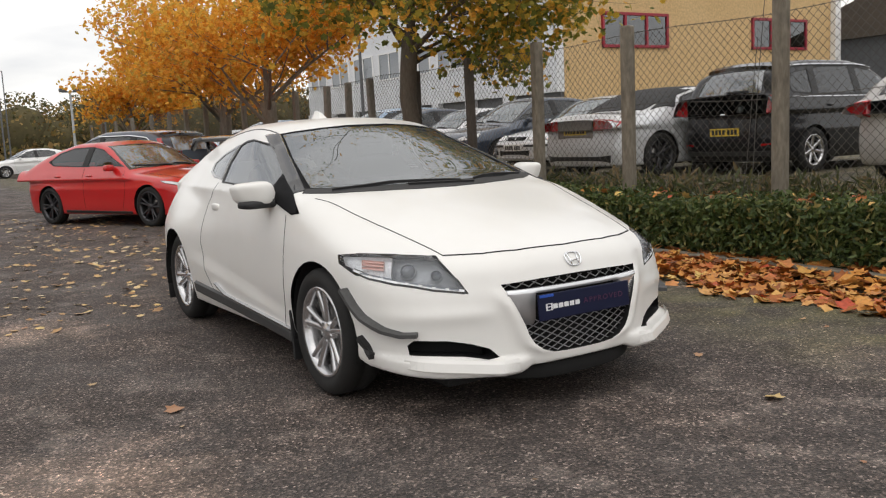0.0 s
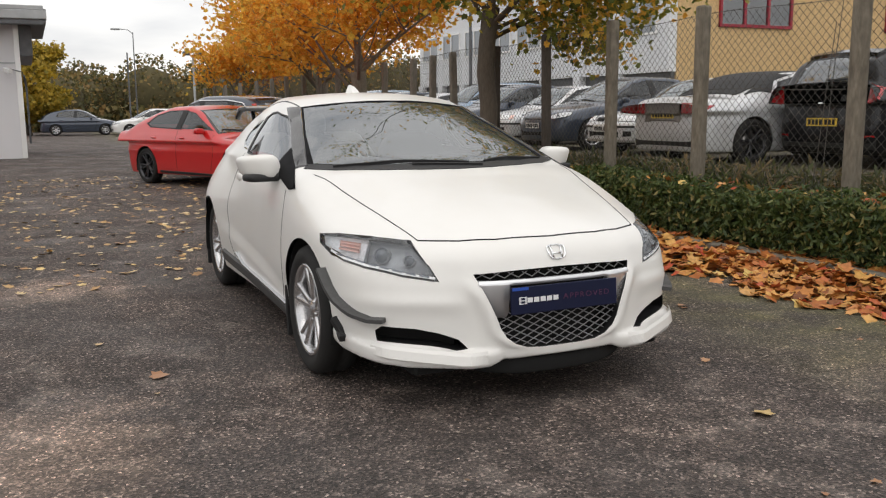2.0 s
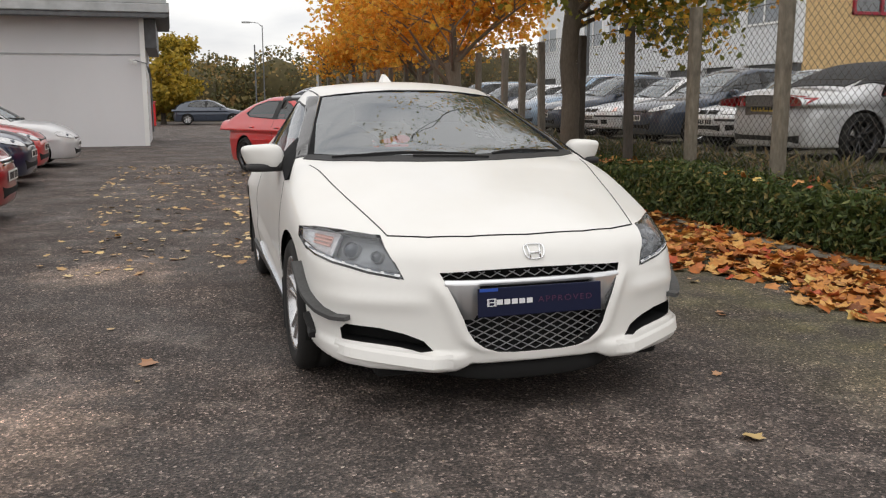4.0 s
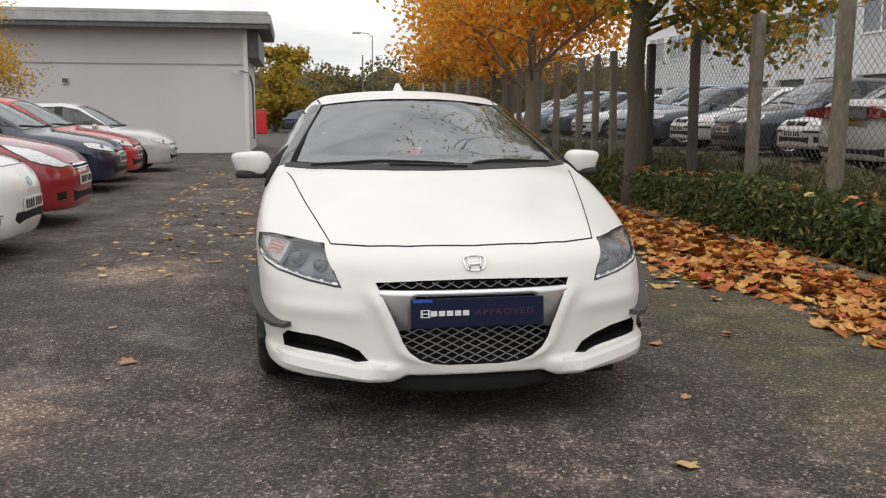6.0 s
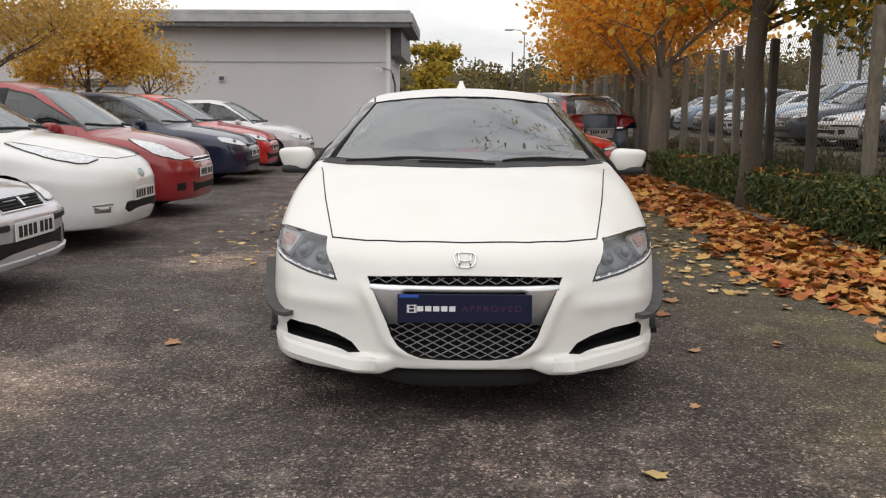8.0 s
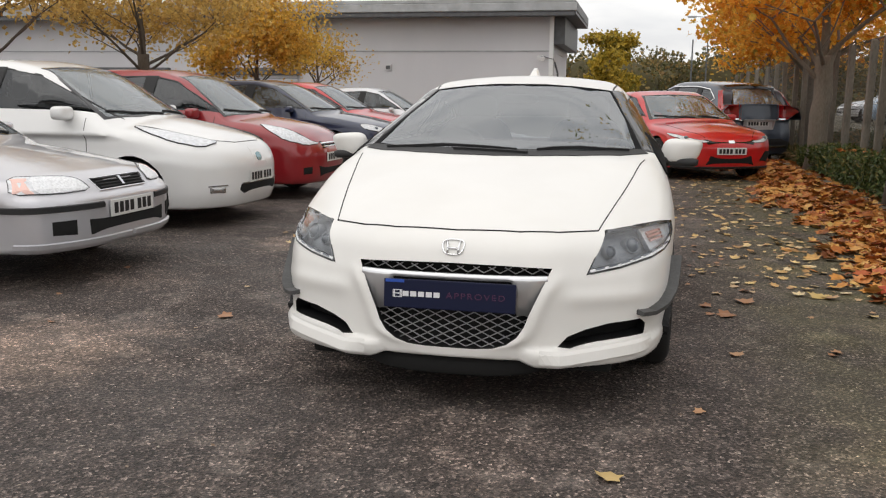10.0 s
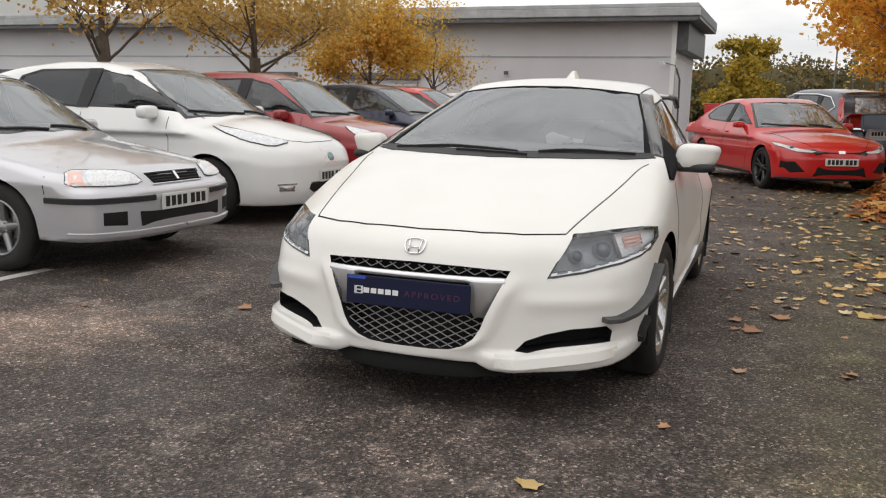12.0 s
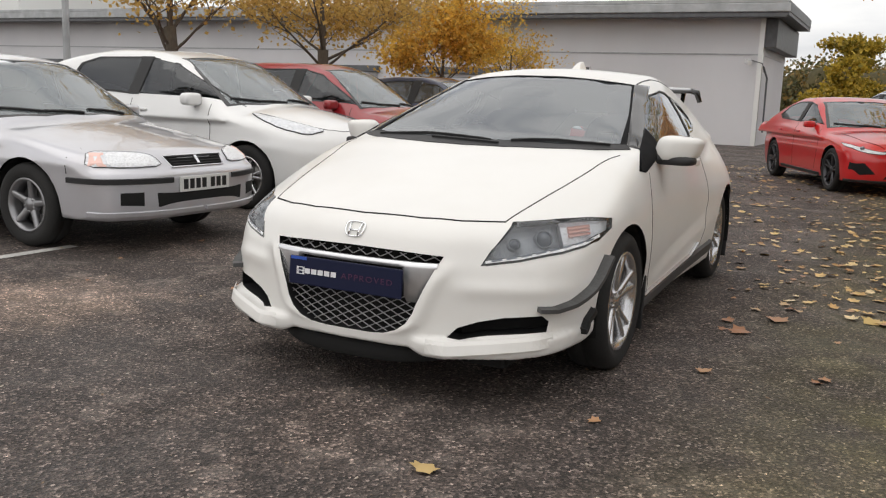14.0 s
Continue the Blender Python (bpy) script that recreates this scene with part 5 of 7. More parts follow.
    ws = [(-b0, cy + 0.06 + wrap * b0 * b0, zb), (-b0 * 0.5, cy + 0.06 + wrap * b0 * b0 * 0.25, zb), (0, cy + 0.06, zb), (b0 * 0.5, cy + 0.06 + wrap * b0 * b0 * 0.25, zb), (b0, cy + 0.06 + wrap * b0 * b0, zb),
          (t0, rf + wrap * t0 * t0 - 0.03, zt), (0, rf - 0.03, zt + 0.02), (-t0, rf + wrap * t0 * t0 - 0.03, zt)]

    def scaled(pts, k):
        c = [sum(p[i] for p in pts) / len(pts) for i in range(3)]
        return [tuple(c[i] + (p[i] - c[i]) * k for i in range(3)) for p in pts]

    def window(outline, w, name, frame_name, mat, k, frame_mat):
        S.cut(outline, w, 0.5 + k / 2)
        inner = scaled(outline, k)
        jobs.append((name, outline, inner, w, mat, frame_name, frame_mat))
    jobs = []
    window(ws, way, "windscreen", "windscreen_band", "parkscreen", 0.93, "gloss_black")
    if spec.get("rear_glass"):
        yb, zlow, yt, zhi, wb, wt = spec["rear_glass"]
        rg = [(wb, yb, zlow), (0, yb + 0.04, zlow), (-wb, yb, zlow), (-wt, yt, zhi), (0, yt + 0.02, zhi + 0.01), (wt, yt, zhi)]
        window(rg, (0, 0.75, 0.6), "rear_window", "rear_window_band", "sideglass", 0.9, "gloss_black")
    sides = spec["side"]
    for s in (-1, 1):
        for outline in sides:
            w3 = [(s * cabw(z), y, z) for y, z in outline]
            window(w3, (s, 0, 0.3), "side_window", "window_frame", spec.get("sidemat", "tintglass"), 0.9, spec.get("frame", "plastic"))
    for s in (-1, 1):
        for yh in (FA, RA):
            S.cut([(s * hw, yh + (R + 0.042) * math.cos(w), R + (R + 0.042) * math.sin(w)) for w in np.linspace(0, 2 * math.pi, 26, endpoint=False)], (s, 0, 0), 1.0, False)
    S.body("body", paint, car)
    for s in (-1, 1):
        for w1, w2 in zip(sides, sides[1:]):
            quad = [(s * cabw(z), y + d, z) for (y, z), d in ((w1[-1], -0.045), (w1[-2], -0.045), (w2[1], 0.045), (w2[0], 0.045))]
            mesh("pillar_trim", *S.panel(quad, (s, 0, 0.3), 0.008, 0.05, 0.010), M["plastic"], car)
    S.lining(car, zb - 0.15, cy - 0.1, L - 0.25)
    for name, outline, inner, w, mat, fname, fmat in jobs:
        mesh(name, *S.panel(inner, w, 0.0, 0.10, 0), M[mat], car, "", True)
        mesh(fname, *S.panel(outline, w, 0.004, 0.08, 0.008, inner), M[fmat], car, "")
    for name, mat, pts, w, double, lift in spec["trim"]:
        for s in ((-1, 1) if double else (1,)):
            p3 = [(s * p[0], p[1], p[2]) for p in pts]
            if name.startswith(("headlamp", "nose")):
                p3 = rounded(p3, 0.2, 1)
            ob = mesh(name, *S.panel(p3, (s * w[0], w[1], w[2]), lift, 0.06, 0.012), M[mat], car)
            if name == "headlamp":
                mesh("lamp_rim", *S.ribbon(p3 + [p3[0]], (s * w[0], w[1], w[2]), 0.005, 0.001, 0.03, lift), M["greyrubber"], ob, "dark rim round the lamp")
                if not spec.get("lamp_eye", True):
                    continue
                c = [sum(p[i] for p in p3) / len(p3) for i in range(3)]
                eye, nn = S.drop(c, (s * w[0], w[1], w[2]))
                mesh("lamp_eye", *superblob(eye + nn * lift * 0.4, (0.07, 0.07, 0.055), 1.0, 8), M["lampeye"], ob, "dark round lamp eye", True)
    for name, mat, pts, w, double, width, high in spec.get("strips", []):
        for s in ((-1, 1) if double else (1,)):
            mesh(name, *S.ribbon([(s * p[0], p[1], p[2]) for p in pts], (s * w[0], w[1], w[2]), width, 0.003, 0.05, high), M[mat], car)
    if spec.get("plate_front"):
        z = spec["plate_front"]
        p, _ = S.drop((0, 0, z), (0, -1, 0))
        plate(car, (0, p.y - 0.008, z), 0, "paleplate")
    if spec.get("plate_rear"):
        z = spec["plate_rear"]
        p, _ = S.drop((0, L, z), (0, 1, 0))
        plate(car, (0, p.y + 0.010, z), 180, spec.get("plate_mat", "yellowplate"))
    for s in (-1, 1):
        for seam in spec.get("seams", []):
            mesh("door_seam", *S.ribbon([(s * hw, y, z) for y, z in seam], (s, 0, 0), 0.008, 0.0015, 0.05), M["void"], car)
        for yh in spec.get("handles", []):
            p, _ = S.drop((s * hw, yh, zb - 0.10), (s, 0, 0))
            mesh("door_handle", *superblob(p, (0.05, 0.17, 0.035), 0.6, 6), paint, car, "", True)
        my = cy + wrap * b0 * b0 + 0.40
        mm = pose(s * (hw + 0.045), my, zb + 0.025)
        mesh("door_mirror", *moved(superblob((0, 0, 0), tuple(v * spec.get("mirror_size", 1.0) for v in (0.185, 0.11, 0.105)), 0.55, 10), mm), M[spec.get("mirror", spec["paint"])], car, "", True)
        mesh("mirror_arm", *tube([(s * (hw - 0.10), my + 0.02, zb + 0.0), (s * (hw + 0.02), my, zb + 0.02)], 0.028, 6), M["plastic"], car)
        for yh, twist in ((FA, 10), (RA, 40)):
            wheel(car, pose(s * (hw - 0.105), yh, R, twist, 0, 0 if s > 0 else 180), R, spec.get("rim", R * 0.68), 0.20, spec.get("spokes", 5), spec.get("wheelmat", "alloy"), spec.get("split", False))
            arc = [(x, yh + (R + 0.046) * math.cos(a), R + (R + 0.046) * math.sin(a)) for x in (s * (hw - 0.03), s * (hw - 0.27)) for a in np.linspace(-0.25, math.pi + 0.25, 16)]
            mesh("arch_liner", arc + [(s * (hw - 0.27), yh, R)], [(i, i + 1, 17 + i, 16 + i) for i in range(15)] + [(32, 16 + i, 17 + i) for i in range(15)], M["void"], car)
        seat = joined([moved(superblob((0, 0, 0), (0.48, 0.15, 0.6), 0.6, 8), pose(s * hw * 0.45, (rf + rr) / 2 - 0.05, zb - 0.12, -12)), superblob((s * hw * 0.45, (rf + rr) / 2 + 0.05, zb + 0.27), (0.26, 0.09, 0.17), 0.6, 8)])
        mesh("front_seat", *seat, M["cabin"], car, "", True)
    mesh("dashboard", *superblob((0, cy + 0.42, zb - 0.12), (W * 0.8, 0.6, 0.24), 0.45, 8), M["cabin"], car, "", True)
    part("underbody", box((0, L / 2, 0.26), (W * 0.7, L * 0.86, 0.12), 0.02), M["void"], car)
    for pts in (((-0.02, cy + 0.10, zb), (-b0 * 0.5, cy + 0.14 + wrap * b0 * b0 * 0.25, zb), (-b0 * 0.85, cy + 0.22 + wrap * b0 * b0 * 0.7, zb)), ((0.6 * b0, cy + 0.10 + wrap * b0 * b0 * 0.36, zb), (0.05, cy + 0.16, zb))):
        mesh("wiper", *S.ribbon(pts, way, 0.018, 0.004, 0.05, 0.012), M["plastic"], car)
    return car


FRONT, REAR = (0.5, -0.82, 0.28), (0.35, 0.93, 0.1)

saloon = dict(L=4.3, W=1.70, H=1.39, R=0.30, FA=0.86, RA=3.48, belt=0.91, cowl=1.10, roof=(1.98, 3.0), paint="silver", lamp_eye=False, ledge=0.035, ledge_at=0.575, under=0.235, rim=0.19, h=0.027, spokes=5, wheelmat="greyalloy",
              hood=[(0, 0.66), (0.2, 0.72), (0.6, 0.80), (1.1, 0.875), (1.5, 0.90), (3.2, 0.93), (4.3, 0.95)],
              top=[(0.7, 0.7), (1.1, 0.885), (1.5, 1.10), (1.95, 1.33), (2.3, 1.385), (2.8, 1.375), (3.2, 1.32), (3.8, 1.10), (4.2, 0.95)],
              side=[[(1.50, 0.94), (1.75, 1.09), (2.05, 1.26), (2.38, 1.31), (2.40, 0.95)], [(2.46, 0.95), (2.44, 1.31), (2.9, 1.29), (3.25, 1.18), (3.42, 0.98)]],
              trim=[("headlamp", "lampface", [(0.335, 0.05, 0.602), (0.40, 0.05, 0.69), (0.47, 0.06, 0.725), (0.60, 0.10, 0.745), (0.80, 0.25, 0.745), (0.83, 0.26, 0.61), (0.6, 0.1, 0.600)], FRONT, True, 0.006),
                    ("headlamp_bowl", "lampclear", [(0.36, 0.05, 0.608), (0.42, 0.05, 0.69), (0.48, 0.06, 0.716), (0.60, 0.10, 0.735), (0.72, 0.16, 0.737), (0.72, 0.16, 0.612), (0.6, 0.1, 0.608)], FRONT, True, 0.008),
                    ("indicator", "amber", [(0.725, 0.17, 0.61), (0.725, 0.17, 0.728), (0.79, 0.24, 0.725), (0.81, 0.25, 0.62)], FRONT, True, 0.009),
                    ("grille", "void", [(-0.26, 0.02, 0.60), (0.26, 0.02, 0.60), (0.29, 0.02, 0.69), (-0.29, 0.02, 0.69)], (0, -0.9, 0.3), False, 0.006),
                    ("lower_intake", "void", [(-0.43, 0, 0.325), (0.43, 0, 0.325), (0.44, 0, 0.425), (-0.44, 0, 0.425)], (0, -1, 0), False, 0.004),
                    ("fog_panel", "void", [(0.52, 0.05, 0.33), (0.68, 0.1, 0.345), (0.68, 0.1, 0.43), (0.52, 0.05, 0.425)], FRONT, True, 0.004)],
              strips=[("bumper_strip", "plastic", [(0.29, 0, 0.51), (0.6, 0.06, 0.51), (0.80, 0.22, 0.51), (0.845, 0.42, 0.51)], (0.6, -0.8, 0), True, 0.042, 0.010),
                      ("bumper_lip", "silver", [(0.0, 0, 0.285), (0.6, 0.06, 0.285), (0.82, 0.25, 0.285)], (0.5, -0.8, 0), True, 0.035, 0.014),
                      *[("grille_slat", "plastic", [(-0.25 - k * 0.008, 0, 0.617 + k * 0.019), (0.25 + k * 0.008, 0, 0.617 + k * 0.019)], (0, -1, 0.2), False, 0.006, 0.010) for k in range(4)],
                      ("grille_surround", "chrome", [(-0.27, 0, 0.60), (0.27, 0, 0.60), (0.30, 0, 0.692), (-0.30, 0, 0.692), (-0.27, 0, 0.60)], (0, -1, 0.3), False, 0.006, 0.008),
                      ("grille_emblem", "chrome", [(0, 0, 0.617), (0, 0, 0.680)], (0, -1, 0.3), False, 0.034, 0.013),
                      ("side_strip", "plastic", [(0.85, 1.3, 0.5), (0.85, 3.0, 0.5)], (1, 0, 0), True, 0.05, 0.008)],
              seams=[[(1.42, 0.9), (1.40, 0.6), (1.5, 0.3)], [(2.43, 0.92), (2.42, 0.3)], [(0.45, 0.72), (0.44, 0.55)]], handles=[2.25, 3.1], plate_front=0.475)

electric = dict(L=4.45, W=1.77, H=1.55, R=0.315, FA=0.93, RA=3.62, belt=1.02, cowl=0.98, roof=(1.92, 3.3), paint="white", lamp_eye=False, mirror_size=1.22, rim=0.205, h=0.027, spokes=5, split=True, crown=0.13, bow=0.42,
                hood=[(0, 0.70), (0.15, 0.78), (0.5, 0.90), (1.0, 1.0), (1.5, 1.02), (3.2, 1.05), (4.45, 1.05)],
                nose=[(0.1, 0.20), (0.2, 0.11), (0.35, 0.06), (0.55, 0.06), (0.68, 0.10), (0.78, 0.17), (0.9, 0.32), (1.1, 0.8)],
                top=[(0.6, 0.75), (1.0, 0.985), (1.4, 1.22), (1.9, 1.47), (2.3, 1.54), (2.8, 1.55), (3.4, 1.50), (4.0, 1.36), (4.35, 1.1)],
                side=[[(1.14, 1.055), (1.55, 1.23), (1.95, 1.40), (2.35, 1.46), (2.42, 1.07)], [(2.48, 1.07), (2.42, 1.46), (3.1, 1.45), (3.35, 1.38), (3.5, 1.12)]],
                trim=[("headlamp", "lampface", [(0.44, 0.28, 0.76), (0.54, 0.38, 0.81), (0.64, 0.62, 0.91), (0.70, 0.98, 1.0), (0.81, 0.78, 0.93), (0.81, 0.54, 0.81), (0.67, 0.33, 0.735)], (0.4, -0.5, 0.77), True, 0.012),
                      ("headlamp_bowl", "lampclear", [(0.455, 0.29, 0.76), (0.545, 0.385, 0.805), (0.645, 0.62, 0.905), (0.70, 0.94, 0.99), (0.80, 0.77, 0.925), (0.80, 0.54, 0.81), (0.665, 0.34, 0.74)], (0.4, -0.5, 0.77), True, 0.006),
                      ("lower_intake", "void", [(-0.34, 0, 0.31), (0.34, 0, 0.31), (0.40, 0, 0.345), (0.37, 0, 0.40), (-0.37, 0, 0.40), (-0.40, 0, 0.345)], (0, -1, 0), False, 0.005),
                      ("fog_lamp", "satin", [(0.60, 0.1, 0.35), (0.72, 0.2, 0.35), (0.72, 0.2, 0.40), (0.60, 0.1, 0.40)], FRONT, True, 0.006),
                      ("charge_flap", "white", [(-0.15, 0, 0.60), (0.15, 0, 0.60), (0.12, 0.1, 0.76), (-0.12, 0.1, 0.76)], (0, -0.8, 0.6), False, 0.004),
                      ("nose_emblem", "emblem_teal", [(0.055 * math.cos(a), 0.02, 0.665 + 0.05 * math.sin(a)) for a in np.linspace(0, 2 * math.pi, 10, endpoint=False)], (0, -0.9, 0.4), False, 0.010)],
                strips=[("intake_lip", "satin", [(-0.37, 0, 0.405), (0.37, 0, 0.405)], (0, -1, 0), False, 0.012, 0.010), ("bonnet_edge", "greyrubber", [(0.0, 0.2, 0.775), (0.25, 0.2, 0.785), (0.42, 0.3, 0.77), (0.56, 0.40, 0.82)], (0.2, -0.6, 0.77), True, 0.005, 0.001), ("fog_pocket", "satin", [(0.57, 0.1, 0.415), (0.74, 0.2, 0.415)], FRONT, True, 0.012, 0.006)],
                seams=[[(1.38, 1.0), (1.36, 0.6), (1.48, 0.3)], [(2.45, 1.03), (2.44, 0.3)]], handles=[2.28, 3.2], plate_front=0.46)

supermini = dict(L=4.1, W=1.69, H=1.53, R=0.30, FA=0.82, RA=3.4, belt=0.98, cowl=0.88, roof=(1.72, 3.1), paint="wine", lamp_eye=False, mirror_size=1.15, rim=0.19, h=0.03, spokes=7,
                 hood=[(0, 0.72), (0.2, 0.82), (0.5, 0.90), (0.95, 0.97), (1.5, 0.98), (3.2, 1.0), (4.1, 1.0)],
                 top=[(0.5, 0.75), (0.9, 0.97), (1.3, 1.23), (1.7, 1.45), (2.1, 1.525), (2.7, 1.53), (3.3, 1.48), (3.8, 1.3), (4.0, 1.0)],
                 side=[[(1.12, 1.02), (1.4, 1.18), (1.75, 1.38), (2.05, 1.44), (2.12, 1.03)], [(2.18, 1.03), (2.12, 1.44), (2.8, 1.43), (3.1, 1.35), (3.2, 1.06)]],
                 trim=[("headlamp", "lampface", [(0.36, 0.05, 0.66), (0.52, 0.12, 0.70), (0.62, 0.34, 0.83), (0.70, 0.66, 0.92), (0.80, 0.54, 0.84), (0.80, 0.30, 0.70), (0.62, 0.12, 0.645)], (0.45, -0.6, 0.6), True, 0.010),
                       ("headlamp_bowl", "lampclear", [(0.38, 0.06, 0.665), (0.52, 0.12, 0.70), (0.625, 0.34, 0.825), (0.70, 0.64, 0.915), (0.785, 0.53, 0.84), (0.785, 0.30, 0.705), (0.62, 0.12, 0.65)], (0.45, -0.6, 0.6), True, 0.005),
                       ("grille", "void", [(-0.30, 0, 0.60), (0.30, 0, 0.60), (0.34, 0.03, 0.68), (-0.34, 0.03, 0.68)], (0, -1, 0.1), False, 0.005), ("lower_intake", "void", [(-0.40, 0, 0.27), (0.40, 0, 0.27), (0.44, 0, 0.39), (-0.44, 0, 0.39)], (0, -1, 0), False, 0.004),
                       ("fog_panel", "void", [(0.55, 0.1, 0.30), (0.68, 0.15, 0.30), (0.68, 0.15, 0.38), (0.55, 0.1, 0.38)], FRONT, True, 0.004)],
                 strips=[("grille_bar", "chrome", [(-0.33, 0, 0.66), (0.33, 0, 0.66)], (0, -1, 0.1), False, 0.02, 0.008), ("grille_bar", "chrome", [(-0.32, 0, 0.62), (0.32, 0, 0.62)], (0, -1, 0.1), False, 0.012, 0.008)],
                 seams=[[(1.2, 0.97), (1.2, 0.6), (1.3, 0.3)], [(2.15, 1.0), (2.15, 0.3)]], handles=[2.0, 2.9], plate_front=0.49)

family = dict(L=4.34, W=1.82, H=1.49, R=0.315, FA=0.88, RA=3.52, belt=0.97, cowl=1.02, roof=(1.95, 3.2), paint="navy", rim=0.205, h=0.038, spokes=7,
              hood=[(0, 0.68), (0.2, 0.78), (0.6, 0.88), (1.1, 0.95), (1.6, 0.97), (3.2, 1.0), (4.34, 1.0)],
              top=[(0.6, 0.7), (1.05, 0.955), (1.45, 1.18), (1.95, 1.42), (2.3, 1.485), (2.9, 1.48), (3.5, 1.4), (4.05, 1.2), (4.3, 0.95)],
              side=[[(1.35, 1.0), (1.65, 1.17), (2.0, 1.35), (2.35, 1.40), (2.42, 1.01)], [(2.48, 1.01), (2.42, 1.40), (3.0, 1.38), (3.35, 1.28), (3.5, 1.05)]],
              trim=[("headlamp", "lampface", [(0.42, 0.06, 0.62), (0.52, 0.10, 0.70), (0.72, 0.28, 0.76), (0.84, 0.45, 0.76), (0.84, 0.35, 0.66), (0.6, 0.12, 0.62)], FRONT, True, 0.010),
                    ("headlamp_bowl", "lampclear", [(0.44, 0.06, 0.625), (0.53, 0.10, 0.695), (0.72, 0.28, 0.752), (0.82, 0.42, 0.752), (0.82, 0.33, 0.665), (0.6, 0.12, 0.625)], FRONT, True, 0.005),
                    ("grille", "void", [(-0.38, 0, 0.60), (0.38, 0, 0.60), (0.40, 0.02, 0.66), (-0.40, 0.02, 0.66)], (0, -1, 0.1), False, 0.005), ("lower_intake", "void", [(-0.5, 0, 0.28), (0.5, 0, 0.28), (0.55, 0, 0.42), (-0.55, 0, 0.42)], (0, -1, 0), False, 0.004)],
              seams=[[(1.35, 0.97), (1.34, 0.6), (1.45, 0.3)], [(2.45, 1.0), (2.45, 0.3)]], handles=[2.3, 3.2], plate_front=0.50)

crossover = dict(family, L=4.25, W=1.78, H=1.58, R=0.335, paint="lightsilver", belt=1.02, h=0.045, wheelmat="darkalloy", rim=0.225,
                 hood=[(0, 0.78), (0.2, 0.88), (0.6, 0.98), (1.1, 1.02), (1.6, 1.03), (4.25, 1.05)],
                 top=[(0.6, 0.75), (1.05, 1.005), (1.45, 1.25), (1.95, 1.50), (2.3, 1.575), (2.9, 1.57), (3.5, 1.5), (4.0, 1.3), (4.22, 1.0)],
                 side=[[(1.35, 1.05), (1.65, 1.22), (2.0, 1.42), (2.35, 1.48), (2.42, 1.06)], [(2.48, 1.06), (2.42, 1.48), (3.0, 1.46), (3.35, 1.36), (3.5, 1.10)]])

hot_hatch = dict(L=4.40, W=1.80, H=1.43, R=0.325, FA=0.86, RA=3.56, belt=0.95, cowl=1.15, roof=(2.05, 3.0), paint="red", rim=0.245, h=0.028, spokes=5, split=True, wheelmat="darkalloy", crown=0.09, bow=0.34,
                 hood=[(0, 0.66), (0.2, 0.76), (0.6, 0.86), (1.1, 0.92), (1.6, 0.95), (3.2, 1.01), (4.5, 0.98)],
                 tail=[(0.1, 0.14), (0.25, 0.06), (0.45, 0.02), (0.65, 0.0), (0.78, 0.03), (0.90, 0.10), (1.05, 0.22), (1.6, 0.6)],
                 top=[(0.7, 0.7), (1.15, 0.93), (1.55, 1.13), (2.05, 1.36), (2.4, 1.425), (2.9, 1.42), (3.4, 1.34), (4.0, 1.17), (4.4, 1.0)],
                 side=[[(1.50, 0.985), (1.80, 1.12), (2.15, 1.29), (2.42, 1.33), (2.50, 1.0)], [(2.56, 1.0), (2.48, 1.335), (2.95, 1.33), (3.35, 1.25), (3.62, 1.10), (3.45, 1.03)]],
                 trim=[("headlamp", "lampface", [(0.36, 0.05, 0.63), (0.60, 0.14, 0.655), (0.82, 0.48, 0.72), (0.86, 0.58, 0.74), (0.84, 0.45, 0.685), (0.66, 0.18, 0.61), (0.45, 0.07, 0.60)], FRONT, True, 0.010),
                       ("headlamp_bowl", "lampclear", [(0.46, 0.07, 0.625), (0.60, 0.14, 0.645), (0.82, 0.48, 0.71), (0.84, 0.5, 0.70), (0.82, 0.42, 0.685), (0.66, 0.18, 0.62)], FRONT, True, 0.005),
                       ("grille", "gloss_black", [(-0.40, 0, 0.58), (0.40, 0, 0.58), (0.44, 0.03, 0.66), (-0.44, 0.03, 0.66)], (0, -1, 0.1), False, 0.006),
                       ("lower_intake", "void", [(-0.42, 0, 0.26), (0.42, 0, 0.26), (0.36, 0, 0.40), (-0.36, 0, 0.40)], (0, -1, 0), False, 0.004),
                       ("side_intake", "void", [(0.52, 0.08, 0.32), (0.70, 0.18, 0.30), (0.80, 0.35, 0.36), (0.80, 0.32, 0.46), (0.66, 0.14, 0.47)], FRONT, True, 0.006)],
                 strips=[("nose_emblem", "chrome", [(-0.05, 0, 0.62), (0.05, 0, 0.62)], (0, -1, 0.1), False, 0.06, 0.012), ("front_lip", "plastic", [(0, 0, 0.215), (0.6, 0.1, 0.215), (0.84, 0.4, 0.215)], (0.5, -0.8, 0), True, 0.04, 0.012),
                         ("bonnet_seam", "void", [(0.42, 0.12, 0.7), (0.62, 0.4, 0.8), (0.70, 1.0, 0.9)], (0, 0, 1), True, 0.008, 0.0), ("sill_strip", "plastic", [(0.88, 1.3, 0.225), (0.88, 3.1, 0.24)], (1, 0, 0), True, 0.05, 0.01)],
                 seams=[[(1.45, 0.95), (1.42, 0.6), (1.52, 0.3)], [(2.53, 0.98), (2.55, 0.3)]], handles=[2.35, 3.25], plate_front=0.475)

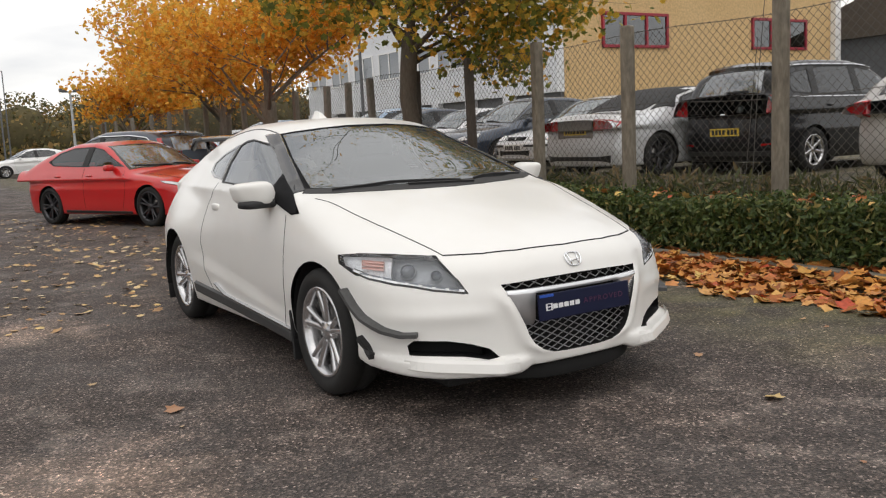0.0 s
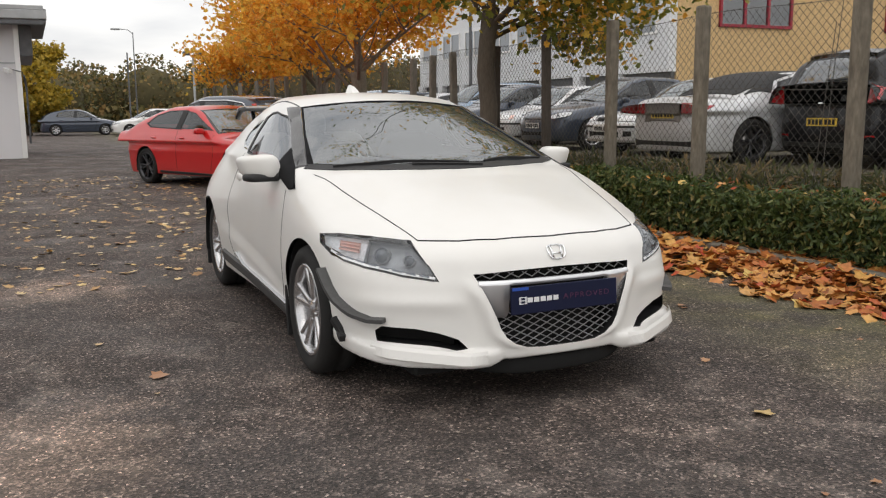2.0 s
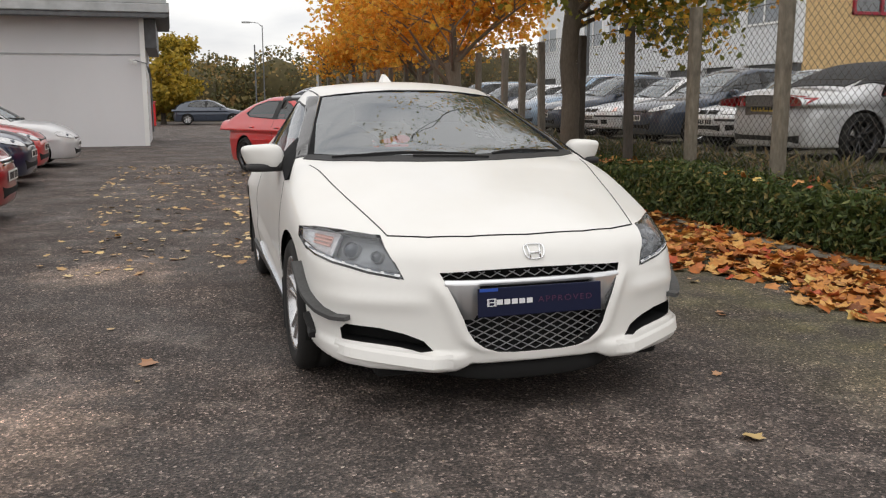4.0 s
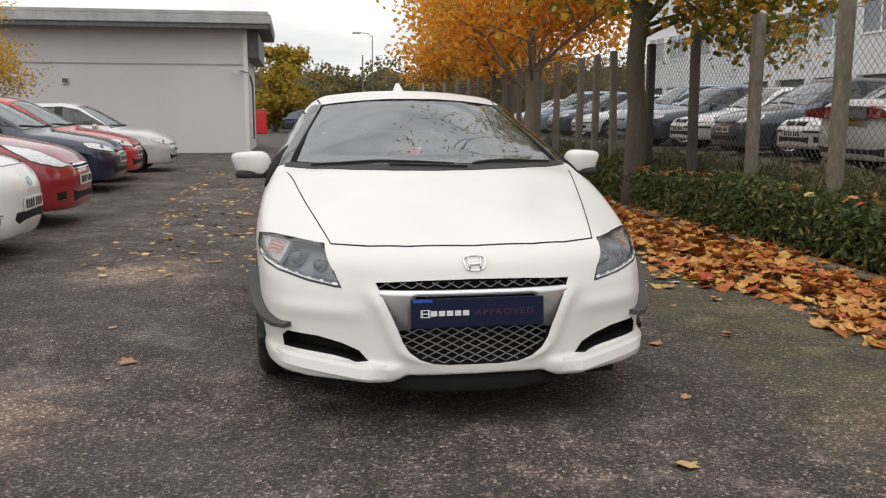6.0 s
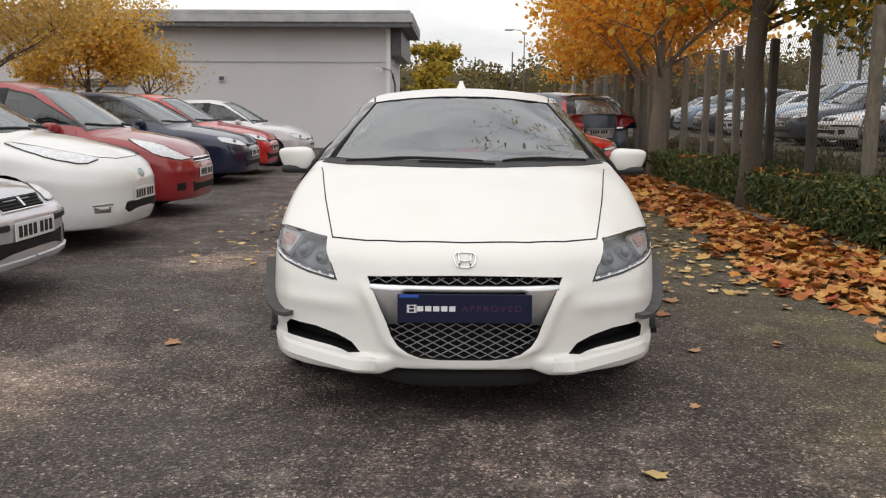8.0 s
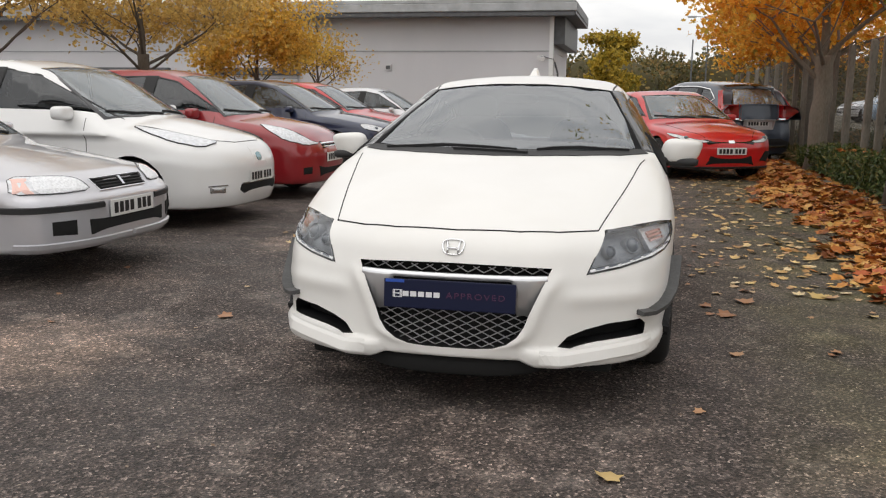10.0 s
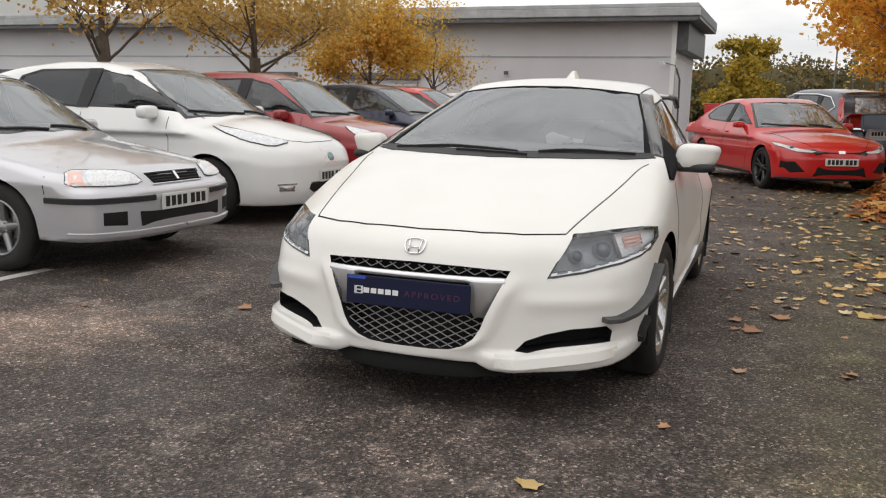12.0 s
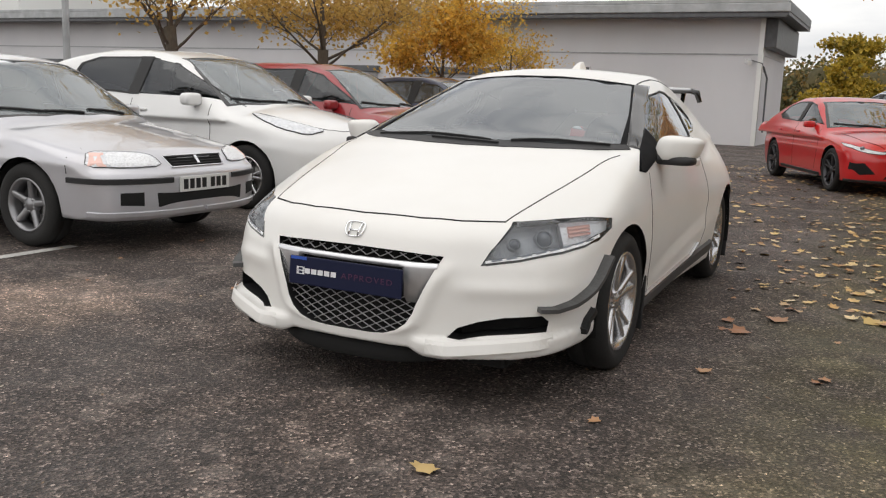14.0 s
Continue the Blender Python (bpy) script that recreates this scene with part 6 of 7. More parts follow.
suv = dict(L=4.6, W=1.85, H=1.68, R=0.35, FA=0.93, RA=3.59, belt=1.08, cowl=1.1, roof=(2.0, 3.7), paint="slate", rim=0.235, h=0.036, spokes=5, split=True, rbow=0.13,
           hood=[(0, 0.85), (0.2, 0.95), (0.6, 1.03), (1.1, 1.07), (1.6, 1.08), (4.6, 1.12)],
           tail=[(0.1, 0.14), (0.3, 0.04), (0.5, 0.0), (0.75, 0.02), (1.0, 0.05), (1.2, 0.10), (1.7, 0.5)],
           top=[(0.7, 0.8), (1.15, 1.06), (1.55, 1.33), (2.05, 1.58), (2.5, 1.675), (3.2, 1.68), (3.9, 1.63), (4.35, 1.5), (4.55, 1.2)],
           side=[[(1.42, 1.11), (1.75, 1.30), (2.1, 1.50), (2.5, 1.56), (2.55, 1.12)], [(2.61, 1.12), (2.56, 1.565), (3.2, 1.56), (3.45, 1.54), (3.55, 1.14)], [(3.62, 1.15), (3.55, 1.53), (3.95, 1.48), (4.18, 1.34), (4.0, 1.18)]],
           rear_glass=(4.47, 1.13, 4.30, 1.53, 0.60, 0.50),
           trim=[("tailgate_panel", "slate", [(-0.46, 4.6, 0.91), (0.46, 4.6, 0.91), (0.46, 4.55, 1.12), (-0.46, 4.55, 1.12)], (0, 1, 0.1), False, 0.016),
                 ("tail_lamp", "redlamp", [(0.42, 4.6, 0.98), (0.86, 4.5, 1.00), (0.84, 4.42, 1.20), (0.78, 4.32, 1.50), (0.70, 4.35, 1.50), (0.74, 4.45, 1.14), (0.70, 4.5, 1.08), (0.42, 4.6, 1.05)], (0.5, 0.85, 0.2), True, 0.012),
                 ("bumper_insert", "plastic", [(-0.80, 4.5, 0.30), (0.80, 4.5, 0.30), (0.84, 4.5, 0.48), (0.5, 4.6, 0.52), (-0.5, 4.6, 0.52), (-0.84, 4.5, 0.48)], (0, 1, 0), False, 0.006),
                 ("plate_panel", "greyink", [(-0.36, 4.6, 0.70), (0.36, 4.6, 0.70), (0.36, 4.6, 0.90), (-0.36, 4.6, 0.90)], (0, 1, 0), False, 0.004),
                 ("headlamp", "lampface", [(0.5, 0.1, 0.75), (0.84, 0.4, 0.82), (0.84, 0.3, 0.74), (0.55, 0.1, 0.69)], FRONT, True, 0.01)],
           strips=[("tailgate_trim", "chrome", [(-0.62, 4.6, 0.955), (0.62, 4.6, 0.955)], (0, 1, 0.1), False, 0.03, 0.024), ("roof_spoiler", "gloss_black", [(-0.55, 4.22, 1.6), (0.55, 4.22, 1.6)], (0, 0.5, 0.85), False, 0.16, 0.03), ("bumper_trim", "satin", [(-0.7, 4.6, 0.36), (0.7, 4.6, 0.36)], (0, 1, 0), False, 0.05, 0.015),
                   ("window_trim", "chrome", [(0.85, 1.5, 1.115), (0.85, 3.9, 1.13), (0.8, 4.2, 1.32), (0.7, 3.9, 1.5), (0.7, 3.4, 1.57), (0.7, 2.4, 1.58)], (1, 0, 0.3), True, 0.022, 0.012)],
           seams=[[(2.58, 1.1), (2.58, 0.35)]], handles=[2.4, 3.35], plate_rear=0.82, plate_mat="paleplate")

mpv = dict(L=4.4, W=1.79, H=1.63, R=0.32, FA=0.9, RA=3.55, belt=1.05, cowl=0.95, roof=(1.8, 3.7), paint="black", rim=0.22, h=0.036, spokes=7, rbow=0.12,
           hood=[(0, 0.8), (0.3, 0.93), (0.9, 1.03), (1.6, 1.05), (4.4, 1.08)],
           tail=[(0.1, 0.12), (0.3, 0.03), (0.5, 0.0), (0.75, 0.02), (1.0, 0.05), (1.2, 0.10), (1.7, 0.42)],
           top=[(0.6, 0.8), (1.0, 1.04), (1.4, 1.30), (1.8, 1.53), (2.3, 1.62), (3.2, 1.63), (3.8, 1.58), (4.2, 1.45), (4.36, 1.15)],
           side=[[(1.25, 1.09), (1.6, 1.28), (1.95, 1.46), (2.35, 1.52), (2.40, 1.09)], [(2.46, 1.09), (2.41, 1.525), (3.1, 1.52), (3.35, 1.49), (3.42, 1.10)], [(3.48, 1.10), (3.41, 1.48), (3.8, 1.43), (4.0, 1.32), (3.95, 1.14)]],
           rear_glass=(4.28, 1.10, 4.10, 1.50, 0.62, 0.52),
           trim=[("tail_lamp", "redlamp", [(0.70, 4.38, 0.88), (0.84, 4.25, 0.88), (0.83, 4.2, 1.06), (0.77, 4.3, 1.08), (0.71, 4.36, 1.0)], REAR, True, 0.010),
                 ("reflector_strip", "redlamp", [(0.62, 4.4, 0.42), (0.78, 4.3, 0.42), (0.78, 4.3, 0.45), (0.62, 4.4, 0.45)], REAR, True, 0.006),
                 ("bumper_insert", "plastic", [(-0.78, 4.3, 0.25), (0.78, 4.3, 0.25), (0.80, 4.3, 0.38), (-0.80, 4.3, 0.38)], (0, 1, 0), False, 0.006), ("headlamp", "lampface", [(0.5, 0.1, 0.72), (0.8, 0.4, 0.82), (0.8, 0.3, 0.7)], FRONT, True, 0.01)],
           strips=[("roof_spoiler", "gloss_black", [(-0.55, 4.02, 1.57), (0.55, 4.02, 1.57)], (0, 0.5, 0.85), False, 0.2, 0.04), ("tail_emblem", "chrome", [(-0.04, 4.4, 1.0), (0.04, 4.4, 1.0)], (0, 1, 0.1), False, 0.08, 0.01),
                   ("window_trim", "satin", [(0.85, 1.3, 1.06), (0.85, 4.0, 1.08)], (1, 0, 0.2), True, 0.02, 0.008), ("roof_rail", "satin", [(0.64, 1.9, 1.6), (0.64, 3.9, 1.55)], (0, 0, 1), True, 0.03, 0.025),
                   ("rear_wiper", "plastic", [(0.0, 4.3, 1.15), (-0.35, 4.3, 1.17)], (0, 0.8, 0.5), False, 0.02, 0.015)],
           seams=[[(2.43, 1.07), (2.43, 0.35)]], handles=[2.25, 3.2], plate_rear=0.62)

soft_top = dict(L=4.62, W=1.85, H=1.38, R=0.33, FA=0.92, RA=3.67, belt=0.93, cowl=1.4, roof=(2.2, 2.9), paint="taupe", rim=0.24, h=0.036, spokes=5, split=True, wheelmat="darkalloy", rbow=0.2,
                hood=[(0, 0.68), (0.3, 0.78), (0.9, 0.88), (1.5, 0.93), (3.2, 0.97), (4.2, 1.0), (4.62, 0.99)],
                top=[(0.9, 0.7), (1.4, 0.92), (1.8, 1.14), (2.2, 1.33), (2.5, 1.375), (2.9, 1.36), (3.3, 1.25), (3.75, 1.05), (4.1, 0.9)],
                side=[[(1.85, 0.97), (2.1, 1.10), (2.4, 1.25), (2.75, 1.28), (3.1, 1.20), (3.25, 0.99)]],
                trim=[("soft_top", "cabin", [(-0.52, 2.25, 1.3), (0.52, 2.25, 1.3), (0.60, 2.9, 1.3), (0.66, 3.45, 1.1), (0.60, 3.74, 1.0), (0, 3.80, 1.0), (-0.60, 3.74, 1.0), (-0.66, 3.45, 1.1), (-0.60, 2.9, 1.3)], (0, 0.25, 0.97), False, 0.012),
                      ("soft_top_side", "cabin", [(0.7, 3.30, 0.98), (0.7, 3.16, 1.20), (0.7, 2.80, 1.30), (0.7, 3.0, 1.34), (0.7, 3.35, 1.20), (0.7, 3.70, 1.0)], (1, 0, 0.4), True, 0.014),
                      ("tail_lamp", "redlamp", [(0.42, 4.6, 0.74), (0.86, 4.45, 0.74), (0.86, 4.35, 0.85), (0.50, 4.6, 0.87), (0.42, 4.6, 0.84)], REAR, True, 0.012),
                      ("plate_panel", "bronze", [(-0.40, 4.6, 0.62), (0.40, 4.6, 0.62), (0.40, 4.6, 0.84), (-0.40, 4.6, 0.84)], (0, 1, 0), False, 0.004),
                      ("bumper_insert", "plastic", [(-0.70, 4.5, 0.25), (0.70, 4.5, 0.25), (0.72, 4.5, 0.36), (-0.72, 4.5, 0.36)], (0, 1, 0), False, 0.006), ("headlamp", "lampface", [(0.45, 0.1, 0.66), (0.82, 0.4, 0.72), (0.82, 0.3, 0.62)], FRONT, True, 0.01)],
                seams=[[(1.75, 0.92), (1.72, 0.4)], [(3.05, 0.95), (3.0, 0.4)]], handles=[2.9], plate_rear=0.73)


def at(x, y, heading, z=0.0):
    """The pose of a car with its nose at x, y, facing heading (degrees from +x)."""
    return pose(x, y, z, 0, 0, heading + 90)


ROW = "parked row facing the lane"
parked("saloon_car", saloon, at(-2.74, 2.13, 0), "older silver saloon with black bumper strips, parked in a bay", ROW)
parked("electric_hatchback", electric, at(-2.86, 4.76, 0), "white electric hatchback with long slim headlamps, parked in a bay", ROW)
parked("hatchback_car", supermini, at(-3.02, 7.2, 0), "deep red small hatchback parked beside the white one", ROW)
parked("hatchback_car", family, at(-3.4, 11.6, 0), "dark blue family hatchback parked in a bay", ROW)
parked("hatchback_car", dict(family, paint="red", h=0.048), at(-3.5, 13.8, 0), "bright red hatchback parked in a bay", ROW)
parked("crossover_car", crossover, at(-3.2, 16.4, 0) @ Matrix.Diagonal((0.9, 0.9, 0.9, 1)), "pale silver crossover with dark wheels at the row's end", ROW)
parked("sports_hatchback", hot_hatch, at(2.06, 10.77, -65.0) @ Matrix.Diagonal((0.95, 0.94, 0.96, 1)), "bright red five-door hatchback with black wheels, standing across the lane")
hs = 118
parked("suv_car", suv, at(2.92 + 4.4 * math.cos(radians(hs)), 14.75 + 4.4 * math.sin(radians(hs)), hs) @ Matrix.Diagonal((0.95, 0.95, 0.95, 1)), "dark blue-grey SUV seen from behind, with tall red lamps")
UP = "cars behind the fence"
parked("people_carrier", mpv, at(7.85 + 4.4, 5.75, 0, LOT), "black people carrier with its tail to the fence", UP)
parked("convertible_car", dict(soft_top, paint="lightsilver"), at(6.6 + 4.62, 7.6, 0, LOT), "silver convertible with a raised black soft top", UP)
parked("hatchback_car", dict(family, paint="taupe", h=0.048, rear_glass=(4.22, 1.02, 3.9, 1.36, 0.6, 0.5), plate_rear=0.6,
                             trim=family["trim"] + [("tail_lamp", "redlamp", [(0.66, 4.3, 0.75), (0.84, 4.2, 0.75), (0.84, 4.1, 0.95), (0.68, 4.25, 0.95)], REAR, True, 0.012)]), at(7.2 + 4.34, 2.5, 0, LOT), "grey hatchback with round red tail lamps by the fence", UP)
far_silver = parked("saloon_car", dict(saloon, paint="lightsilver", h=0.052), at(7.4, 10.2, 180, LOT), "pale silver saloon facing the fence", UP)
far_dark = parked("hatchback_car", dict(family, paint="slate", h=0.052), at(7.4, 12.7, 180, LOT), "dark grey hatchback facing the fence", UP)
far_blue = parked("people_carrier", dict(mpv, paint="paleblue", h=0.052, trim=mpv["trim"] + family["trim"][2:]), at(8.2, 20.5, 180, LOT), "pale blue people carrier facing the fence", UP)
for ob, x, y, h in ((far_silver, 7.7, 15.3, 180), (far_dark, 7.7, 17.9, 180), (far_silver, 8.0, 23.6, 180), (far_dark, 8.0, 26.5, 180), (far_blue, 8.2, 30, 180), (far_silver, 8.2, 34, 180)):
    copy_thing(ob, at(x, y, h, LOT))
FARROW = "cars at the far end"
tagged(copy_thing(far_dark, at(3.0, 53.0, 0)), "dark estate parked below the far trees", group=FARROW)
parked("hatchback_car", dict(family, paint="white", h=0.052), at(2.2, 49.0, 180), "white hatchback parked at the lot's far end", FARROW)


# ---- trees, hedge, leaves ----
def leaf_material(name, stops, through=0.35, rough=0.55):
    m = material(name, stops[0][1], rough)
    g = m.node_tree.nodes.new("ShaderNodeNewGeometry")
    col = ramp(m, g.outputs["Random Per Island"], stops)
    v = coords(m)
    spots = ramp(m, noise_node(m, v, 30.0, 3.0), [(0.35, (0.7, 0.66, 0.6)), (0.6, (1.08, 1.05, 1.0))])
    col = mix(m, 0.8, col, spots, "MULTIPLY")
    link(m, col, bsdf(m).inputs["Base Color"])
    bsdf(m).inputs["Specular IOR Level"].default_value = 0.3
    if through:
        t = m.node_tree
        tr, ms = t.nodes.new("ShaderNodeBsdfTranslucent"), t.nodes.new("ShaderNodeMixShader")
        ms.inputs[0].default_value = through
        link(m, col, tr.inputs["Color"])
        link(m, bsdf(m).outputs[0], ms.inputs[1])
        link(m, tr.outputs[0], ms.inputs[2])
        link(m, ms.outputs[0], t.nodes["Material Output"].inputs["Surface"])
    return m


M["bark"] = grained("dark bark", (0.07, 0.058, 0.046), (0.16, 0.13, 0.10), 7.0, 0.95, 0.015, 60, 0.0, (1, 1, 0.25))
M["greybark"] = grained("grey brown bark", (0.15, 0.13, 0.10), (0.28, 0.245, 0.20), 7.0, 0.95, 0.015, 60, 0.0, (1, 1, 0.25))
M["orange"] = leaf_material("orange maple leaves", [(0.0, (0.72, 0.29, 0.04)), (0.3, (0.86, 0.43, 0.06)), (0.65, (0.92, 0.56, 0.09)), (0.9, (0.84, 0.56, 0.11)), (1.0, (0.50, 0.40, 0.08))], 0.55)
M["turning"] = leaf_material("green turning maple leaves", [(0.0, (0.12, 0.15, 0.035)), (0.35, (0.22, 0.24, 0.05)), (0.6, (0.50, 0.40, 0.06)), (0.85, (0.80, 0.48, 0.07)), (1.0, (0.82, 0.40, 0.06))], 0.5)
M["gold"] = leaf_material("golden thin leaves", [(0.0, (0.45, 0.27, 0.06)), (0.4, (0.76, 0.48, 0.09)), (0.75, (0.88, 0.60, 0.12)), (1.0, (0.52, 0.40, 0.11))], 0.5)
M["brownish"] = leaf_material("brown gold leaves", [(0.0, (0.44, 0.29, 0.09)), (0.5, (0.66, 0.45, 0.14)), (1.0, (0.76, 0.56, 0.19))], 0.5)
M["hedge"] = leaf_material("hedge leaves", [(0.0, (0.03, 0.05, 0.014)), (0.5, (0.07, 0.11, 0.03)), (0.85, (0.15, 0.185, 0.06)), (1.0, (0.34, 0.27, 0.10))], 0.25, 0.4)
M["litter"] = leaf_material("fallen leaves", [(0.0, (0.16, 0.055, 0.02)), (0.25, (0.42, 0.14, 0.035)), (0.55, (0.62, 0.29, 0.07)), (0.8, (0.66, 0.40, 0.13)), (0.93, (0.45, 0.06, 0.03)), (1.0, (0.66, 0.48, 0.16))], 0.0, 0.5)
M["woodmix"] = leaf_material("far autumn woods", [(0.0, (0.08, 0.085, 0.04)), (0.4, (0.14, 0.135, 0.055)), (0.7, (0.25, 0.19, 0.07)), (0.9, (0.36, 0.24, 0.085)), (1.0, (0.24, 0.15, 0.06))], 0.3)
# dark fill colour for the shaded depth inside the far trees
M["dark_filling"] = grained("dark foliage filling", (0.045, 0.048, 0.022), (0.15, 0.115, 0.05), 0.9, 0.95, 0.05, 3.0)
M["yellowgreen"] = leaf_material("yellow green leaves", [(0.0, (0.20, 0.18, 0.03)), (0.5, (0.46, 0.34, 0.05)), (1.0, (0.62, 0.44, 0.06))], 0.4)
M["grass"] = leaf_material("verge grass", [(0.0, (0.05, 0.065, 0.022)), (0.5, (0.10, 0.11, 0.04)), (0.8, (0.20, 0.15, 0.08)), (1.0, (0.36, 0.27, 0.15))], 0.2)

MAPLE = [(0, -0.5), (0.17, -0.31), (0.41, -0.33), (0.36, -0.07), (0.51, 0.13), (0.27, 0.21), (0.04, 0.52), (-0.26, 0.24), (-0.48, 0.16), (-0.37, -0.06), (-0.43, -0.31), (-0.15, -0.29)]
OVAL = [(0, -0.5), (0.24, -0.15), (0.22, 0.2), (0, 0.5), (-0.22, 0.2), (-0.24, -0.15)]
LANCE = [(0, -0.5), (0.17, -0.12), (0.13, 0.2), (0, 0.55), (-0.13, 0.2), (-0.17, -0.12)]
QUAD = [(0, -0.5), (0.42, 0.0), (0, 0.5), (-0.42, 0.0)]


def leaves(places, normals, sizes, shape, rng, curl=0.25):
    """Flat or curled leaves of one shape at many places: numpy arrays of vertices and faces."""
    n, k = len(places), len(shape)
    N = normals / np.maximum(np.linalg.norm(normals, axis=1), 1e-6)[:, None]
    ref = rng.normal(size=(n, 3))
    A = np.cross(N, ref)
    A /= np.maximum(np.linalg.norm(A, axis=1), 1e-6)[:, None]
    B = np.cross(N, A)
    sh = np.array(shape)
    r2 = (sh ** 2).sum(1)
    bend = (rng.random(n) - 0.3) * curl
    V = places[:, None] + sizes[:, None, None] * (sh[None, :, 0, None] * A[:, None] + sh[None, :, 1, None] * B[:, None] + (bend[:, None] * r2[None] * 2)[..., None] * N[:, None])
    faces = [tuple(range(i * k, i * k + k)) for i in range(n)]
    return V.reshape(-1, 3).tolist(), faces


def tree(name, base, label, height, r0, fork, spread, crown, mat, bark, n_leaves, size, seed, group="", shape=MAPLE, droop=0.2, low=0.0, bias=(0, 0), whorls=1):
    rng = random.Random(seed)
    nrng = np.random.default_rng(seed)
    T = empty(name, Matrix.Translation(base), label, "tree", group)
    limbs, tips = [], []
    whole = []

    def grow(p, d, length, r, depth):
        pts, radii = [p.copy()], [r]
        steps = 5
        for i in range(steps):
            d = (d + Vector((rng.uniform(-1, 1), rng.uniform(-1, 1), rng.uniform(-0.5, 0.8))) * 0.13).normalized()
            p = p + d * (length / steps)
            pts.append(p.copy())
            radii.append(r * (1 - 0.55 * (i + 1) / steps))
            if depth <= 1:
                tips.append((p.copy(), length))
        limbs.append(tube(pts, radii, 8 if depth > 2 else 5, False))
        if depth == 0:
            return
        for k in range(rng.choice((3, 3, 4)) if depth > 1 else 3):
            q = pts[rng.choice((2, 3, 4, 5, 5))]
            a = rng.uniform(0, 2 * math.pi)
            out = Vector((math.cos(a) + bias[0], math.sin(a) + bias[1], rng.uniform(-droop, 0.75)))
            grow(q, (d * 0.55 + out.normalized() * spread).normalized(), length * rng.uniform(0.6, 0.8), r * 0.44, depth - 1)
    trunk_pts = [Vector((0, 0, -0.05))]
    for i in range(6):
        trunk_pts.append(Vector((rng.uniform(-0.03, 0.03) * i / 3, rng.uniform(-0.03, 0.03) * i / 3, fork * (i + 1) / 6)))
    trunk = tube(trunk_pts, [r0 * 1.5, r0 * 1.08, r0, r0 * 0.97, r0 * 0.94, r0 * 0.92, r0 * 0.95], 14)
    top = trunk_pts[-1]
    for k in range(6 * whorls):
        a = 2 * math.pi * k / 6 + rng.uniform(-0.4, 0.4)
        lift = 0.9 * (k // 6)
        out = Vector((math.cos(a) * spread + bias[0], math.sin(a) * spread + bias[1], rng.uniform(0.25, 0.9)))
        grow(top + Vector((0, 0, lift - rng.uniform(0, 0.25) * fork)), out.normalized(), crown * rng.uniform(0.42, 0.6), r0 * 0.28, 3)
        whole.append(list(limbs))
        limbs.clear()
    grow(top, Vector((0, 0, 1)), (height - fork) * 0.5, r0 * 0.5, 3)
    whole.append(list(limbs))
    mesh("trunk", *trunk, bark, T, "", True)
    for pieces in whole:
        mesh("limb", *joined(pieces), bark, T, "", True)
    tp = np.array([t[0] for t in tips])
    keep = tp[:, 2] > fork + low
    tp = tp[keep]
    pick = nrng.integers(0, len(tp), n_leaves)
    P = tp[pick] + nrng.normal(size=(n_leaves, 3)) * np.array((0.22, 0.22, 0.17))
    P = P[P[:, 2] > fork + low - 0.25]
    N = nrng.normal(size=(len(P), 3)) + np.array((0, 0, 0.9))
    S = size * (0.65 + 0.7 * nrng.random(len(P)))
    cr = mesh("crown", *leaves(P, N, S, shape, nrng, 0.5), mat, T, "")
    return T


tree("maple_tree", (3.52, 7.3, 0.05), "maple with dark trunk and green leaves turning yellow", 9.5, 0.12, 2.5, 0.95, 2.6, M["turning"], M["bark"], 14500, 0.088, 3, "verge trees", MAPLE, 0.95, -0.65, (0.30, -0.15), 2)
tree("maple_tree", (3.58, 12.5, 0.05), "spreading maple in full orange autumn leaf", 6.2, 0.15, 1.9, 0.85, 2.5, M["orange"], M["greybark"], 11500, 0.088, 8, "verge trees", MAPLE, 0.15, 0.15)
tree("maple_tree", (4.15, 16.6, 0.05), "orange autumn maple behind another on the verge", 6.4, 0.15, 1.9, 0.85, 2.5, M["orange"], M["greybark"], 8500, 0.10, 12, "verge trees", MAPLE, 0.15, 0.1)
tree("maple_tree", (4.6, 27.0, 0.05), "orange autumn maple further along the verge", 6.0, 0.15, 1.9, 0.8, 2.4, M["orange"], M["greybark"], 7000, 0.13, 14, "verge trees", QUAD, 0.15, 0.0)
tree("street_tree", (-7.7, 7.0, 0), "thin autumn tree with sparse brown leaves", 5.5, 0.09, 2.0, 0.6, 2.0, M["brownish"], M["bark"], 5200, 0.075, 21, "bay trees", QUAD, 0.2)
tree("street_tree", (-7.7, 10.8, 0), "branchy autumn tree with sparse gold leaves", 5.5, 0.105, 1.9, 0.8, 2.1, M["brownish"], M["bark"], 9000, 0.075, 23, "bay trees", QUAD, 0.1)
tree("street_tree", (-8.0, 16.0, 0), "small rounded tree in golden leaf", 4.4, 0.075, 1.6, 0.6, 1.6, M["gold"], M["bark"], 10500, 0.085, 27, "bay trees", QUAD, 0.2)
tree("street_tree", (-8.3, 21.0, 0), "half bare small tree with few gold leaves", 4.0, 0.07, 1.6, 0.6, 1.5, M["gold"], M["bark"], 3200, 0.075, 29, "bay trees", QUAD, 0.2)
tree("round_tree", (-1.9, 54.5, 0), "bushy yellow green tree beyond the grey unit", 5.6, 0.16, 0.9, 0.9, 2.3, M["yellowgreen"], M["bark"], 26000, 0.24, 31, "", QUAD, 0.5)


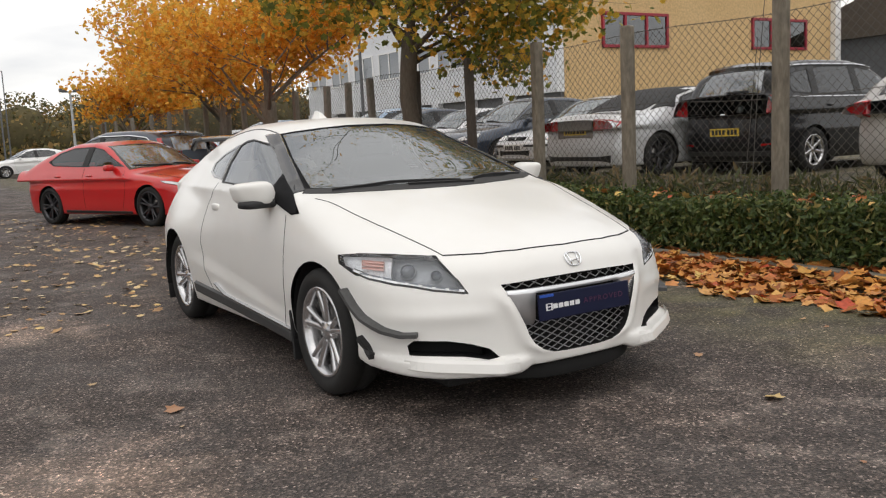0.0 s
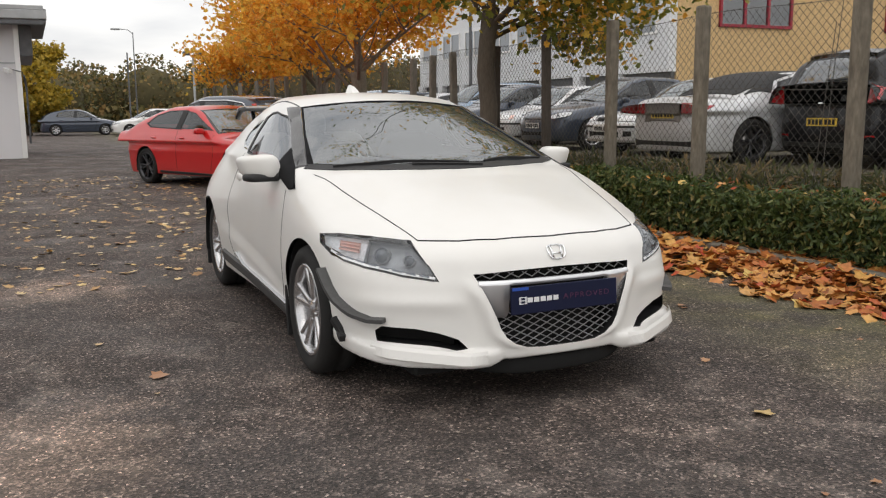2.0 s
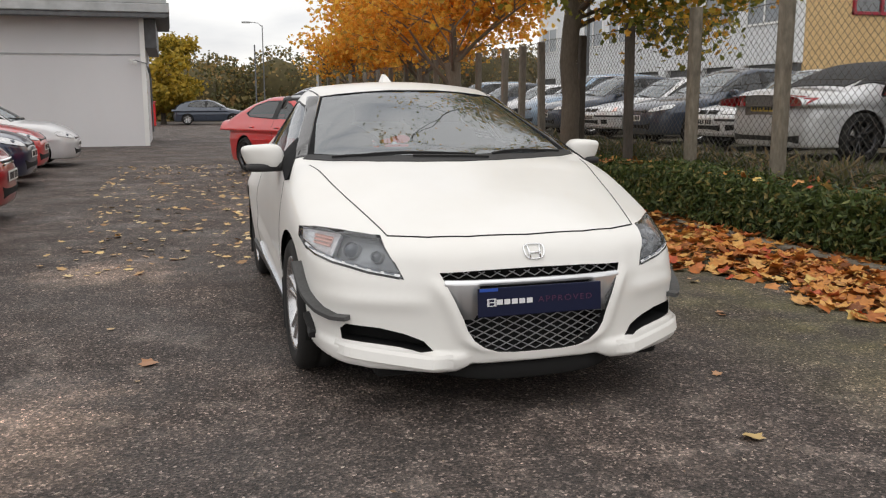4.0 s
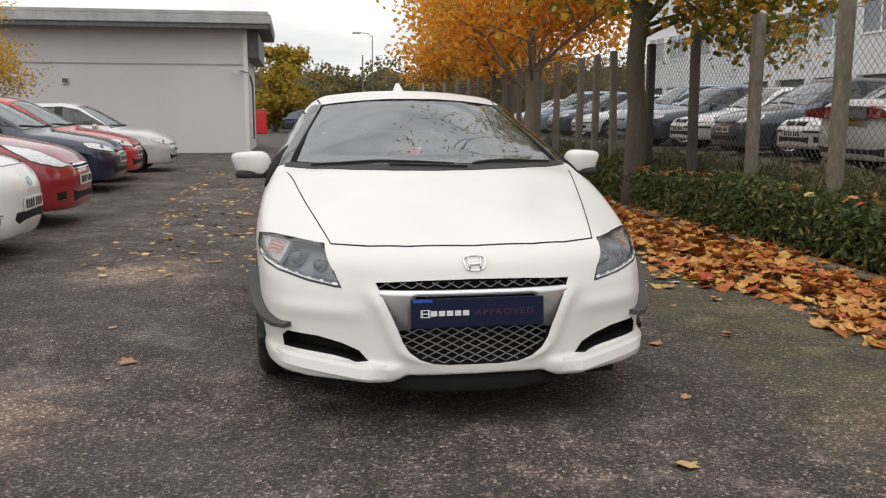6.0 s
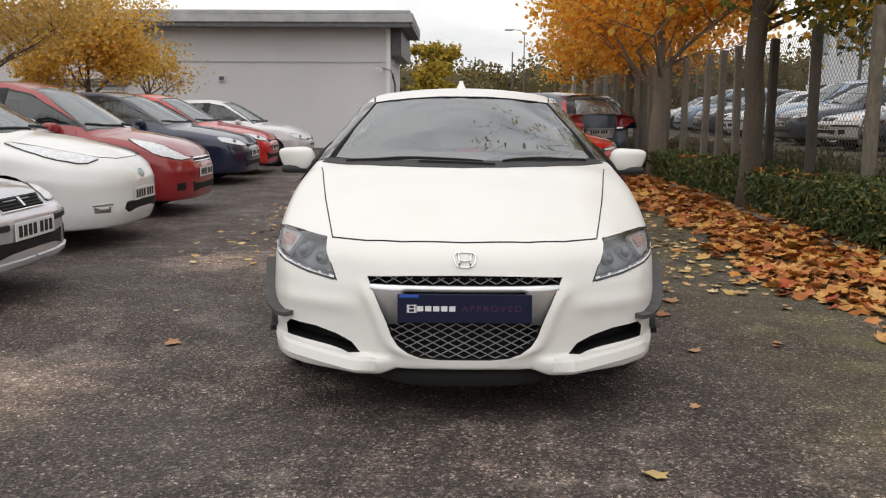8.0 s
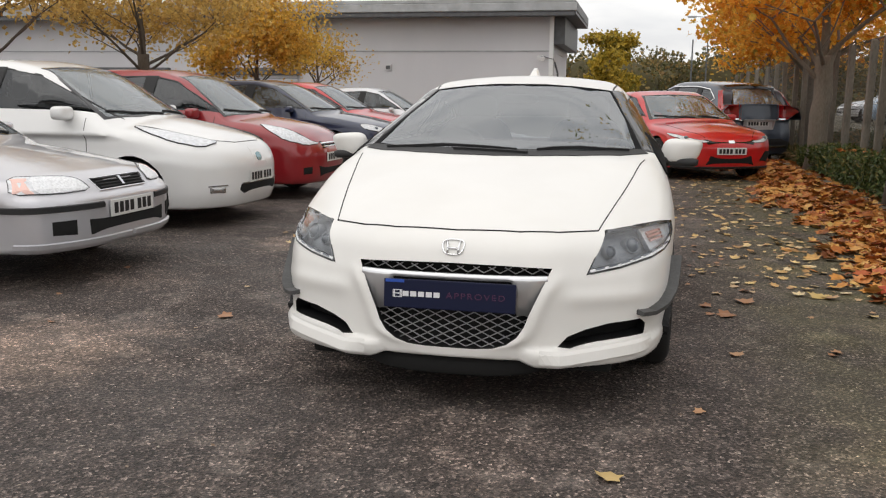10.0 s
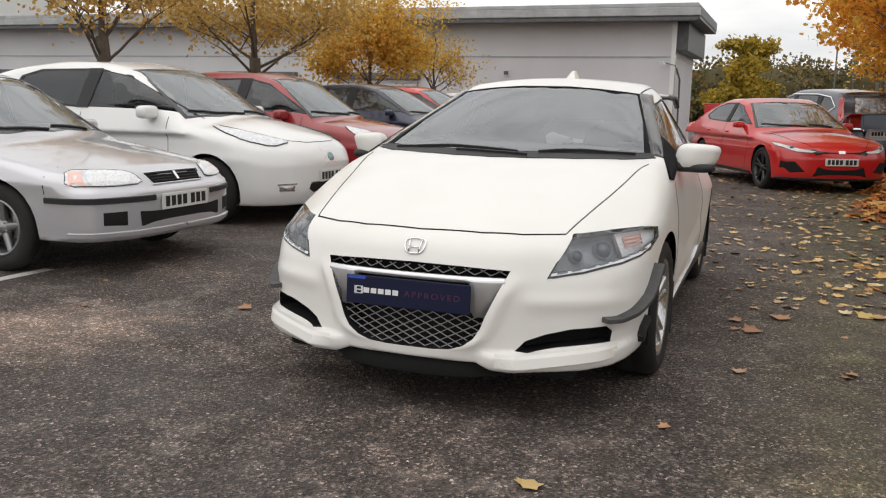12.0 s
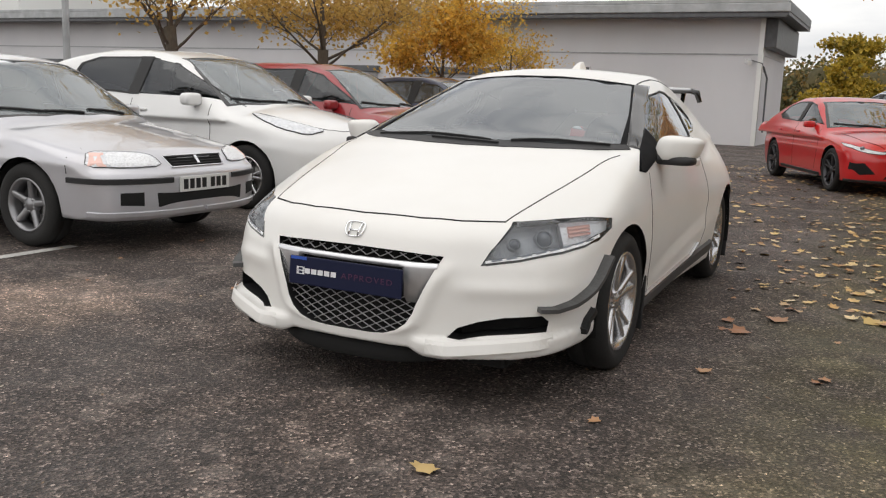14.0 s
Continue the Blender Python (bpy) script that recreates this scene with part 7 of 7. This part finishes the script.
def woods():
    """The belt of bushes and trees that closes the far end."""
    rng = np.random.default_rng(5)
    P, S, cores = [], [], []
    ball = superblob((0, 0, 0), (2, 2, 2), 1.0, 5)
    for i in range(150):
        x = -45 + 100 * i / 150 + rng.normal() * 0.8
        y = 66 + 8 * rng.random() + abs(x) * 0.05
        h, r = 2.8 + 2.4 * rng.random() + (0.8 if x > 6 else 0), 2.0 + 1.5 * rng.random()
        n = 820
        d = rng.normal(size=(n, 3))
        d /= np.linalg.norm(d, axis=1)[:, None]
        d *= (0.55 + 0.5 * rng.random(n) ** 0.5)[:, None]
        # dark ball added inside each crown, closes sky gaps and stands for shade
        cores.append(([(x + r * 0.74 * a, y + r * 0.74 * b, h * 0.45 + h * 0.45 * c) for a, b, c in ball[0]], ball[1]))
        P.append(np.array((x, y, h * 0.5)) + d * np.array((r, r, h * 0.56)))
        S.append(0.17 + 0.20 * rng.random(n))
    P, S = np.concatenate(P), np.concatenate(S)
    N = rng.normal(size=P.shape) + np.array((0, -0.4, 0.5))
    ob = mesh("woods", *leaves(P, N, S, QUAD, rng, 0.3), M["woodmix"])
    tagged(ob, "dense belt of autumn bushes and trees far behind", "woods", kind="stuff")
    ob = mesh("dark_filling", *joined(cores), M["dark_filling"], None, "", True)
    tagged(ob, "dark filling added inside the far belt of trees", "woods", kind="stuff")
    P = np.stack([-45 + 100 * rng.random(5000), 64 + 1.5 * rng.random(5000), 1.8 * rng.random(5000) ** 1.5], 1)
    ob = mesh("undergrowth", *leaves(P, rng.normal(size=P.shape), 0.3 + 0.3 * rng.random(5000), QUAD, rng), M["woodmix"])
    tagged(ob, "dark undergrowth below the far trees", "bushes", kind="stuff")


woods()


def hedge():
    rng = np.random.default_rng(11)
    y0, y1 = -6.0, 13.6
    H = empty("hedge", Matrix(), "clipped dark green hedge along the verge", "hedge")
    V, Fc = [], []
    ys = np.arange(y0, y1 + 0.01, 0.3)
    for i, y in enumerate(ys):
        top = 0.50 + 0.03 * math.sin(y * 1.7) + 0.02 * math.sin(y * 4.1)
        if y > 9:
            top -= 0.02 * (y - 9)
        V += [(3.56, y, 0.03), (3.54, y, top * 0.7), (3.62, y, top), (4.30, y, top), (4.40, y, top * 0.6), (4.40, y, 0.03)]
        if i:
            Fc += [(6 * i + k, 6 * i + k + 1, 6 * i - 5 + k, 6 * i - 6 + k) for k in range(5)]
    # solid dark block behind the leaves, in place of the hedge's shaded depth
    mesh("dark_inner_block", V, Fc, M["hedgeshade"], H)

    def coat(n, ya, yb, size):
        y = ya + (yb - ya) * rng.random(n)
        top = 0.50 + 0.03 * np.sin(y * 1.7) + 0.02 * np.sin(y * 4.1) - np.where(y > 9, 0.02 * (y - 9), 0)
        f = rng.random(n)
        front = f < 0.45
        x = np.where(front, 3.50 + 0.05 * rng.normal(size=n), 3.52 + 0.90 * rng.random(n))
        z = np.where(front, 0.10 + (top - 0.06) * rng.random(n) ** 0.8, top + 0.035 * rng.normal(size=n) + 0.02)
        N = np.stack([np.where(front, -1.0, 0.0), np.zeros(n), np.where(front, 0.3, 1.0)], 1) + 0.75 * rng.normal(size=(n, 3))
        return leaves(np.stack([x, y, z], 1), N, size * (0.6 + 0.8 * rng.random(n)), LANCE, rng, 0.5)
    mesh("leaves", *joined([coat(42000, -1.5, 8.0, 0.062), coat(11000, 8.0, y1, 0.075), coat(3500, y0, -1.5, 0.085)]), M["hedge"], H)
    # thin stalks standing out of the top
    pieces = []
    r = random.Random(4)
    for _ in range(260):
        y, x = r.uniform(-1, 9), r.uniform(3.9, 4.45)
        p = Vector((x, y, 0.45))
        pieces.append(tube([p, p + Vector((r.uniform(-0.08, 0.08), r.uniform(-0.08, 0.08), r.uniform(0.12, 0.34)))], [0.003, 0.0015], 3, False))
    mesh("dry_growth", *joined(pieces), M["greybark"], H, "thin dry stalks")["kind"] = "stuff"


hedge()


def verge_grass():
    rng = np.random.default_rng(19)
    n = 15000
    y = -2 + 22 * rng.random(n)
    P = np.stack([4.35 + 0.5 * rng.random(n), y, np.full(n, 0.36) + 0.10 * rng.random(n)], 1)
    m = 7000
    P2 = np.stack([3.5 + 1.3 * rng.random(m), 13 + 10 * rng.random(m), 0.1 + 0.14 * rng.random(m)], 1)
    k = 9000
    tall = rng.random(k) ** 1.7
    P3 = np.stack([4.0 + 0.65 * rng.random(k), -2 + 16 * rng.random(k), 0.40 + 0.30 * tall * (0.6 + 0.4 * np.sin(1.9 * rng.random(k)))], 1)
    P = np.concatenate([P, P2, P3])
    N = rng.normal(size=P.shape) * np.array((1, 1, 0.25))
    ob = mesh("verge_growth", *leaves(P, N, 0.16 + 0.16 * rng.random(len(P)), [(0, -0.5), (0.06, -0.3), (0.03, 0.5), (-0.06, -0.3)], rng, 0.4), M["grass"])
    tagged(ob, "rough grass and weeds along the fence foot", "grass", kind="stuff")
    bank = mesh("bank", [(4.4, -45, 0.04), (4.4, 40, 0.04), (4.66, 40, LOT - 0.01), (4.66, -45, LOT - 0.01)], [(0, 3, 2, 1)], M["soil"])
    tagged(bank, "low soil bank below the fence", "soil", kind="structure")


verge_grass()


def litter():
    rng = np.random.default_rng(23)
    n = 7500
    y = -3.5 + 18.5 * rng.random(n) ** 1.15
    edge = 2.25 + 0.16 * np.sin(y * 1.3) + 0.10 * np.sin(y * 3.7 + 1)
    u = rng.random(n) ** 0.75
    x = edge + (3.56 - edge) * u + 0.07 * rng.normal(size=n)
    z = 0.010 + 0.085 * np.clip((x - edge) / 0.9, 0, 1) * rng.random(n)
    N = np.stack([rng.normal(size=n) * 0.32, rng.normal(size=n) * 0.32, np.ones(n)], 1)
    A = leaves(np.stack([x, y, z], 1), N, 0.075 + 0.075 * rng.random(n), MAPLE, rng, 0.55)
    h = 550
    yh = -2 + 15 * rng.random(h) ** 1.1
    D = leaves(np.stack([3.5 + 0.75 * rng.random(h), yh, 0.535 + 0.03 * rng.random(h) - np.where(yh > 9, 0.02 * (yh - 9), 0)], 1), rng.normal(size=(h, 3)) * 0.4 + np.array((0, 0, 1.0)), 0.05 + 0.06 * rng.random(h), MAPLE, rng, 0.5)
    tagged(mesh("hedge_litter", *D, M["litter"]), "fallen brown leaves caught on top of the hedge", "leaves", kind="stuff")
    m = 560
    y2 = 2.5 + 10 * rng.random(m)
    x2 = 1.25 + 1.1 * rng.random(m) + 0.25 * rng.normal(size=m)
    ok = (x2 > 1.0)
    B = leaves(np.stack([x2, y2, np.full(m, 0.008)], 1)[ok], np.stack([rng.normal(size=m) * 0.14, rng.normal(size=m) * 0.14, np.ones(m)], 1)[ok], (0.03 + 0.06 * rng.random(m))[ok], MAPLE, rng, 0.5)
    k = 800
    x3 = -2.4 + 3.4 * rng.random(k)
    y3 = 3.5 + 12 * rng.random(k)
    C = leaves(np.stack([x3, y3, np.full(k, 0.008)], 1), np.stack([rng.normal(size=k) * 0.14, rng.normal(size=k) * 0.14, np.ones(k)], 1), 0.035 + 0.06 * rng.random(k), MAPLE, rng, 0.5)
    ob = mesh("scattered_leaves", *joined([B, C]), M["tan"])
    tagged(ob, "small scattered yellow and tan leaves on the lane", "leaves", kind="stuff")
    ob = mesh("leaf_litter", *A, M["litter"])
    tagged(ob, "drift of fallen orange and brown maple leaves on tarmac", "leaves", kind="stuff")
    j = 2600
    P = np.stack([-5 + 8 * rng.random(j), -2.6 + 9 * rng.random(j), np.full(j, 0.004)], 1)
    ob = mesh("leaf_crumbs", *leaves(P, np.stack([rng.normal(size=j) * 0.1, rng.normal(size=j) * 0.1, np.ones(j)], 1), 0.006 + 0.020 * rng.random(j) ** 3, OVAL, rng, 0.2), M["crumb"])
    tagged(ob, "small pale leaf crumbs and grit on tarmac", "grit", kind="stuff")


M["tan"] = leaf_material("yellow tan fallen leaves", [(0.0, (0.40, 0.22, 0.09)), (0.4, (0.64, 0.43, 0.19)), (0.75, (0.74, 0.55, 0.24)), (1.0, (0.78, 0.65, 0.42))], 0.0, 0.5)
M["crumb"] = leaf_material("pale leaf crumbs", [(0.0, (0.20, 0.13, 0.08)), (0.5, (0.36, 0.30, 0.24)), (1.0, (0.55, 0.50, 0.44))], 0.0)
litter()


def single_leaves():
    """Separate leaves that lie on the open tarmac."""
    r = random.Random(7)
    V, Fc = leaves(np.zeros((1, 3)), np.array([[0, 0, 1.0]]), np.array([1.0]), MAPLE, np.random.default_rng(1), 0.5)
    me = bpy.data.meshes.new("fallen_leaf")
    V = [(x, y, 0.5 * abs(x) * abs(x) + 0.05) for x, y, z in V]
    me.from_pydata(V, [], Fc)
    tint = material("single fallen leaf", (0.5, 0.2, 0.05), 0.5)
    info = tint.node_tree.nodes.new("ShaderNodeObjectInfo")
    link(tint, ramp(tint, info.outputs["Random"], [(0.0, (0.32, 0.15, 0.07)), (0.4, (0.48, 0.27, 0.14)), (0.7, (0.52, 0.36, 0.20)), (1.0, (0.56, 0.40, 0.15))]), bsdf(tint).inputs["Base Color"])
    me.materials.append(tint)
    spots = [(-1.516, 1.095, 0.10), (0.64, -0.56, 0.10), (1.22, 1.84, 0.12), (1.36, 2.23, 0.13), (1.83, 2.5, 0.13), (1.90, 2.48, 0.12)]
    for _ in range(45):
        spots.append((r.uniform(-4.5, 3.0), r.uniform(-1.6, 4.5), r.uniform(0.025, 0.055)))
    for _ in range(60):
        spots.append((r.uniform(0.95, 2.3), r.uniform(1.0, 8.0), r.uniform(0.04, 0.09)))
    for x, y, s in spots:
        if -0.9 < x < 0.9 and 0 < y < 4:
            continue
        ob = new("fallen_leaf", me)
        ob.matrix_world = Matrix.Translation((x, y, 0.004)) @ pose(0, 0, 0, r.uniform(-8, 8), r.uniform(-8, 8), r.uniform(0, 360)) @ Matrix.Diagonal((s, s, s, 1))
        tagged(ob, "single fallen maple leaf lying on tarmac", "leaf", "fallen leaves")


single_leaves()


# ---- fence and lamps ----
def fence():
    X = 3.88
    F = empty("chain_link_fence", Matrix(), "old chain-link fence on concrete and dark posts", "fence")
    r = random.Random(2)
    posts = [(-1.65, 0, 2.6), (0.10, 0, 2.6), (1.85, 0, 2.6), (3.62, 0, 2.2), (5.10, 0, 2.2), (6.36, 1, 2.15), (7.76, 1, 2.1), (9.0, 1, 2.1), (9.9, 1, 2.1), (10.75, 1, 2.1), (12.0, 1, 2.1), (13.3, 1, 2.1), (14.6, 1, 2.1), (15.9, 1, 2.1), (17.2, 1, 2.1), (18.6, 1, 2.1), (20.2, 1, 2.1), (22.0, 1, 2.1), (24.0, 1, 2.1), (26.0, 1, 2.1), (28.0, 1, 2.1), (30.0, 1, 2.1)]
    for y, dark, h in posts:
        w = 0.10 if dark else 0.112
        bm = box((0, 0, h / 2), (w, w, h), 0.02)
        for v in bm.verts:
            v.co.x += 0.006 * math.sin(v.co.z * 7 + y)
        p = part("post", bm, M["concrete" if not dark else "darkpost" if y < 8.5 else "greypost"], F, "weathered concrete post" if not dark else "dark stained post" if y < 8.5 else "grey weathered wooden post")
        p.matrix_local = pose(X + r.uniform(-0.03, 0.03), y, 0, r.uniform(-1.2, 1.2), r.uniform(-1.2, 1.2), r.uniform(-6, 6))
    y0, y1, z0, z1, p = -3.5, 22.0, 0.30, 2.12, 0.082
    pieces = []
    h = z1 - z0
    k = y0 - h
    while k < y1:
        for d in (-1, 1):
            a, b = (k, k + h) if d > 0 else (k + h, k)
            za, zb, ya, yb = z0, z1, a, b
            # cut to the fence's ends
            if max(ya, yb) <= y0 or min(ya, yb) >= y1:
                continue

            def clip(yv):
                return za + (zb - za) * (yv - ya) / (yb - ya)
            lo, hi = max(min(ya, yb), y0), min(max(ya, yb), y1)
            P = Vector((X + 0.075 + 0.003 * d, lo, clip(lo)))
            Q = Vector((X + 0.075 + 0.003 * d, hi, clip(hi)))
            m = 5
            line = []
            for i in range(m + 1):
                c = P.lerp(Q, i / m)
                c.x += 0.02 * math.sin(c.y * 1.1) * math.sin(c.z * 1.5)
                c.z += 0.02 * math.sin(c.y * 2.3)
                line.append(c)
            pieces.append(tube(line, 0.0024, 3, False))
        k += p
    mesh("wire_mesh", *joined(pieces), M["wire"], F, "rusty grey chain-link mesh")
    for z in (0.5, 1.4, 2.11):
        pts = [(X + 0.08, y, z + 0.02 * math.sin(y * 2.3)) for y in np.arange(y0, y1, 0.5)]
        mesh("line_wire", *tube(pts, 0.003, 4, False), M["wire"], F)
    for y, zt in ((1.95, 2.2), (2.02, 1.9)):
        pts = [(X - 0.05, y, zt), (X - 0.07, y + 0.05, zt * 0.7), (X - 0.05, y + 0.12, 0.8), (X - 0.02, y + 0.2, 0.5)]
        mesh("loose_wire", *tube(pts, 0.004, 4, False), M["wire"], F, "loose wire ends")


def lamp_posts():
    a = empty("street_lamp", pose(4.9, 61, 0), "slim grey street lamp above the far trees", "street lamp")
    mesh("pole", *tube([(0, 0, 0), (0, 0, 3), (0, 0, 6.6)], [0.06, 0.045, 0.03], 8), M["eave"], a)
    mesh("arm", *tube([(0, 0, 6.5), (-0.3, 0, 6.75), (-0.9, 0, 6.8)], 0.025, 6), M["eave"], a)
    part("lamp_head", box((-1.1, 0, 6.78), (0.6, 0.2, 0.12), 0.04), M["roofgrey"], a)
    b = empty("flood_lamp", pose(7.1, 51, 0), "twin flood lamps on a pale pole by the far trees", "street lamp")
    mesh("pole", *tube([(0, 0, 0), (0, 0, 4.6)], [0.08, 0.06], 8), M["roofgrey"], b)
    for s in (-1, 1):
        part("lamp_head", box((s * 0.38, -0.05, 4.66), (0.42, 0.26, 0.22), 0.05), M["eave"], b)
    part("crossbar", box((0, 0, 4.56), (0.9, 0.06, 0.06)), M["eave"], b)
    for x, y, h, rad in ((3.4, 50.5, 4.6, 0.05), (8.0, 47.0, 4.6, 0.05), (13.5, 47.0, 5.6, 0.07), (16.2, 33.0, 7.5, 0.08)):
        c = empty("pole", pose(x, y, 0), "plain dark pole standing near the trees", "pole")
        mesh("shaft", *tube([(0, 0, 0), (0, 0, h)], [rad, rad * 0.8], 8), M["eave"], c)
    d = empty("street_lamp", pose(-16.6, 12.6, 0), "pale lamp column near the bays", "street lamp")
    mesh("pole", *tube([(0, 0, 0), (0, 0, 7.0)], [0.09, 0.07], 8), M["roofgrey"], d)
    f = empty("flag_banner", pose(-17.4, 11.2, 0), "red and white upright banner on a pole", "banner")
    mesh("pole", *tube([(0, 0, 0), (0, 0, 5.0)], 0.04, 8), M["white"], f)
    part("banner_cloth", box((-0.35, 0, 3.0), (0.6, 0.02, 3.0), 0.005), M["paleplate"], f, "white cloth")
    part("banner_edge", box((-0.02, 0, 2.6), (0.10, 0.03, 2.4), 0.005), M["redframe"], f, "red edge")
    w = empty("white_house", Matrix(), "pale rendered building beyond the bays", "building")
    part("wall", box((-44, 32, 4), (14, 10, 8)), M["paleplate"], w)
    part("roof", box((-44, 32, 8.2), (15, 11, 0.5), 0.1), M["eave"], w)
    s = empty("red_skip", pose(-2.75, 50.0, 0), "red metal bin beside the far lane", "bin")
    part("tub", box((0, 0, 0.65), (1.0, 1.4, 1.3), 0.06), M["red"], s)
    part("lid", box((0, 0, 1.34), (1.06, 1.46, 0.08), 0.03), M["red"], s)


fence()
lamp_posts()
